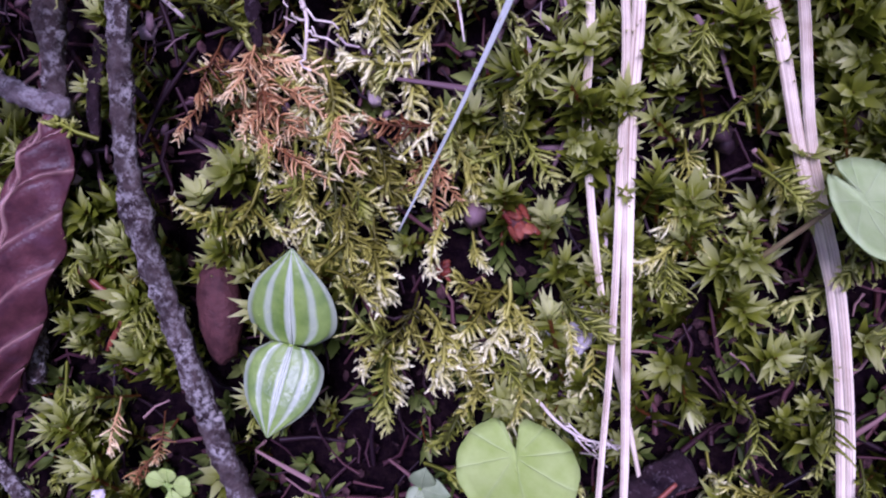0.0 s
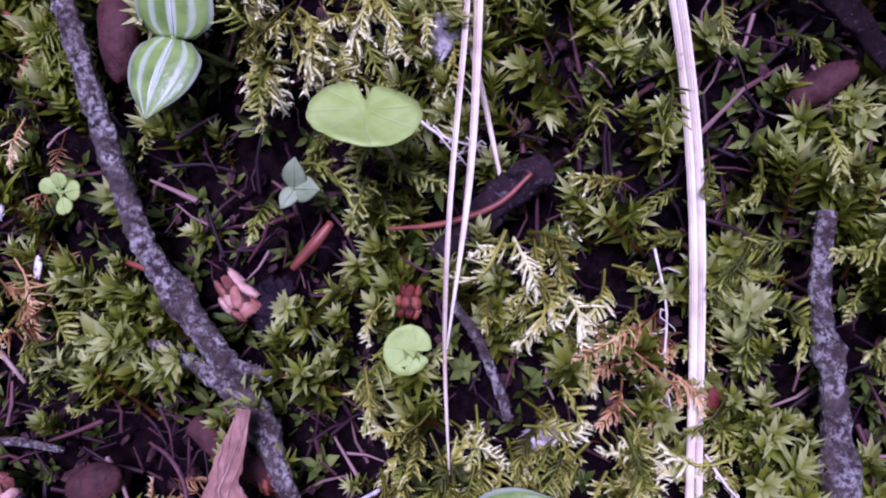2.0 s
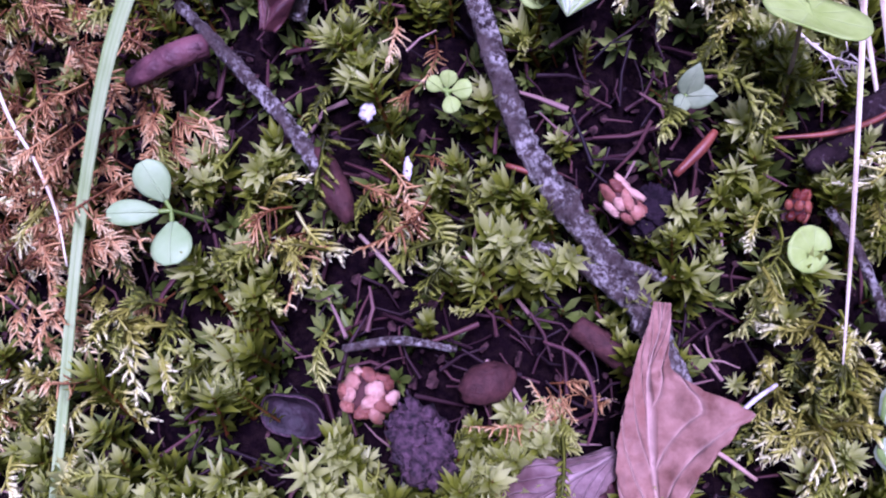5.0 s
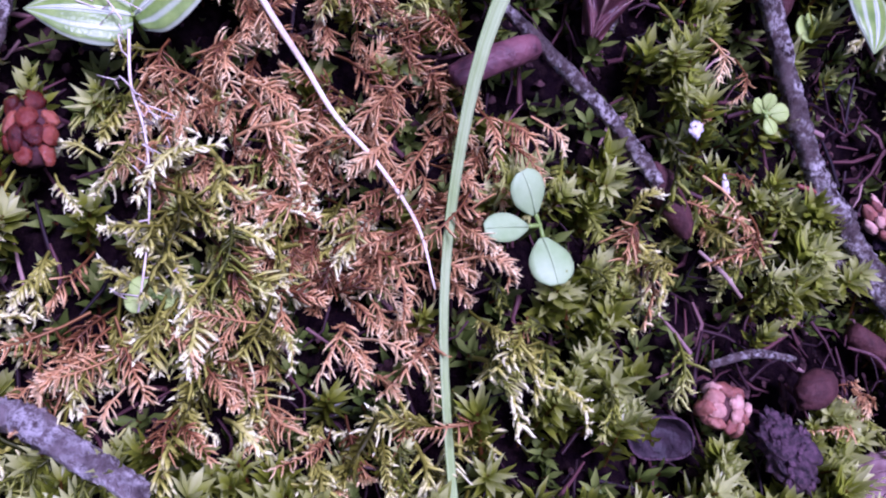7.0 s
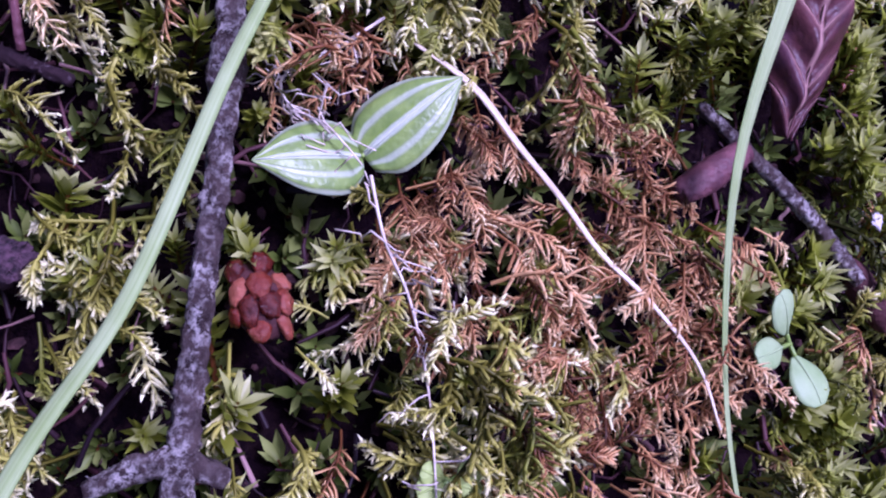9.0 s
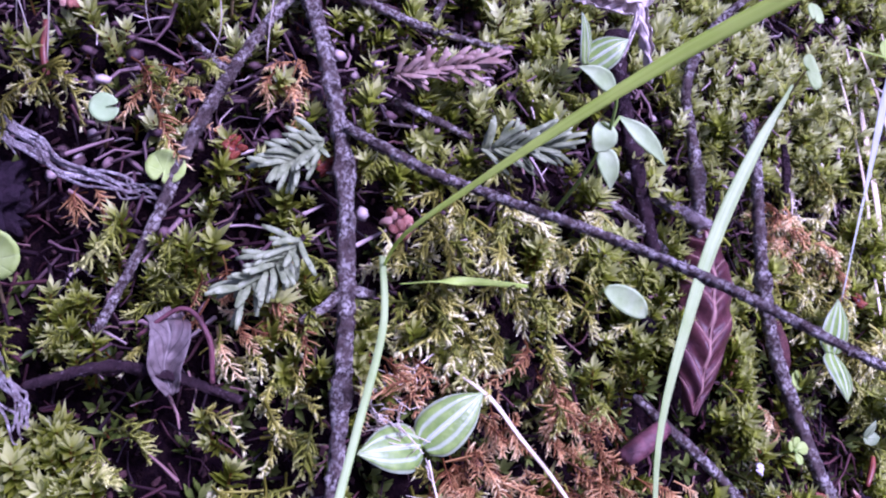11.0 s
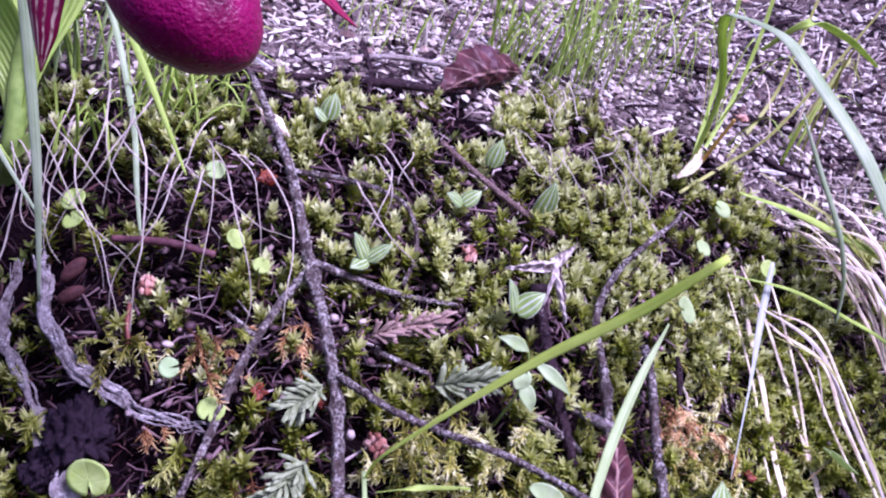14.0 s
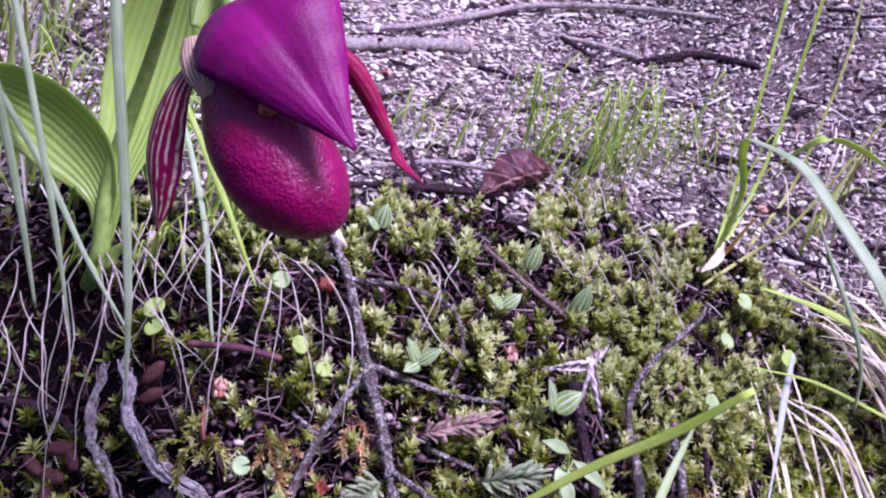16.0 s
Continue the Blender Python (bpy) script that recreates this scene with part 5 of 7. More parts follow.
def tall_seedling(foot, top, leaves, label):
    """A stalk with leaves from point to point of the plan, each with its width and outline."""
    th = thing("seedling", spot(*foot), label, "plant")
    f, t = spot(*foot), spot(*top)
    under(part("stem", tube_mesh("stem", [f - NN * 0.008, f.lerp(t, 0.5) + UU * 0.001, t], [0.0008, 0.0007, 0.0006], 6), M_STALK_G), th)
    for a, b, w, outline in leaves:
        p, q = spot(*a), spot(*b)
        under(part("petiole", tube_mesh("petiole", [t, t.lerp(p, 0.6) + NN * 0.001, p], [0.0006, 0.0005], 5, 0, 0.002), M_STALK_G), th)
        side = (q - p).cross(NN * 0.8 - VV * 0.5)
        under(part("leaf", sheet_mesh("leaf", [p, p.lerp(q, 0.35) + NN * 0.0015, p.lerp(q, 0.7) + NN * 0.0016, q], [k * w for k in outline], side, cup=-0.2, thick=0.0004, crumple=0.0004), M_PALE_LEAF), th)
    return th


tall_seedling((0.0395, 0.0660, 0.000), (0.0400, 0.0765, 0.0350),
              [((0.0374, 0.0832, 0.0456), (0.0203, 0.0882, 0.0515), 0.0062, LANCE), ((0.0370, 0.0795, 0.0345), (0.0372, 0.0710, 0.0315), 0.0100, ROUND),
               ((0.0462, 0.0826, 0.0335), (0.0629, 0.0662, 0.0327), 0.0066, LANCE), ((0.0410, 0.0735, 0.0270), (0.0470, 0.0630, 0.0200), 0.0080, OVATE)],
              "seedling with long and rounded pale green leaves on a stalk")
leaf_plant(0.126, -0.031, 0.006, [(-60, 10, 0.0050, 0.0042, 0), (10, 20, 0.0048, 0.0044, 0), (85, 10, 0.0060, 0.0050, 0), (160, 0, 0.0052, 0.0046, 0)], "tiny seedling with round yellow-green leaves", M_ROUND, name="seedling", outline=ROUND, petiole=0.22)
leaf_plant(-0.022, -0.073, 0.005, [(-100, 0, 0.0060, 0.0050, 0), (-60, 8, 0.0055, 0.0045, 0), (75, 5, 0.0065, 0.0048, 0), (120, 0, 0.0055, 0.0042, 0)], "tiny clover-like seedling leaves on moss", M_ROUND, name="seedling", outline=ROUND, petiole=0.22)


tall_seedling((0.0440, 0.0270, -0.004), (0.0448, 0.0318, 0.0060), [((0.0454, 0.0323, 0.0086), (0.0650, 0.0234, 0.0034), 0.0090, OVAL)], "pale oval leaf tilted beside a curled dead leaf")


def kidney_mesh(name, r, notch=0.35, cup=0.12, n=64, thick=0.0004, seed=0.0):
    """A round leaf with a notch at its stalk, the notch towards -y from the centre of the outline."""
    V, F, uv = [], [], []
    rings = 5
    for k in range(rings + 1):
        f = max(0.012, k / rings)
        for j in range(n):
            a = 2 * math.pi * (j + 0.5) / n
            d = min(a, 2 * math.pi - a)
            rr = r * f * (1 - notch * 2.1 * math.exp(-((d / 0.115) ** 2)) + 0.022 * abs(math.sin(a * 6.5 + seed)) + 0.03 * math.sin(a * 2 + seed))
            x, y = math.sin(a) * rr * 1.08, -math.cos(a) * rr + 0.0
            z = cup * r * f * f * (1 + 0.35 * math.sin(a * 3 + seed))
            V.append((x, y, z))
            uv.append((0.5 + math.sin(a) * f * 0.5, 0.5 - math.cos(a) * f * 0.5))
    for k in range(rings):
        for j in range(n):
            a, b = k * n + j, k * n + (j + 1) % n
            F += [(a, a + n, b + n), (a, b + n, b)]
    m = len(V)
    V += [(x, y, z - thick) for x, y, z in V]
    uv += uv
    F += [(c + m, b + m, a + m) for a, b, c in F[: len(F)]]
    for j in range(n):
        a, b = rings * n + j, rings * n + (j + 1) % n
        F += [(a, a + m, b + m), (a, b + m, b)]
    me = tri_mesh(name, V, F)
    idx = np.empty(len(me.loops), np.int32)
    me.loops.foreach_get("vertex_index", idx)
    me.uv_layers.new(name="UVMap").data.foreach_set("uv", np.array(uv, np.float32)[idx].ravel())
    return me


def kidney_plant(u, v, lift, r, turn, tilt, label, material=None, foot=None, bank=0.0, notch=0.35, group="round-leaved plants", face=None, along=None):
    """A round leaf on its stalk; foot: plan place where the stalk leaves the moss."""
    foot = foot or (u, v - 0.006)
    th = thing("round_leaf_plant", spot(*foot, -0.004), label, "plant", group)
    m = slope_pose(u, v, lift, turn, tilt, bank)
    if face is not None:
        z = face.normalized()
        y = (along - z * along.dot(z)).normalized()
        m = Matrix.Translation(m.translation) @ Matrix((y.cross(z), y, z)).transposed().to_4x4()
    me = kidney_mesh("leaf", r, notch, seed=u * 90)
    me.transform(m)
    under(part("leaf", me, material or M_ROUND), th)
    tip = m @ Vector((0, -r * 0.45, -0.0011))
    f = spot(*foot, -0.008)
    under(part("stalk", tube_mesh("stalk", [f, f.lerp(tip, 0.5) + NN * lift * 0.15, tip], [0.0007, 0.0006, 0.0005], 6), M_STALK), th)
    return th


kidney_plant(0.2107, -0.0203, 0.0267, 0.0111, 0, 0, "large round notched yellow-green leaf on a stalk", M_ROUND, (0.2075, -0.0300), face=Vector((0.265, 0.264, 0.928)), along=-VV)
kidney_plant(0.2760, 0.0296, 0.0190, 0.0118, 0, 0, "large pale notched leaf on a leaning dark stalk", M_ROUND_P, (0.2528, 0.0187), face=Vector((0.53, 0.344, 0.775)), along=UU - VV * 0.6)
kidney_plant(0.2103, -0.0695, 0.009, 0.0054, -78, 4, "small round notched leaf over star moss", M_ROUND)
kidney_plant(-0.145, 0.064, 0.012, 0.0084, 10, 25, "round green leaf on a thin stalk over humus", M_ROUND, (-0.143, 0.052))
kidney_plant(-0.152, 0.194, 0.012, 0.0054, -30, 0, "round green leaf among pale dry strands", M_ROUND)
kidney_plant(-0.152, 0.183, 0.012, 0.0048, 150, 10, "round green leaf among pale dry strands", M_ROUND)
kidney_plant(-0.088, 0.200, 0.012, 0.0048, 80, 0, "pale round leaf under hanging strands", M_ROUND_P)
kidney_plant(-0.081, 0.162, 0.010, 0.0045, 60, -20, "pale tilted round leaf", M_ROUND, bank=25, notch=0.1)
kidney_plant(-0.112, 0.106, 0.006, 0.0044, -90, 5, "small bluish twin-lobed leaf", M_SEEDLING, notch=0.5)
kidney_plant(-0.070, 0.148, 0.008, 0.0038, 40, 5, "small yellow-green notched leaf", M_ROUND)
kidney_plant(0.1453, 0.1066, 0.040, 0.0068, 90, -10, "pale round leaf standing above the moss", M_ROUND_P, (0.150, 0.100))
kidney_plant(0.200, 0.160, 0.012, 0.0050, 30, 0, "small pale round leaf on moss", M_ROUND_P)
kidney_plant(0.255, 0.150, 0.010, 0.0060, 0, 10, "small round leaf beside dry grass", M_ROUND)
kidney_plant(0.230, 0.190, 0.010, 0.0060, 120, 0, "pale round leaf near the litter edge", M_ROUND_P)
kidney_plant(-0.095, 0.085, 0.004, 0.0056, 30, 0, "small round leaf low in moss", M_ROUND)
kidney_plant(0.147, -0.004, 0.000, 0.0040, 160, 0, "tiny round leaf beside a twig", M_ROUND)


# ---- dead leaves ----
def dead_leaf(points, widths, side, label, material, name="dead_leaf", **more):
    pts = [p if isinstance(p, Vector) else spot(*p) for p in points]
    th = thing(name, pts[len(pts) // 2], label, "leaf")
    more.setdefault("thick", 0.0005)
    more.setdefault("crumple", 0.0022)
    face = under(part("blade", sheet_mesh("blade", pts, widths, side, **more), material), th)
    under(part("midrib", tube_mesh("midrib", [p - NN * 0.0008 for p in pts[:-1]] + [pts[-1]], [0.0006, 0.0004, 0.0002], 5), material), face)
    return th


S_U = tuple(UU)
dead_leaf([(0.1040, 0.0560, 0.004), (0.0995, 0.0430, 0.010), (0.0930, 0.0240, 0.012), (0.0850, 0.0030, 0.009), (0.0790, -0.0130, 0.002)], [0.011, 0.018, 0.022, 0.021, 0.015, 0.005], (0.9, 0.2, 0.1), "curled purplish-brown dead leaf with ribbed veins hanging down the bank",
          M_DEAD_P, cup=-0.75, pucker=0.070, ribs=6, slant=-0.17, steps=0.20, wave=0.05, waves=4.0, nl=110, nw=27, crumple=0.0006)
def rolled_leaf(points, r, label, material):
    """A dead leaf rolled into a tube, the free edge lying along it."""
    pts = line_on(points)
    th = thing("rolled_leaf", pts[1], label, "leaf")
    roll = under(part("roll", tube_mesh("roll", pts, [r * 0.75, r, r * 1.05, r * 0.9], 20, 0.10, seed=3.0), material), th)
    over = [p + NN * r * 0.92 - VV * r * 0.35 for p in pts]
    under(part("free_edge", sheet_mesh("free_edge", over, [r * 1.2, r * 1.7, r * 1.3, r * 0.6], VV, cup=-0.6, nl=26, nw=9, thick=0.0004, crumple=0.0006), material), roll)
    return th


rolled_leaf([(0.0430, -0.0238, 0.0005), (0.0500, -0.0212, 0.0020), (0.0570, -0.0186, 0.0025), (0.0635, -0.0160, 0.0015)], 0.0034, "tightly rolled purplish leaf scrap beside a grass blade", M_ROLL)
dead_leaf([(0.1745, -0.136, 0.004), (0.173, -0.122, 0.009), (0.172, -0.108, 0.011), (0.1725, -0.098, 0.011), (0.175, -0.090, 0.011), (0.176, -0.083, 0.011)], [0.010, 0.015, 0.017, 0.015, 0.011, 0.008, 0.0065, 0.006, 0.006, 0.005, 0.0044], S_U,
          "folded pinkish-tan dead leaf standing on edge, veins raised", M_DEAD, other=[0.006, 0.012, 0.020, 0.034, 0.047, 0.024, 0.011, 0.007, 0.005, 0.0045, 0.004], fold=-0.35, wave=0.03, waves=1.6, saw=0.06, teeth=14, pucker=0.014, ribs=3, nl=72, nw=25, crumple=0.0014, grain=220.0)
dead_leaf([(0.165, -0.118, 0.003), (0.150, -0.126, 0.006), (0.138, -0.133, 0.005), (0.122, -0.142, 0.002)], [0.006, 0.018, 0.021, 0.016, 0.004], tuple(VV * -0.8 + NN * 0.6), "crumpled grey-mauve leaf with small dark holes", M_DEAD_M, wave=0.12, waves=2.3, cup=-0.35, pucker=0.016, saw=0.14, teeth=18, nl=50, nw=15)
dead_leaf([(0.168, -0.126, 0.000), (0.158, -0.136, 0.003), (0.146, -0.146, 0.000)], [0.008, 0.018, 0.010, 0.002], tuple(VV), "dark brown crumpled leaf under a tan one", M_DEAD_P, wave=0.14, cup=0.3, saw=0.2, teeth=16, nl=36)
def lobed_leaf(centre, tips, label, material):
    """A dry leaf whose lobes have each rolled up to a point."""
    c = spot(*centre)
    th = thing("dead_leaf", c, label, "leaf")
    for k, (u, v, l, w) in enumerate(tips):
        t = spot(u, v, l)
        d = t - c
        mid = [c - d * 0.12, c + d * 0.35 + NN * 0.002, c + d * 0.70 + NN * 0.001, t]
        under(part("lobe", sheet_mesh("lobe", mid, [w * 0.8, w, w * 0.75, w * 0.4, w * 0.08], d.cross(NN), curl=4.6 + 0.5 * k, pucker=0.05, ribs=5, slant=0.2, nl=40, nw=25, thick=0.0005, crumple=0.0012, grain=210.0, seed=k), material), th)
    return th


lobed_leaf((0.0815, 0.1405, 0.017), ((0.0485, 0.1365, 0.019, 0.016), (0.0950, 0.1500, 0.020, 0.020), (0.0812, 0.1090, 0.014, 0.020), (0.070, 0.116, 0.008, 0.010)), "pale curled dead leaf with rolled pointed lobes on dark sticks", M_DEAD_G)
dead_leaf([(-0.097, 0.016, 0.001), (-0.099, 0.024, 0.004), (-0.097, 0.033, 0.004), (-0.100, 0.040, 0.001)], [0.004, 0.010, 0.012, 0.008], S_U, "greyish papery dead leaf under a bent stalk", M_PAPER, cup=-0.5, pucker=0.02, nl=44, nw=17, crumple=0.004)
dead_leaf([(0.050, 0.270, 0.004), (0.072, 0.280, 0.014), (0.092, 0.288, 0.016), (0.116, 0.300, 0.010)], [0.006, 0.022, 0.030, 0.026, 0.008], tuple(VV * 0.6 + NN * 0.7), "crumpled dark red-brown leaf at the end of a rotten stick", M_DEAD_P, cup=-0.9, wave=0.12, pucker=0.03, nl=46, nw=17)
dead_leaf([(-0.065, 0.243, 0.012), (-0.058, 0.232, 0.014), (-0.050, 0.220, 0.011)], [0.001, 0.006, 0.006, 0.001], tuple(UU), "small pale dry leaf lying on a stick", M_STRAW, cup=-0.3, nl=24)
dead_leaf([(0.205, 0.215, 0.006), (0.222, 0.225, 0.010), (0.236, 0.240, 0.010)], [0.001, 0.007, 0.007, 0.001], tuple(VV), "pale dry leaf blade on the litter edge", M_STRAW, cup=-0.3, nl=24)
stick([(-0.106, 0.034, 0.004), (-0.093, 0.039, 0.008), (-0.0865, 0.029, 0.008), (-0.086, 0.017, 0.003)], [0.0006, 0.0007, 0.0008, 0.0008], "bent brown dead stalk over a papery leaf", M_ROLL, 0.2, name="dead_stalk", category="stalk")


# ---- buds, cones, seeds and crusts ----
def bud(u, v, lift, size, turn, tilt, label, material, scales=7, name="bud_scale_cluster", category="bud"):
    """A cone tip or bud: rows of overlapping domed scales round a dark core."""
    m = slope_pose(u, v, lift, turn, tilt)
    th = thing(name, m.translation.copy(), label, category)
    core = lump_mesh("core", (size[0] * 0.80, size[1] * 0.92, size[2] * 0.80), 0.12, u * 77)
    core.transform(m)
    under(part("core", core, M_SEED), th)
    rg = random.Random(int(abs(u) * 9000))
    rows = max(2, round(scales / 3.0))
    for i in range(rows):
        f = (i + 0.5) / rows
        wide = math.sqrt(max(0.08, 1 - (2 * f - 1) ** 2 * 0.85))
        n = max(2, round(3.6 * wide + rg.uniform(-0.4, 0.6)))
        for k in range(n):
            a = math.pi * (k + (0.75 if i % 2 else 0.35)) / n + rg.uniform(-0.15, 0.15)
            s = lump_mesh("scale", (size[0] * rg.uniform(0.36, 0.54), size[1] * (1.25 / rows) * rg.uniform(0.75, 1.2), size[2] * rg.uniform(0.28, 0.42)), 0.30, u * 31 + k + 9 * i, 8, 12, 0.35, 2.6)
            s.transform(m @ pose(math.cos(a) * size[0] * 0.42 * wide, (f - 0.5) * size[1] * 0.92, math.sin(a) * size[2] * 0.40 * wide, rg.uniform(-6, 28), 90 - math.degrees(a), rg.uniform(-35, 35)))
            under(part("scale", s, material), th)
    return th


bud(0.209, -0.058, 0.004, (0.0062, 0.0085, 0.006), 5, 10, "rust-red bud of overlapping scales beside a small leaf", M_BUD, 8)
bud(0.167, -0.057, 0.000, (0.0085, 0.0130, 0.007), -35, 0, "torn reddish cone fragment beside a twig", M_PINK, 9)
bud(0.1065, -0.1050, -0.004, (0.0150, 0.0120, 0.009), 20, 0, "pink and cream torn bud on dark litter", M_PINK, 11)
bud(-0.0500, -0.0350, 0.0005, (0.0120, 0.0175, 0.009), 172, 0, "rust-red cone tip with glossy scales beside a stick", M_BUD, 13)
bud(0.207, 0.029, 0.000, (0.0060, 0.0080, 0.005), 160, 20, "dark red bud husk in moss", M_BUD, 5)
bud(0.189, 0.019, -0.002, (0.0050, 0.0045, 0.004), 90, 0, "dark red bud husk in moss", M_BUD, 4)
bud(-0.120, 0.147, 0.004, (0.0075, 0.0100, 0.007), 10, 0, "salmon bud husk beside a pale strand", M_PINK, 8)
bud(0.038, 0.152, 0.003, (0.0070, 0.0095, 0.006), 0, 0, "rosy bud husk in bright moss", M_PINK, 7)
bud(-0.074, 0.091, 0.000, (0.0080, 0.0070, 0.005), 60, 0, "rust-red bud scales in dark moss", M_BUD, 6)
bud(-0.025, 0.060, 0.002, (0.0120, 0.0090, 0.006), 60, 0, "pinkish dry bud among feather moss", M_PINK, 8)
bud(-0.045, 0.084, -0.002, (0.0080, 0.0080, 0.005), 60, 0, "rust-red bud scales in dark moss", M_BUD, 5)
bud(0.298, 0.278, 0.002, (0.0085, 0.0085, 0.006), 0, 0, "salmon bud husk on grey litter", M_PINK, 7)
bud(0.175, -0.101, -0.002, (0.0060, 0.0060, 0.004), 0, 0, "orange bud husk behind a dead leaf", M_BUD, 5)
bud(0.030, 0.440, 0.001, (0.009, 0.008, 0.006), 30, 0, "reddish bud husk on dry litter", M_PINK, 5)
bud(-0.062, 0.200, 0.001, (0.010, 0.008, 0.006), 30, 0, "orange-brown bark scale beside a stick", M_BUD, 4)


def seed(u, v, lift, size, turn, tilt, label, material=None, name="seed", rough=0.1, taper=0.0, category="seed", freq=2.2, fine=1):
    m = slope_pose(u, v, lift, turn, tilt)
    me = lump_mesh(name, size, rough, u * 50 + v * 20, 12 * fine, 14 * fine, taper, freq)
    me.transform(Matrix.Translation(-Vector()) @ m.to_3x3().to_4x4())
    ob = part(name, me, material or M_SEED)
    ob.location = m.translation
    return tagged(ob, label, category)


def bark_piece(u, v, lift, size, turn, label):
    """A rotten bark piece: a ragged body with crumbs and plates breaking away from it."""
    m = slope_pose(u, v, lift, turn, 0)
    th = thing("bark_piece", m.translation.copy(), label, "bark")
    body = lump_mesh("body", size, 0.5, u * 50 + v * 20, 24, 28, 0.0, 3.0)
    body.transform(m)
    body = under(part("body", body, M_CRUST), th)
    rg = random.Random(17)
    for k in range(26):
        a, h = rg.uniform(0, 6.28), rg.uniform(0.0, 1.0)
        r = math.sqrt(1 - h * h)
        q = Vector((math.cos(a) * r * size[0], math.sin(a) * r * size[1], h * size[2])) * 0.48
        me = lump_mesh("crumb", (size[0] * rg.uniform(0.12, 0.30), size[0] * rg.uniform(0.14, 0.36), size[2] * rg.uniform(0.12, 0.26)), 0.45, k * 2.3, 6, 8, 0.2, 2.6)
        me.transform(m @ pose(q.x, q.y, q.z, rg.uniform(-40, 40), rg.uniform(-40, 40), rg.uniform(0, 180)))
        under(part("crumb", me, M_CRUST), body)
    return th


def cup_fungus(u, v, lift, r, label):
    """A shallow dark bowl on its side, with a thin wavy rim and wrinkles within."""
    m = slope_pose(u, v, lift, 20, 38)
    th = thing("cup_fungus", m.translation.copy(), label, "fungus")
    prof = [(0.0, -0.62), (0.45, -0.56), (0.80, -0.30), (0.97, 0.02), (1.0, 0.10), (0.93, 0.10), (0.82, -0.10), (0.55, -0.34), (0.25, -0.40), (0.0, -0.42)]
    V, F, n = [], [], 36
    for a, z in prof:
        for k in range(n):
            w = 2 * math.pi * k / n
            q = 1 + 0.07 * math.sin(w * 2 + 1) + 0.04 * math.sin(w * 5) + 0.03 * noise.noise(Vector((math.cos(w) * 3, math.sin(w) * 3, a * 4)))
            V.append((r * a * q * math.cos(w), r * 0.80 * a * q * math.sin(w), r * (z + 0.10 * a * math.sin(w * 3 + 2))))
    for i in range(len(prof) - 1):
        for k in range(n):
            a, b = i * n + k, i * n + (k + 1) % n
            F += [(a, b, b + n), (a, b + n, a + n)]
    bowl = tri_mesh("bowl", V, F)
    bowl.transform(m)
    under(part("bowl", bowl, M_CUP), th)
    line = [m @ Vector((r * 0.98 * math.cos(w) * (1 + 0.07 * math.sin(w * 2 + 1)), r * 0.785 * math.sin(w) * (1 + 0.07 * math.sin(w * 2 + 1)), r * (0.11 + 0.10 * math.sin(w * 3 + 2)))) for w in np.linspace(0.0, 6.2, 26)]
    under(part("rim", tube_mesh("rim", line, [0.0003, 0.0003], 5), M_CRUST, label="paler dull purple rim"), th)
    return th


seed(0.0970, -0.0530, 0.001, (0.0078, 0.0215, 0.0075), 155, 0, "long brown catkin lying against a pale-tipped twig", rough=0.12, name="catkin")
seed(0.138, 0.010, 0.000, (0.0105, 0.0240, 0.0090), 178, 0, "purplish-brown catkin between stick and striped leaf", rough=0.15, name="catkin")
seed(0.135, -0.102, 0.000, (0.0100, 0.0145, 0.0085), 70, 0, "smooth dark brown seed on purple litter")
seed(-0.095, -0.021, 0.000, (0.0095, 0.0135, 0.0085), 80, 0, "rough purple-brown seed capsule in feather moss", M_CRUST, rough=0.30, freq=4.5, fine=2)
seed(0.288, -0.118, 0.000, (0.0090, 0.0200, 0.0085), -35, 0, "brown catkin half hidden behind dry straws", name="catkin")
seed(0.300, -0.010, 0.000, (0.0075, 0.0180, 0.0070), 60, 0, "dark purple catkin in star moss", name="catkin")
seed(0.066, 0.020, 0.002, (0.0065, 0.0070, 0.0060), 0, 0, "dark round seed under a pale oval leaf", M_CHAR)
for k, (a, b, w) in enumerate(((-0.152, 0.162, 0.012), (-0.153, 0.150, 0.011), (-0.196, 0.133, 0.013), (-0.199, 0.120, 0.012), (-0.208, 0.127, 0.011), (-0.190, 0.126, 0.010), (-0.202, 0.111, 0.010))):
    seed(a, b, 0.003, (w * 0.62, w * 1.25, w * 0.55), 50 + k * 23, 0, "smooth purplish-brown seed among pale strands", rough=0.08)
cup_fungus(0.0885, -0.1100, -0.006, 0.0080, "black cup-shaped fungus with a pale rim on humus")
bark_piece(0.121, -0.116, 0.001, (0.0130, 0.0190, 0.0080), -25, "crumbly dark purple bark piece")
seed(0.174, -0.059, -0.003, (0.0130, 0.0120, 0.0080), 0, 0, "black crumbly humus lump beside a twig", M_CHAR, "humus_lump", 0.55, category="soil", freq=3.4, fine=4)
seed(-0.150, 0.086, 0.000, (0.0260, 0.0300, 0.0200), 20, 0, "black crumbling humus crust on the bank", M_CHAR, "humus_lump", 0.55, category="soil", freq=3.4, fine=4)
seed(-0.160, 0.076, -0.002, (0.0200, 0.0240, 0.0160), 60, 0, "black crumbling humus crust on the bank", M_CHAR, "humus_lump", 0.55, category="soil", freq=3.4, fine=4)
seed(0.106, -0.035, 0.003, (0.0050, 0.0038, 0.0016), 100, 0, "small white chip on moss", M_CHIP, "wood_chip", 0.4, category="chip")
seed(0.115, -0.049, 0.000, (0.0022, 0.0060, 0.0012), 0, 0, "small white splinter on moss", M_CHIP, "wood_chip", 0.3, category="chip")
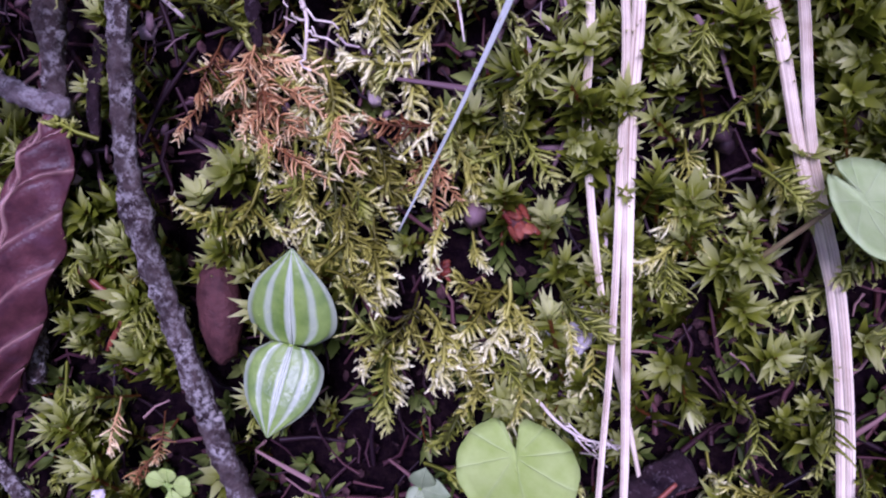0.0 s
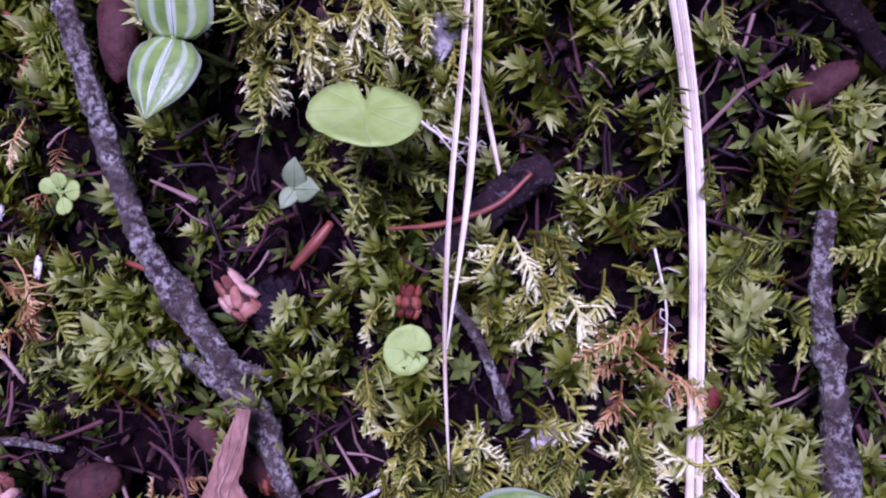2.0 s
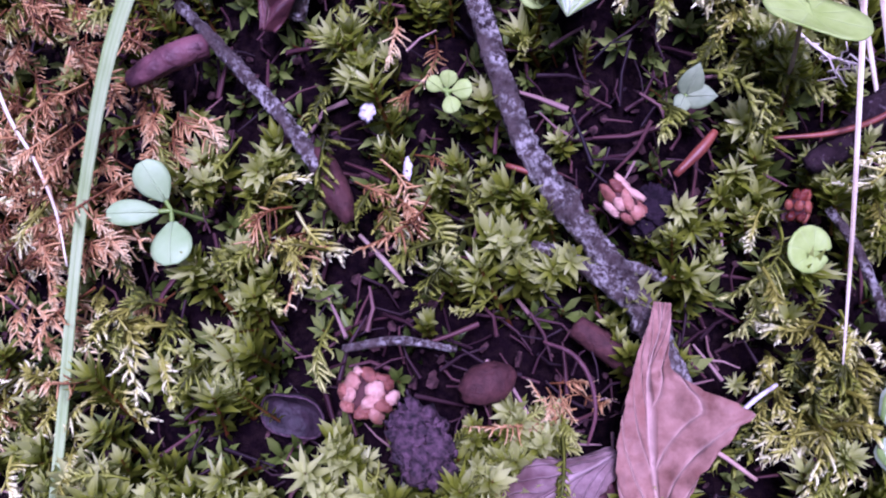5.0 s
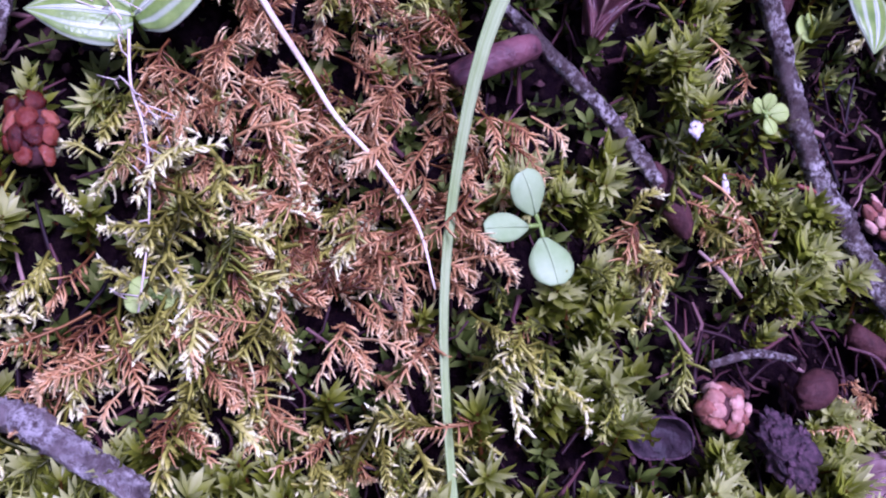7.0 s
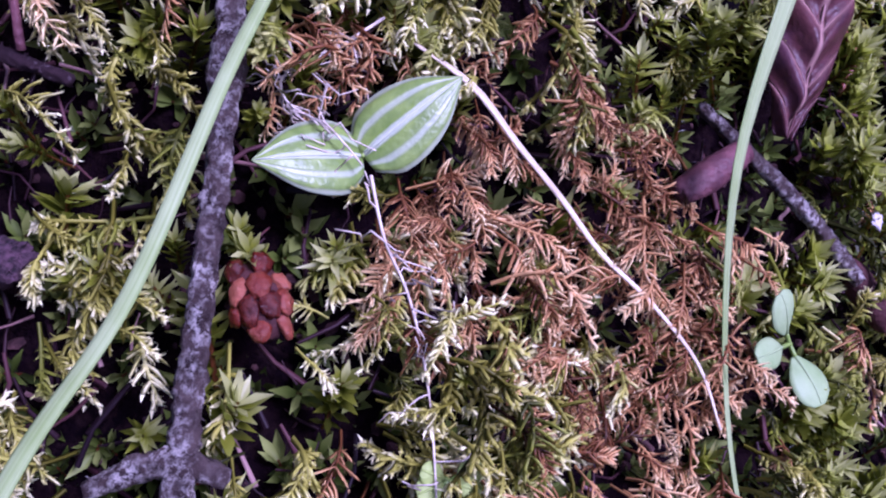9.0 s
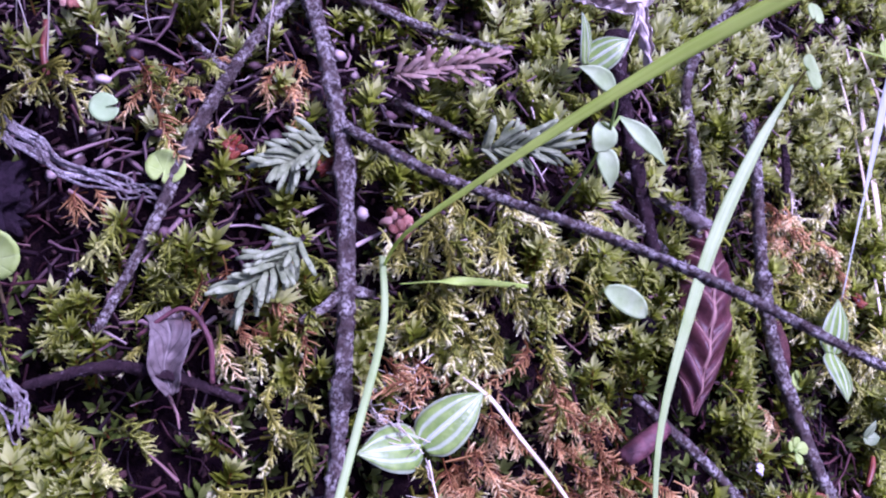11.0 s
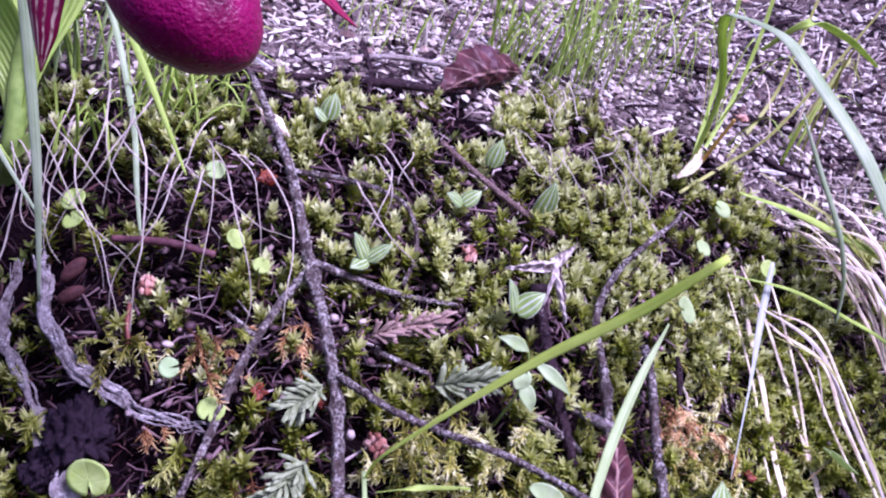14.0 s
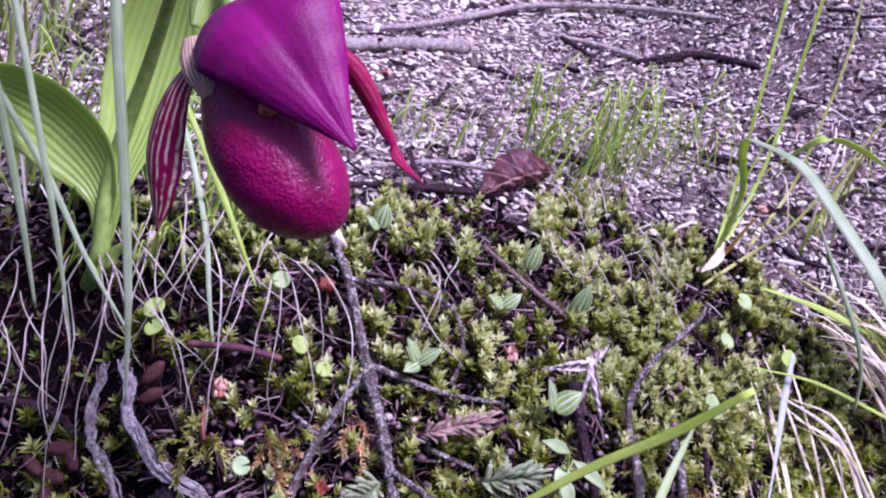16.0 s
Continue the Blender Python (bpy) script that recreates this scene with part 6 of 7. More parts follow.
seed(0.274, -0.082, 0.002, (0.0085, 0.0040, 0.0020), 95, 0, "orange bark chip by a straw", M_BUD, "bark_chip", 0.3, category="chip")
seed(0.218, 0.005, 0.000, (0.0080, 0.0100, 0.0030), 20, 0, "pale grey bark flake beside rootlets", M_CHIP, "bark_flake", 0.45, category="bark", freq=3.0, fine=2)
seed(0.237, -0.090, 0.002, (0.0060, 0.0110, 0.0030), 70, 0, "pale weathered bark flake on moss", M_CHIP, "bark_flake", 0.45, category="bark", freq=3.0, fine=2)


# ---- spruce sprigs ----
def sprig(u, v, lift, turn, length, needles, label, material, nl=0.0105, curve=0.0, seed_=1):
    """A short shoot ringed with flat needles."""
    rg = random.Random(seed_)
    m = slope_pose(u, v, lift, turn, 6)
    th = thing("spruce_sprig", m.translation.copy(), label, "sprig")
    line = [m @ Vector((curve * f * f, length * f, 0)) for f in (0, 0.33, 0.66, 1)]
    under(part("twig", tube_mesh("twig", line, [0.0009, 0.0008, 0.0006], 6, 0.15), M_BARK_D), th)
    for k in range(needles):
        f = 0.08 + 0.92 * k / needles
        side = -1 if k % 2 else 1
        a = side * math.radians(rg.uniform(25, 92)) * (1.0 - 0.45 * f)
        lift_a = rg.uniform(-0.15, 1.1)
        d = Vector((math.sin(a), math.cos(a), lift_a)).normalized()
        p = Vector((curve * f * f, length * f, 0.0003))
        L = nl * rg.uniform(0.8, 1.15)
        q = [m @ p, m @ (p + d * L * 0.55 + Vector((0, 0.0006, 0.0004))), m @ (p + d * L + Vector((-side * 0.0014 * rg.random(), 0.0026 * rg.random(), -0.0010)))]
        under(part("needle", sheet_mesh("needle", q, [0.0011, 0.0017, 0.0019, 0.0017, 0.0009], m.to_3x3() @ Vector((math.cos(a), -math.sin(a), 0.2)), fold=-0.4, nl=6, nw=3, thick=0.0004), material), th)
    return th


sprig(-0.0571, 0.0560, 0.010, -135, 0.026, 44, "bluish-green spruce sprig lying beside a stick", M_NEEDLE_G, 0.0115, 0.004, 1)
sprig(0.0020, 0.0815, 0.010, 90, 0.028, 48, "bluish-green spruce sprig fanned over moss", M_NEEDLE_G, 0.0120, 0.0, 2)
sprig(-0.0460, 0.0890, 0.006, -128, 0.020, 36, "pale green spruce sprig half sunk in moss", M_NEEDLE_G, 0.0115, 0.003, 3)
sprig(-0.0250, 0.1090, 0.007, 84, 0.036, 50, "dry brownish spruce sprig under a twig", M_NEEDLE_X, 0.0085, 0.0, 4)


# ---- grass and straw ----
def blade(points, widths, label, material, name="grass", group="", fold=0.25, side=None, nl=36):
    pts = [p if isinstance(p, Vector) else spot(*p) for p in points]
    ob = part(name, sheet_mesh(name, [p - pts[0] for p in pts], widths, side or UU, fold=-fold, nl=nl, nw=5, thick=0.00025), material)
    ob.location = pts[0]
    return tagged(ob, label, "grass", group)


G_D = "dry straws hanging over the moss"
blade([(0.2294, 0.1312, 0.0050), (0.2307, 0.1030, 0.0040), (0.2316, 0.0688, 0.0040), (0.2290, 0.0393, 0.0041), (0.2266, 0.0059, 0.0085), (0.2227, -0.0346, 0.0142), (0.2199, -0.0675, 0.0133), (0.2177, -0.0984, 0.0048)], [0.0010, 0.0016, 0.0018, 0.0018, 0.0016, 0.0014, 0.0012, 0.0010, 0.0004], "long pale dry straw hanging over the moss", M_STRAW, "straw", G_D)
blade([(0.2315, 0.1519, 0.0035), (0.2321, 0.1185, 0.0042), (0.2344, 0.0794, 0.0035), (0.2314, 0.0477, 0.0042), (0.2294, 0.0091, 0.0081), (0.2290, -0.0304, 0.0195), (0.2262, -0.0690, 0.0292)], [0.0014, 0.0024, 0.0028, 0.0028, 0.0026, 0.0021, 0.0015, 0.0004], "pale dry straw with a broken point", M_STRAW, "straw", G_D)
blade([(0.2209, 0.1413, 0.0030), (0.2217, 0.1140, 0.0045), (0.2250, 0.0777, 0.0037), (0.2226, 0.0482, 0.0030), (0.2234, 0.0152, 0.0023), (0.2273, -0.0110, 0.0025), (0.2309, -0.0363, 0.0020)], [0.0010, 0.0016, 0.0018, 0.0018, 0.0016, 0.0014, 0.0008], "thin dry straw ending behind a bark piece", M_STRAW, "straw", G_D)
blade([(0.2330, 0.1519, 0.0088), (0.2418, 0.1225, 0.0091), (0.2509, 0.0940, 0.0063), (0.2592, 0.0675, 0.0037), (0.2638, 0.0401, 0.0035), (0.2703, 0.0098, 0.0026), (0.2720, -0.0294, 0.0029), (0.2709, -0.0642, 0.0035), (0.2689, -0.0973, 0.0035), (0.2668, -0.1358, 0.0029), (0.2655, -0.1600, 0.0035)], [0.0012, 0.0022, 0.0026, 0.0027, 0.0026, 0.0024, 0.0022, 0.0020, 0.0018, 0.0014], "broad lined dry straw hanging down the bank", M_STRAW, "straw", G_D)
blade([(0.2555, 0.1600, 0.0087), (0.2578, 0.1306, 0.0087), (0.2608, 0.0996, 0.0092), (0.2640, 0.0701, 0.0066), (0.2657, 0.0422, 0.0040), (0.2713, 0.0131, 0.0033), (0.2736, -0.0201, 0.0035), (0.2732, -0.0517, 0.0040), (0.2712, -0.0879, 0.0040), (0.2705, -0.1159, 0.0040), (0.2724, -0.1475, 0.0040), (0.2740, -0.1620, 0.0040)], [0.0010, 0.0018, 0.0022, 0.0022, 0.0022, 0.0020, 0.0018, 0.0016, 0.0016, 0.0012], "broad lined dry straw hanging down the bank", M_STRAW, "straw", G_D)
blade([(0.2795, 0.100, 0.012), (0.2785, 0.080, 0.014), (0.2780, 0.057, 0.012)], [0.0010, 0.0011, 0.0005], "short thin dry straw end", M_STRAW_T, "straw", G_D)
blade([(-0.0143, 0.0130, 0.0010), (-0.0042, 0.0008, 0.0060), (0.0023, -0.0125, 0.0085), (0.0090, -0.0246, 0.0100), (0.0154, -0.0363, 0.0100), (0.0238, -0.0470, 0.0105), (0.0316, -0.0606, 0.0105), (0.0348, -0.0743, 0.0080)], [0.0007, 0.0016, 0.0014, 0.0012, 0.0010, 0.0009, 0.0007, 0.0004], "bent pale dry grass strand across brown moss", M_STRAW, "straw")
blade([(0.1280, 0.0976, 0.0424), (0.1065, 0.0723, 0.0335), (0.0849, 0.0435, 0.0263), (0.0656, 0.0132, 0.0219), (0.0489, -0.0188, 0.0168), (0.0404, -0.0494, 0.0119), (0.0362, -0.0798, 0.0064), (0.0358, -0.1118, 0.0010), (0.0371, -0.1394, -0.0040)], [0.0010, 0.0048, 0.0056, 0.0048, 0.0036, 0.0029, 0.0026, 0.0025, 0.0023], "green grass blade arching down over moss and a dead leaf", M_GRASS_B, side=[(-0.92, 0.27, 0.24), (-0.95, 0.10, 0.26), (-0.86, -0.25, 0.40), (-0.70, -0.55, 0.48), (-0.575, -0.635, 0.518), (-0.575, -0.635, 0.518)], fold=0.2)
blade([(-0.0331, 0.0483, 0.0077), (-0.0394, 0.0238, 0.0197), (-0.0543, -0.0049, 0.0362), (-0.0701, -0.0357, 0.0487), (-0.0823, -0.0538, 0.0650), (-0.0930, -0.0730, 0.0790)], [0.0021, 0.0023, 0.0023, 0.0022, 0.0021, 0.0018], "bluish-green grass blade bent at its joint, hanging free", M_GRASS_B, fold=0.2)
blade([(-0.0335, 0.0440, 0.0040), (-0.0325, 0.0476, 0.0264), (-0.0198, 0.0519, 0.0494), (-0.0032, 0.0568, 0.0752), (0.0158, 0.0612, 0.1036), (0.0352, 0.0630, 0.1352), (0.0518, 0.0671, 0.1672)], [0.0010, 0.0013, 0.0019, 0.0029, 0.0039, 0.0042, 0.0028], "bright green grass blade rising from a bent joint", M_BLADE, fold=0.15, side=Vector((0.2, -0.5, 0.8)).cross(spot(0.0518, 0.0671, 0.1672) - spot(-0.0335, 0.0440, 0.0040)))
blade([(-0.030, 0.038, 0.011), (-0.012, 0.037, 0.012), (0.014, 0.034, 0.010)], [0.0020, 0.0030, 0.0012], "short broad green grass blade lying across moss", M_GRASS, fold=0.1)
blade([(0.2439, 0.1463, 0.0262), (0.2300, 0.1146, 0.0182), (0.2169, 0.0831, 0.0118), (0.2011, 0.0555, 0.0091), (0.1837, 0.0278, 0.0070)], [0.0030, 0.0056, 0.0052, 0.0034, 0.0016, 0.0010, 0.0007, 0.0004], "pale grey grass blade end hanging point down", M_GRASS_P, fold=0.15)
G_R = "dry grass bunch beside the moss shoulder"
rg = random.Random(5)
BUNCH = (((0.2413, 0.1171, 0.012), (0.2686, 0.0934, 0.020), (0.2865, 0.0625, 0.018), (0.3164, 0.0180, 0.012), (0.335, -0.01, 0.004)),
         ((0.2633, 0.1799, 0.020), (0.2817, 0.1613, 0.032), (0.3002, 0.1393, 0.034), (0.3318, 0.1032, 0.026), (0.365, 0.065, 0.008)),
         ((0.2817, 0.1613, 0.020), (0.3002, 0.1500, 0.034), (0.3138, 0.1320, 0.038), (0.3400, 0.1060, 0.030), (0.375, 0.080, 0.010)),
         ((0.2950, 0.1900, 0.024), (0.3200, 0.1650, 0.046), (0.3500, 0.1380, 0.046), (0.3850, 0.1050, 0.026)))
for k in range(34):
    du, dv, dl, sp = rg.gauss(0.006, 0.012), rg.gauss(0.004, 0.010), rg.uniform(-0.012, 0.018), rg.uniform(0.75, 1.25)
    base = BUNCH[(0, 1, 1, 2, 2, 3, 3)[k % 7]]
    a = [(base[0][0] + du + (p[0] - base[0][0]) * sp + rg.gauss(0, 0.002), base[0][1] + dv + (p[1] - base[0][1]) * sp + rg.gauss(0, 0.002), max(0.002, p[2] + dl * math.sin(0.6 + 0.5 * i))) for i, p in enumerate(base)]
    w = rg.choice((0.0012, 0.0018, 0.0024, 0.0034))
    blade(a, [w * 0.3, w, w, w * 0.8, w * 0.3], "long dry straw drooping from a grass tuft", rg.choice((M_STRAW, M_STRAW, M_STRAW_T, M_STRAW, M_GRASS_Y)), "straw", G_R)
blade([(0.2282, 0.1906, 0.0300), (0.2620, 0.1769, 0.0358), (0.2969, 0.1625, 0.0363), (0.3373, 0.1442, 0.0359), (0.380, 0.120, 0.020)], [0.0020, 0.0046, 0.0052, 0.0048, 0.0040], "green grass blade lying over dry straws", M_GRASS)
blade([(0.2075, 0.1396, 0.0200), (0.2479, 0.1271, 0.0306), (0.2968, 0.1107, 0.0300), (0.3300, 0.0963, 0.0300), (0.370, 0.080, 0.016)], [0.0012, 0.0022, 0.0024, 0.0024, 0.0020], "thin green grass blade across moss and dry straws", M_GRASS)
blade([(0.1963, 0.1817, 0.1152), (0.2210, 0.1630, 0.0959), (0.2466, 0.1394, 0.0775), (0.2698, 0.1222, 0.0547), (0.2903, 0.1085, 0.0250)], [0.0010, 0.0034, 0.0036, 0.0030, 0.0020], "pale bluish blade standing out of the dry bunch", M_GRASS_H)
blade([(0.1430, 0.2200, 0.1340), (0.1450, 0.2148, 0.1391), (0.1499, 0.1897, 0.1529), (0.1556, 0.1582, 0.1567), (0.1664, 0.1245, 0.1582), (0.1755, 0.0944, 0.1552)], [0.0040, 0.0080, 0.0092, 0.0096, 0.0090, 0.0070], "wide bluish-green grass leaf bent sharply downwards", M_GRASS_H, fold=0.25)
blade([(0.228, 0.232, 0.0), (0.214, 0.245, 0.060), (0.168, 0.234, 0.110), (0.143, 0.220, 0.134)], [0.0040, 0.0044, 0.0050, 0.0060], "green grass leaf base rising to a bend", M_GRASS, fold=0.3)
blade([(0.195, 0.230, 0.110), (0.215, 0.235, 0.130), (0.260, 0.240, 0.120), (0.32, 0.25, 0.09)], [0.0030, 0.0052, 0.0050, 0.0020], "green grass blade reaching sideways", M_GRASS)
G_T = "tall stalks at the litter edge"
W = Vector
blade([spot(0.2287, 0.2296, -0.004), W((0.1479, 0.2917, 0.3053)), W((0.1442, 0.2867, 0.3732)), W((0.1436, 0.2914, 0.4381)), W((0.1405, 0.2912, 0.4911))], [0.0030, 0.0032, 0.0032, 0.0030, 0.0016], "tall grass stalk yellowed at its foot", M_GRASS, "grass_stalk", G_T)
blade([spot(0.2440, 0.2420, -0.004), W((0.1700, 0.3150, 0.2950)), W((0.1796, 0.3276, 0.3408)), W((0.1798, 0.3270, 0.3927)), W((0.1794, 0.3250, 0.4413)), W((0.1784, 0.3262, 0.4976))], [0.0026, 0.0034, 0.0036, 0.0036, 0.0034, 0.0018], "tall thin green grass stalk", M_GRASS, "grass_stalk", G_T)
blade([spot(0.2700, 0.2440, -0.004), W((0.2080, 0.3420, 0.2950)), W((0.2163, 0.3479, 0.3378)), W((0.2220, 0.3532, 0.4044)), W((0.2167, 0.3515, 0.4535))], [0.0024, 0.0030, 0.0030, 0.0028, 0.0014], "tall olive grass stalk with a thin tip", M_GRASS_Y, "grass_stalk", G_T)
blade([spot(0.2116, 0.2098, -0.004), W((0.1680, 0.2740, 0.2620)), W((0.1938, 0.2836, 0.2854)), W((0.2268, 0.3032, 0.3339)), W((0.2605, 0.3175, 0.3960))], [0.0020, 0.0026, 0.0028, 0.0028, 0.0012], "thin olive grass stalk leaning over the litter", M_GRASS_Y, "grass_stalk", G_T)
blade([(0.2305, 0.2285, 0.001), (0.2318, 0.2320, 0.020), (0.2335, 0.2370, 0.045)], [0.0036, 0.0040, 0.0030], "yellow withered sheath at a grass foot", M_WITHER, "withered_grass")


def tuft(u, v, n, tall, reach, label, material, w=0.0011, seed_=1, lean=0.3, name="grass_tuft", spread=0.012, droop=0.35, strands=False):
    """A grass tuft: thin blades from one foot, each a part."""
    rg = random.Random(seed_)
    th = thing(name, spot(u, v, -0.004), label, "grass")
    for _ in range(n):
        a = rg.uniform(0, 6.283)
        f0 = spot(u + rg.gauss(0, spread), v + rg.gauss(0, spread), -0.006)
        d = Vector((math.cos(a), math.sin(a), 0)) * reach * rg.uniform(0.3, 1.0) + Vector((lean * reach, -lean * reach * 0.5, 0))
        h = tall * rg.uniform(0.5, 1.1)
        pts = [f0, f0 + d * 0.25 + Vector((0, 0, h * 0.5)), f0 + d * 0.62 + Vector((0, 0, h * 0.9)), f0 + d + Vector((0, 0, h * (1.0 - droop * rg.uniform(0.2, 1.4))))]
        s = Vector((-math.sin(a), math.cos(a), 0.1))
        ww = w * rg.uniform(0.6, 1.3)
        under(part("blade", sheet_mesh("blade", pts, [ww, ww, ww * 0.8, ww * 0.15], s, fold=-0.25, nl=10, nw=3, thick=0.0002), material if not isinstance(material, tuple) else rg.choice(material)), th)
    return th


tuft(0.121, 0.315, 38, 0.085, 0.060, "fresh green grass tuft beside a crumpled brown leaf", M_GRASS, 0.0016, 1, spread=0.016, droop=0.6)
tuft(0.170, 0.305, 34, 0.080, 0.040, "fresh green grass tuft on the moss edge", (M_GRASS, M_GRASS, M_GRASS, M_STRAW_T), 0.0016, 2, spread=0.018, droop=0.6)
tuft(0.225, 0.330, 20, 0.085, 0.045, "sparse green grass tuft in litter", M_GRASS, 0.0016, 3, spread=0.02, droop=0.6)
tuft(0.020, 0.325, 16, 0.035, 0.026, "thin grass tuft behind sticks", (M_GRASS, M_STRAW_T), 0.0009, 4)
tuft(0.135, 0.420, 8, 0.040, 0.03, "sparse thin grass in dry litter", (M_GRASS, M_STRAW_T), 0.0009, 5)
tuft(0.262, 0.262, 9, 0.080, 0.06, "sparse olive grass at the litter edge", (M_GRASS, M_GRASS_Y, M_GRASS), 0.0016, 6)
tuft(0.320, 0.240, 12, 0.090, 0.07, "olive grass tuft with drooping dry blades", (M_GRASS, M_GRASS_Y, M_STRAW), 0.0020, 7)
tuft(0.380, 0.190, 16, 0.080, 0.08, "dense mixed tuft of green and dry grass", (M_GRASS, M_STRAW, M_GRASS_B), 0.0026, 8)
tuft(-0.215, 0.300, 34, 0.090, 0.05, "dense grass tuft behind the orchid", (M_GRASS, M_GRASS, M_GRASS, M_GRASS_B, M_STRAW_T), 0.0024, 9)
tuft(-0.160, 0.300, 30, 0.070, 0.045, "green grass tuft behind the orchid", (M_GRASS, M_GRASS, M_GRASS_B), 0.0024, 10)
tuft(-0.110, 0.290, 24, 0.055, 0.04, "green grass tuft beside the orchid", M_GRASS, 0.0022, 11)
tuft(-0.250, 0.380, 30, 0.120, 0.06, "tall mixed grass behind the orchid", (M_GRASS, M_GRASS_B, M_STRAW_T, M_GRASS_Y), 0.0022, 12)
tuft(-0.155, 0.236, 13, 0.045, 0.035, "short fresh grass between pale strands", M_GRASS, 0.0018, 19)
tuft(-0.195, 0.245, 10, 0.055, 0.035, "short fresh grass beside the orchid stem", M_GRASS, 0.0020, 20)
tuft(-0.095, 0.250, 22, 0.040, 0.035, "short fresh grass beside a stick", M_GRASS, 0.0017, 29)
tuft(-0.230, 0.460, 26, 0.110, 0.07, "tall mixed grass far behind the orchid", (M_GRASS, M_GRASS_B, M_STRAW_T, M_GRASS_Y), 0.0024, 14)
tuft(-0.175, 0.430, 22, 0.080, 0.06, "pale grass tuft far behind the orchid", (M_GRASS, M_STRAW_T, M_GRASS_Y), 0.0022, 15)
tuft(-0.280, 0.520, 24, 0.120, 0.08, "tall pale grass on the litter", (M_GRASS, M_STRAW, M_GRASS_B), 0.0026, 16)
tuft(0.010, 0.350, 14, 0.045, 0.04, "thin pale grass beside a rotten stick", (M_GRASS, M_STRAW_T), 0.0013, 17)
tuft(0.060, 0.335, 14, 0.040, 0.03, "thin pale grass behind a crumpled leaf", (M_GRASS, M_STRAW_T), 0.0013, 18)
tuft(-0.120, 0.260, 20, 0.040, 0.03, "short green grass tuft over pale strands", M_GRASS, 0.0016, 13)


def strands(u, v, n, span, drop, label, seed_, w=0.00066, lift=0.03):
    """Pale dead grass that spills down the slope from a tuft in loose wandering loops."""
    rg = random.Random(seed_)
    th = thing("dry_grass_tuft", spot(u, v, 0.0), label, "grass")
    for _ in range(n):
        a, b = u + rg.gauss(0, span), v + rg.gauss(0, 0.014)
        steps = 11
        L = drop * rg.uniform(0.6, 1.25) / steps
        way, turn = rg.gauss(0, 0.28), rg.gauss(0, 0.06)
        top = lift * rg.uniform(0.15, 1.1)
        pts = [spot(a, b, 0.002)]
        for k in range(1, steps + 1):
            f = k / steps
            turn = 0.75 * turn + rg.gauss(0, 0.05 + 0.16 * f * f)
            way = 0.88 * way + turn
            a, b = a + math.sin(way) * L, b - math.cos(way) * L
            pts.append(spot(a, b, 0.003 + top * 3.2 * f * (1 - f) * (1.3 - 0.6 * f) + rg.gauss(0, 0.0006)))
        ww = w * rg.uniform(0.8, 1.5)
        under(part("strand", sheet_mesh("strand", pts, [ww, ww, ww * 0.8, ww * 0.4], UU, fold=-0.3, nl=26, nw=3, thick=0.0003), M_STRAW_T), th)
    return th


strands(-0.150, 0.250, 12, 0.022, 0.100, "pale dead grass strands spilling down below the orchid", 21)
strands(-0.185, 0.250, 9, 0.018, 0.105, "pale dead grass strands beside the orchid stem", 22)
strands(-0.095, 0.232, 9, 0.012, 0.085, "pale wiry dead strands over dark moss", 23, 0.0007)
strands(-0.220, 0.235, 8, 0.018, 0.095, "pale dead grass strands at the bank's side", 24)
strands(0.100, 0.222, 6, 0.016, 0.060, "wiry pale strands over a brown twig", 25, 0.0007)
strands(0.160, 0.232, 9, 0.014, 0.050, "pale wiry grass strands at the moss edge", 26, 0.0007)
strands(0.0, 0.215, 5, 0.02, 0.05, "few pale strands over mossy twigs", 27, 0.0008, 0.015)
strands(0.13, 0.30, 6, 0.02, 0.05, "curly pale strand beside a brown leaf", 28, 0.0008, 0.03)
# long blades that hang in front of the orchid's foot
G_H = "long blades hanging by the orchid"
V3 = lambda x, y, z: Vector((x, y, z))
blade([V3(-0.2290, 0.0870, 0.470), V3(-0.2226, 0.0791, 0.4242), V3(-0.2150, 0.0693, 0.3690), V3(-0.2069, 0.0592, 0.3132), V3(-0.1996, 0.0480, 0.2597), V3(-0.1948, 0.0358, 0.2094)], [0.0046, 0.0052, 0.0050, 0.0042, 0.0010], "long bluish-green blade hanging straight down", M_GRASS_H, "grass", G_H)
blade([V3(-0.2760, 0.0560, 0.440), V3(-0.2700, 0.0600, 0.370), V3(-0.2620, 0.0650, 0.300), V3(-0.2560, 0.0680, 0.235)], [0.0040, 0.0044, 0.0040, 0.0012], "long bluish-green blade hanging straight down", M_GRASS_H, "grass", G_H)
blade([V3(-0.300, 0.100, 0.470), V3(-0.280, 0.095, 0.400), V3(-0.2620, 0.0850, 0.330), V3(-0.2480, 0.0750, 0.275), V3(-0.2400, 0.0720, 0.215)], [0.0030, 0.0034, 0.0034, 0.0030, 0.0010], "bluish-green blade hanging by the orchid stem", M_GRASS_H, "grass", G_H)
blade([V3(-0.330, 0.110, 0.430), V3(-0.295, 0.100, 0.350), V3(-0.2600, 0.0900, 0.300), V3(-0.2320, 0.0760, 0.262), V3(-0.2050, 0.0640, 0.232)], [0.0030, 0.0036, 0.0010], "slanting bluish blade by the orchid stem", M_GRASS_H, "grass", G_H)
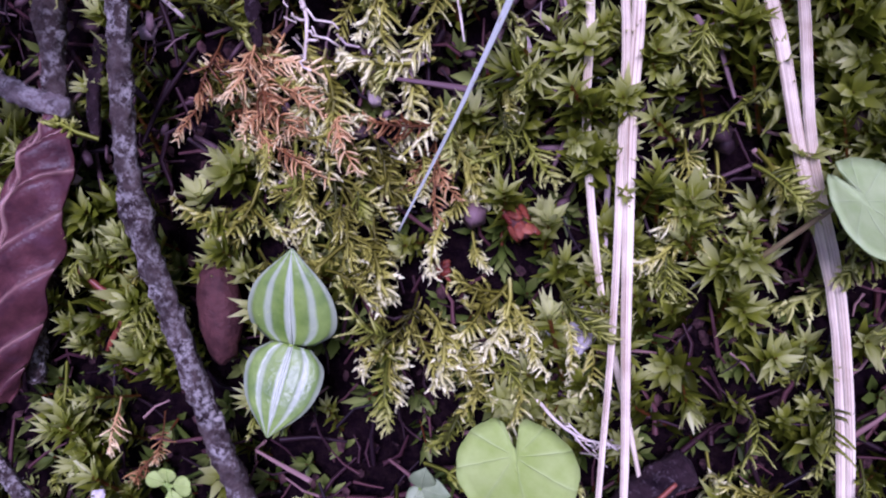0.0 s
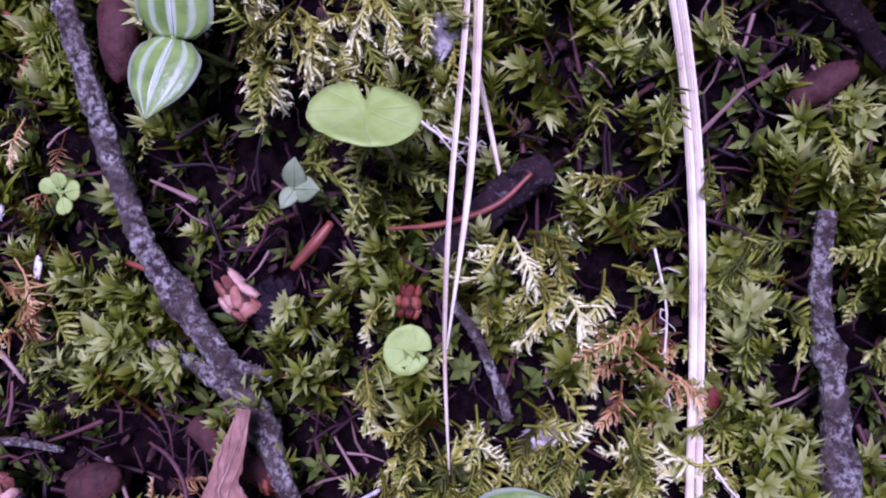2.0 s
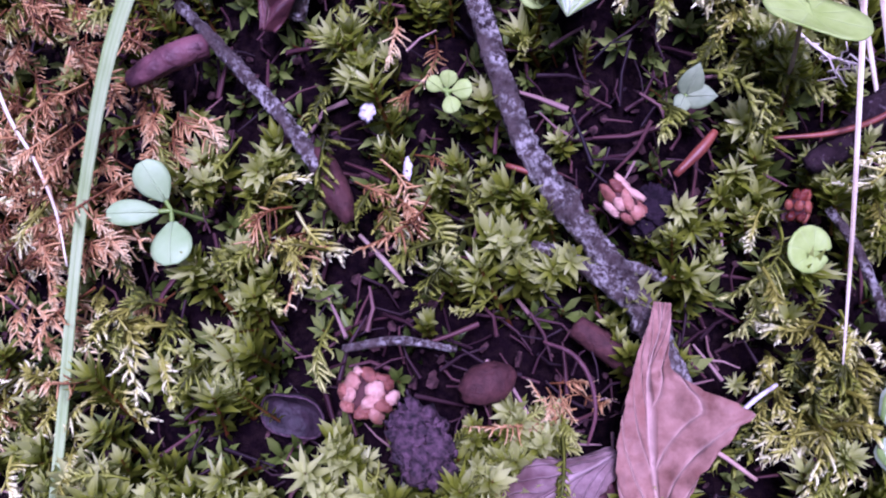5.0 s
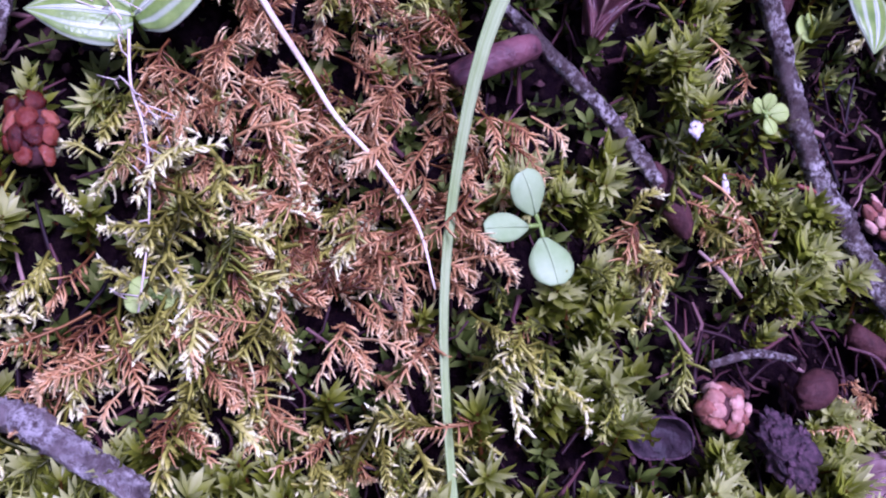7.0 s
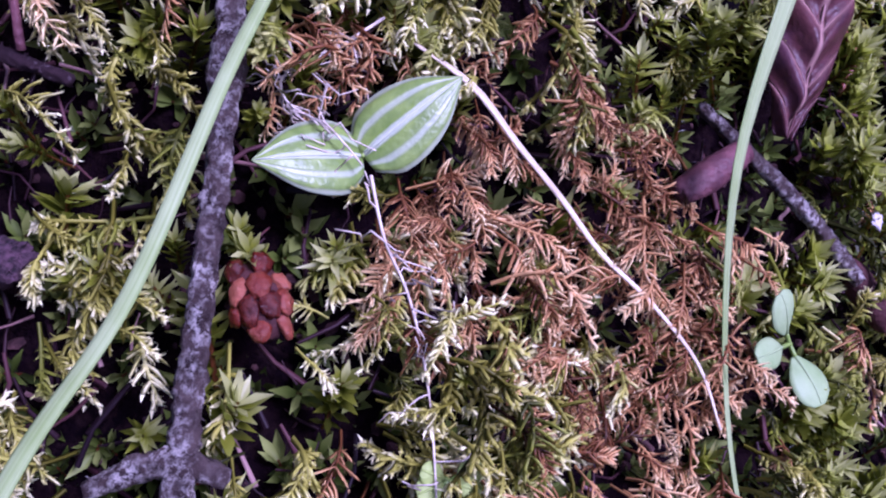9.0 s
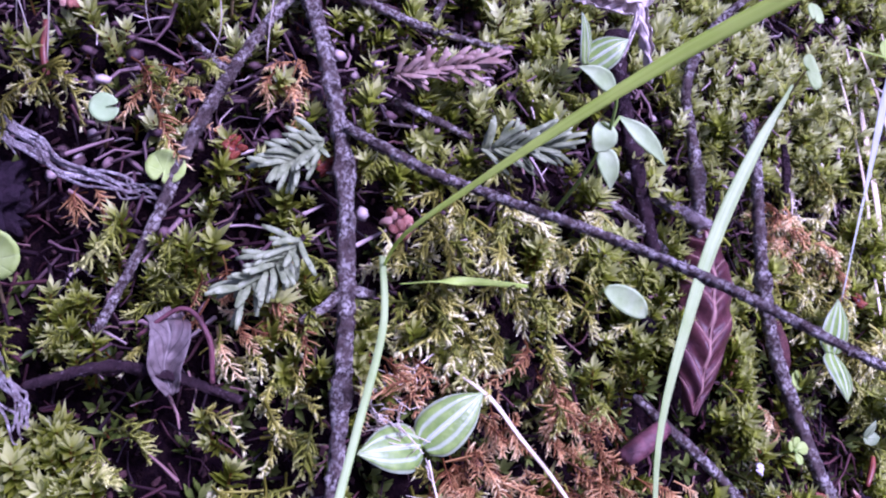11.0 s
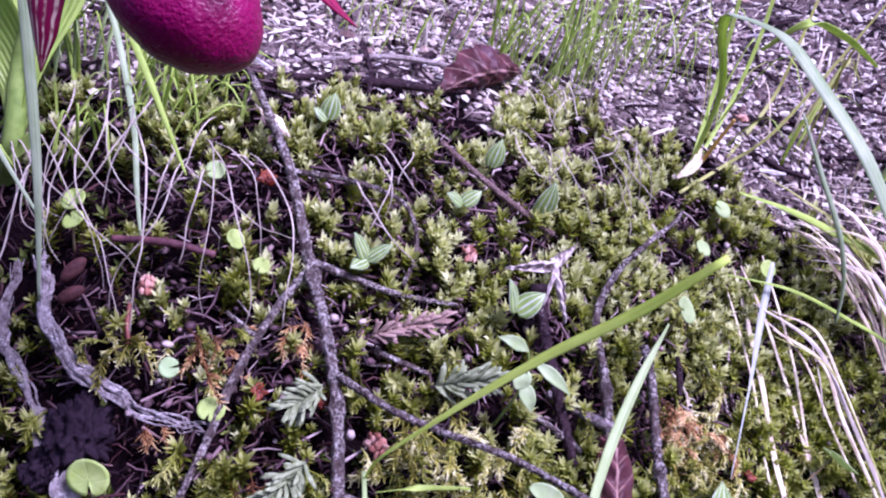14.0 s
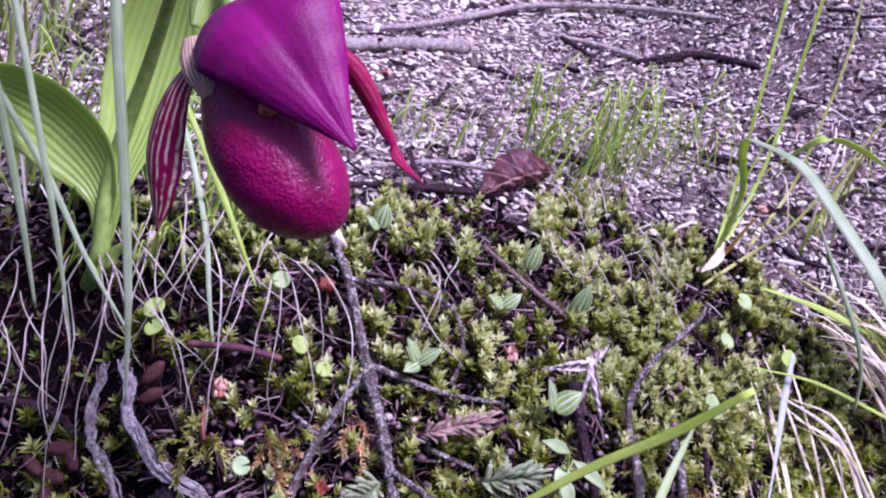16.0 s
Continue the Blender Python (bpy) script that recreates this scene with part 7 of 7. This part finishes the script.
blade([V3(-0.2480, 0.2000, 0.3530), V3(-0.2309, 0.1801, 0.3325), V3(-0.2143, 0.1612, 0.3119), V3(-0.2001, 0.1418, 0.2910), V3(-0.1862, 0.1204, 0.2667), V3(-0.1764, 0.0992, 0.2433), V3(-0.1666, 0.0805, 0.2211)], [0.0030, 0.0034, 0.0034, 0.0032, 0.0028, 0.0010], "green blade drooping behind the flower", M_GRASS_H, "grass", G_H)
blade([V3(-0.1980, 0.1100, 0.345), V3(-0.1700, 0.0960, 0.300), V3(-0.1480, 0.0860, 0.260)], [0.0030, 0.0034, 0.0010], "green blade drooping behind the flower", M_GRASS, "grass", G_H)


# ---- the orchid ----
F_O = Vector((-0.1190, -0.0280, 0.3720))
F_R, F_U = Vector((0.9848, 0.0650, 0.1610)), Vector((-0.1736, 0.3689, 0.9131))
F_T = Vector((0.0, -0.9272, 0.3746))


def fl(x, y, z=0.0):
    """A place in the flower: centimetres to its side, up, and outwards."""
    return F_O + (F_R * x + F_U * y + F_T * z) * 0.01


def pouch_mesh():
    V, F = [], []
    rings, sides = 34, 44
    for i in range(rings + 1):
        p = math.pi * i / rings
        for j in range(sides):
            a = 2 * math.pi * j / sides
            y = -math.cos(p)
            r = math.sin(p) ** (0.82 if y < 0 else 0.60)
            x, z = r * math.cos(a), r * math.sin(a)
            # egg: fuller below, with a rolled mouth pressed in above the front
            full = 1.0 - 0.10 * max(0.0, y)
            dent = math.exp(-(((x + 0.28) * 2.4) ** 2 + (y - 0.72) ** 2 * 9 + (z - 0.62) ** 2 * 4))
            yy = (2.72 if y < 0 else 3.25) * y - 0.50 - dent * 0.22
            d = Vector((x, y, z))
            k = 1 + 0.020 * noise.noise(d * 3.2) + 0.008 * noise.noise(d * 9.0)
            V.append(tuple(fl((2.26 * x * full - 0.35 * yy) * k, yy * k, (2.0 * z * full - dent * 0.12) * k) - F_O))
    for i in range(rings):
        for j in range(sides):
            a, b = i * sides + j, i * sides + (j + 1) % sides
            F += [(a, b, b + sides), (a, b + sides, a + sides)]
    return tri_mesh("pouch", V, F)


def build_orchid():
    base = spot(-0.186, 0.226, -0.008)
    th = thing("lady_slipper_orchid", base, "nodding lady's slipper orchid with a purple pouch and ribbed green leaves", "orchid")
    line = [base, Vector((-0.2370, 0.0985, 0.2560)), Vector((-0.2365, 0.1120, 0.3000)), Vector((-0.2180, 0.1120, 0.3600)), Vector((-0.1900, 0.0850, 0.4250)), Vector((-0.1600, 0.0350, 0.4560)), fl(-1.6, 5.4, -0.6), fl(-1.2, 3.4, -0.2)]
    under(part("stem", tube_mesh("stem", line, [0.0042, 0.0052, 0.0042, 0.0034, 0.0030, 0.0030, 0.0034, 0.0030], 12, 0.04), M_STALK_G), th)
    # broad leaves that clasp the stem
    under(part("leaf", sheet_mesh("leaf", [Vector((-0.2375, 0.1030, 0.2640)), Vector((-0.2387, 0.1089, 0.2854)), Vector((-0.2486, 0.1128, 0.3031)), Vector((-0.2682, 0.1100, 0.3229)), Vector((-0.2884, 0.0995, 0.3369)), Vector((-0.3130, 0.0809, 0.3443))],
                                   [0.008, 0.017, 0.031, 0.042, 0.042, 0.034, 0.006], (0.40, 0.10, 0.85), cup=-0.40, pucker=0.0, nl=46, nw=15, thick=0.0006), M_ORCHID_LEAF, label="broad ribbed green leaf"), th)
    under(part("leaf", sheet_mesh("leaf", [Vector((-0.2370, 0.1030, 0.2620)), Vector((-0.2372, 0.1151, 0.2901)), Vector((-0.2346, 0.1354, 0.3189)), Vector((-0.2310, 0.1481, 0.3503)), Vector((-0.2233, 0.1512, 0.3848)), Vector((-0.2113, 0.1467, 0.4270))],
                                   [0.010, 0.017, 0.031, 0.042, 0.046, 0.038, 0.010], (1.0, 0.10, 0.05), cup=-0.30, nl=46, nw=15, thick=0.0006), M_ORCHID_LEAF, label="broad upright ribbed green leaf"), th)
    under(part("leaf_sheath", sheet_mesh("leaf_sheath", [Vector((-0.2385, 0.0930, 0.2470)), Vector((-0.2310, 0.0960, 0.2600)), Vector((-0.2190, 0.0930, 0.2700))], [0.004, 0.010, 0.003], (0.2, 0.5, 0.8), cup=-0.8, nl=14), M_ORCHID_LEAF), th)
    under(part("bract", sheet_mesh("bract", [fl(-1.6, 6.4, -1.4), fl(-2.6, 5.4, -1.2), fl(-2.9, 4.3, -0.9)], [0.012, 0.014, 0.004], F_R, cup=-0.6, nl=20), M_ORCHID_LEAF), th)
    p = part("pouch", pouch_mesh(), M_POUCH, label="glossy wrinkled magenta pouch")
    p.location = F_O
    pouch = under(p, th)
    under(part("dorsal_sepal", sheet_mesh("dorsal_sepal", [fl(-1.3, 5.1, -0.4), fl(-0.5, 4.4, 1.5), fl(0.6, 3.2, 2.55), fl(1.9, 1.3, 2.85), fl(3.15, -0.50, 2.75)],
                                          [0.018, 0.044, 0.053, 0.047, 0.033, 0.016, 0.001], F_R * 0.80 + F_U * 0.55 - F_T * 0.1, cup=-0.62, fold=0.40, wave=0.02, nl=48, nw=19, thick=0.0005), M_HOOD, label="purple hooded upper sepal"), th)
    under(part("petal", sheet_mesh("petal", [fl(-1.9, 3.6, 0.3), fl(-3.2, 2.0, 0.2), fl(-4.1, 0.0, -0.4), fl(-4.35, -1.6, -0.9), fl(-4.40, -2.95, -1.3)],
                                   [0.004, 0.0085, 0.0145, 0.0172, 0.0135, 0.0005], F_R * 0.95 + F_T * 0.3, cup=-0.5, wave=0.05, waves=1.5, nl=44, nw=11, roll=0.4), M_PETAL, label="dark red petal with cream stripes"), th)
    under(part("petal", sheet_mesh("petal", [fl(1.9, 3.6, -1.2), fl(3.0, 2.4, -1.9), fl(3.9, 0.7, -2.8), fl(4.3, -0.1, -3.1), fl(5.15, -1.05, -3.6)],
                                   [0.006, 0.0088, 0.0082, 0.0060, 0.0034, 0.0066, 0.0040, 0.0004], F_R * 0.8 + F_U * 0.45 + F_T * 0.3, cup=-0.6, nl=52, nw=11, roll=-1.6), M_PETAL_R, label="dark red twisted petal with cream stripes"), th)
    under(part("column", sheet_mesh("column", [fl(-2.55, 3.6, 0.5), fl(-2.3, 2.7, 0.8), fl(-1.8, 1.5, 1.1)], [0.007, 0.012, 0.012, 0.006], F_R, cup=-0.3, nl=20, nw=9), M_COLUMN, label="cream column base with brown stripes"), th)
    under(part("staminode", lump_mesh_at(fl(0.25, 0.95, 1.75), (0.006, 0.009, 0.005)), M_STAMEN, label="small mottled column tip at the mouth"), pouch)
    under(part("lateral_sepal", sheet_mesh("lateral_sepal", [fl(-1.6, 3.8, -1.4), fl(-1.2, 1.2, -2.4), fl(-0.6, -1.2, -2.6), fl(-0.2, -2.4, -2.3)], [0.010, 0.022, 0.020, 0.002], F_R, cup=-0.4, nl=26), M_PETAL), th)


def lump_mesh_at(place, size):
    me = lump_mesh("lump", size, 0.15, 4.0)
    me.transform(Matrix.Translation(place))
    return me


build_orchid()


# ---- needles and dry litter ----
def needle_kind(rng, length, r, bend):
    pts = [(0, -length / 2, 0), (bend, 0, 0.0004), (0, length / 2, 0)]
    return stem_piece(pts, r, r * 0.5, 4, 0.5)


def flake_kind(rng, a, b, c):
    V = [(0, 0, c)] + [(a * math.cos(t) * rng.uniform(0.75, 1.2), b * math.sin(t) * rng.uniform(0.8, 1.2), c * rng.uniform(-0.2, 0.4)) for t in np.linspace(0, 6.283, 7)[:-1]] + [(0, 0, -c * 0.6)]
    F = [(0, 1 + k, 1 + (k + 1) % 6) for k in range(6)] + [(7, 1 + (k + 1) % 6, 1 + k) for k in range(6)]
    return np.array(V), np.array(F), np.zeros(8)


rng = np.random.default_rng(5)
NEEDLES = [needle_kind(rng, rng.uniform(0.008, 0.015), rng.uniform(0.00040, 0.00085), rng.uniform(-0.002, 0.002)) for _ in range(5)]
FLAKES = [flake_kind(rng, rng.uniform(0.0014, 0.0026), rng.uniform(0.0018, 0.0034), rng.uniform(0.0009, 0.0020)) for _ in range(8)]
CHIPS = [flake_kind(rng, rng.uniform(0.0008, 0.0014), rng.uniform(0.004, 0.008), rng.uniform(0.0006, 0.0011)) for _ in range(4)]


def strew():
    # fallen needles in the hollows and between the moss
    u, v = jitter_grid(rng, -0.24, 0.38, -0.18, 0.28, 0.0054)
    p = 0.45 + 0.9 * bare_at(u, v)
    k = rng.random(len(u)) < p
    u, v = u[k], v[k]
    n = len(u)
    scattered("needle_litter", NEEDLES, u, v, rng.uniform(-0.015, -0.005, n) + clumps(u, v), rng.uniform(0.5, 1.2, n), rng.uniform(0, 0.2, n), 0, rng.uniform(0, 6.28, n), rng, M_NEEDLE, "dark purple-brown fallen needles in the moss hollows", "litter")
    u, v = jitter_grid(rng, -0.24, 0.38, -0.18, 0.28, 0.0062)
    k = rng.random(len(u)) < 0.45 + 0.4 * bare_at(u, v)
    u, v = u[k], v[k]
    n = len(u)
    scattered("bark_crumbs", FLAKES, u, v, rng.uniform(-0.017, -0.011, n) + clumps(u, v), rng.uniform(0.25, 0.80, n), rng.uniform(0, 0.3, n), 0, rng.uniform(0, 6.28, n), rng, M_CRUMB, "dark brown bark crumbs and bud scales on dark humus", "litter", False)
    # paler scraps caught between the shoots higher up the bank
    u, v = jitter_grid(rng, -0.24, 0.40, 0.03, 0.30, 0.0046)
    k = rng.random(len(u)) < np.clip((v - 0.02) / 0.10, 0, 1) * (1 - litter_mask(u, v)) * 0.85 * (1 - blobs(u, v, (-0.152, 0.084, 0.022), (-0.16, 0.072, 0.02), (-0.19, 0.17, 0.045), (-0.15, 0.20, 0.035), (-0.21, 0.22, 0.04)))
    u, v = u[k], v[k]
    n = len(u)
    scattered("needle_litter", NEEDLES + CHIPS[:2] + FLAKES[:3], u, v, rng.uniform(-0.012, -0.001, n) + clumps(u, v), rng.uniform(0.5, 1.3, n), rng.uniform(0, 0.5, n), 0, rng.uniform(0, 6.28, n), rng, M_SCRAP, "mauve-brown needles and bark scraps between moss shoots", "litter")
    # dry litter above the bank: cone scales, chips and old needles
    for lo, hi, step, big in ((0.16, 0.62, 0.0041, 1.06), (0.60, 1.05, 0.0085, 1.9)):
        u, v = jitter_grid(rng, -0.45, 0.85, lo, hi, step)
        k = rng.random(len(u)) < 0.96 * litter_mask(u, v) * np.clip(1.0 + 1.0 * bumps(u, v, 24.0, 6.0), 0.6, 1)
        u, v = u[k], v[k]
        n = len(u)
        scattered("cone_scale_litter", FLAKES + CHIPS + NEEDLES[:3], u, v, rng.uniform(-0.003, 0.0015, n), rng.uniform(0.4, 1.0, n) * rng.uniform(0.8, 1.7, n) * big, rng.uniform(0, 0.5, n), 0, rng.uniform(0, 6.28, n), rng, M_GRAVEL, "pinkish-grey litter of cone scales, chips and needles", "litter", False)
    # larger scraps, twiglets and pale chips on the dry litter
    for kinds, count, lo_s, hi_s, mat, name, label, cat in ((FLAKES, 260, 1.0, 2.0, M_DUFFBIT, "cone_scales", "larger brown and grey cone scales on the litter", "litter"),
                                                            (NEEDLES, 520, 1.6, 4.2, M_BARK_D, "twig_litter", "short dark fallen twigs over dry litter", "litter"),
                                                            (CHIPS, 260, 1.0, 2.4, M_CHIP, "pale_chips", "bleached wood chips on the litter", "litter")):
        u, v = rng.uniform(-0.40, 0.75, count), 0.20 + 0.75 * rng.random(count) ** 1.4
        k = rng.random(count) < litter_mask(u, v)
        u, v = u[k], v[k]
        n = len(u)
        scattered(name, kinds, u, v, rng.uniform(0.0, 0.003, n), rng.uniform(lo_s, hi_s, n), rng.uniform(0, 0.4, n), 0, rng.uniform(0, 6.28, n), rng, mat, label, cat, False)


strew()


def needle_thing(points, r, label, material):
    pts = line_on(points)
    ob = part("fallen_needle", tube_mesh("fallen_needle", [p - pts[0] for p in pts], r, 6), material)
    ob.location = pts[0]
    return tagged(ob, label, "needle")


needle_thing([(0.204, -0.041, 0.003), (0.218, -0.040, 0.005), (0.230, -0.036, 0.006), (0.238, -0.029, 0.006)], [0.0004, 0.0008, 0.0008, 0.0005], "long rust-red fallen needle on rotten bark", M_NEEDLE_R)
needle_thing([(0.139, -0.048, 0.000), (0.148, -0.051, 0.001), (0.156, -0.054, 0.0)], [0.0007, 0.0010, 0.0005], "rust-red fallen needle beside a stick", M_NEEDLE_R)
needle_thing([(0.180, -0.050, 0.000), (0.186, -0.044, 0.001), (0.190, -0.039, 0.001)], [0.0010, 0.0016, 0.0010], "pale rust splinter in needle litter", M_NEEDLE_R)
needle_thing([(0.107, 0.000, -0.002), (0.113, 0.010, 0.0), (0.104, 0.020, 0.001)], [0.0007, 0.0009, 0.0007], "reddish thin stalk beside a curled leaf", M_NEEDLE_R)
needle_thing([(0.104, -0.066, 0.001), (0.110, -0.072, 0.002), (0.115, -0.078, 0.001)], [0.0005, 0.0007, 0.0005], "grey weathered splinter on moss", M_NEEDLE_X)
needle_thing([(0.102, -0.094, 0.002), (0.115, -0.092, 0.003), (0.128, -0.094, 0.002)], [0.0010, 0.0012, 0.0008], "greyish fallen twiglet on purple litter", M_BARK)
needle_thing([(0.190, -0.112, 0.002), (0.196, -0.106, 0.004), (0.202, -0.102, 0.003)], [0.0005, 0.0006, 0.0005], "silvery split splinter beside a dead leaf", M_CHIP)
needle_thing([(0.178, -0.112, 0.004), (0.188, -0.118, 0.004), (0.196, -0.124, 0.003)], [0.0006, 0.0006, 0.0005], "smooth pinkish leaf stalk beside a dead leaf", M_DEAD)
needle_thing([(-0.090, 0.158, 0.004), (-0.110, 0.166, 0.006), (-0.135, 0.174, 0.004)], [0.0020, 0.0022, 0.0018], "flat rust-brown bark strip behind strands", M_ROLL)
needle_thing([(-0.128, 0.140, 0.003), (-0.129, 0.128, 0.004), (-0.128, 0.118, 0.002)], [0.0010, 0.0013, 0.0009], "rust-red splinter beside a bud husk", M_NEEDLE_R)
needle_thing([(0.148, -0.092, 0.001), (0.155, -0.095, 0.004), (0.159, -0.101, 0.004), (0.160, -0.109, 0.003), (0.158, -0.116, 0.0)], [0.0004, 0.0006, 0.0006, 0.0005, 0.0004], "curled reddish scaly twiglet on purple litter", M_ROLL)
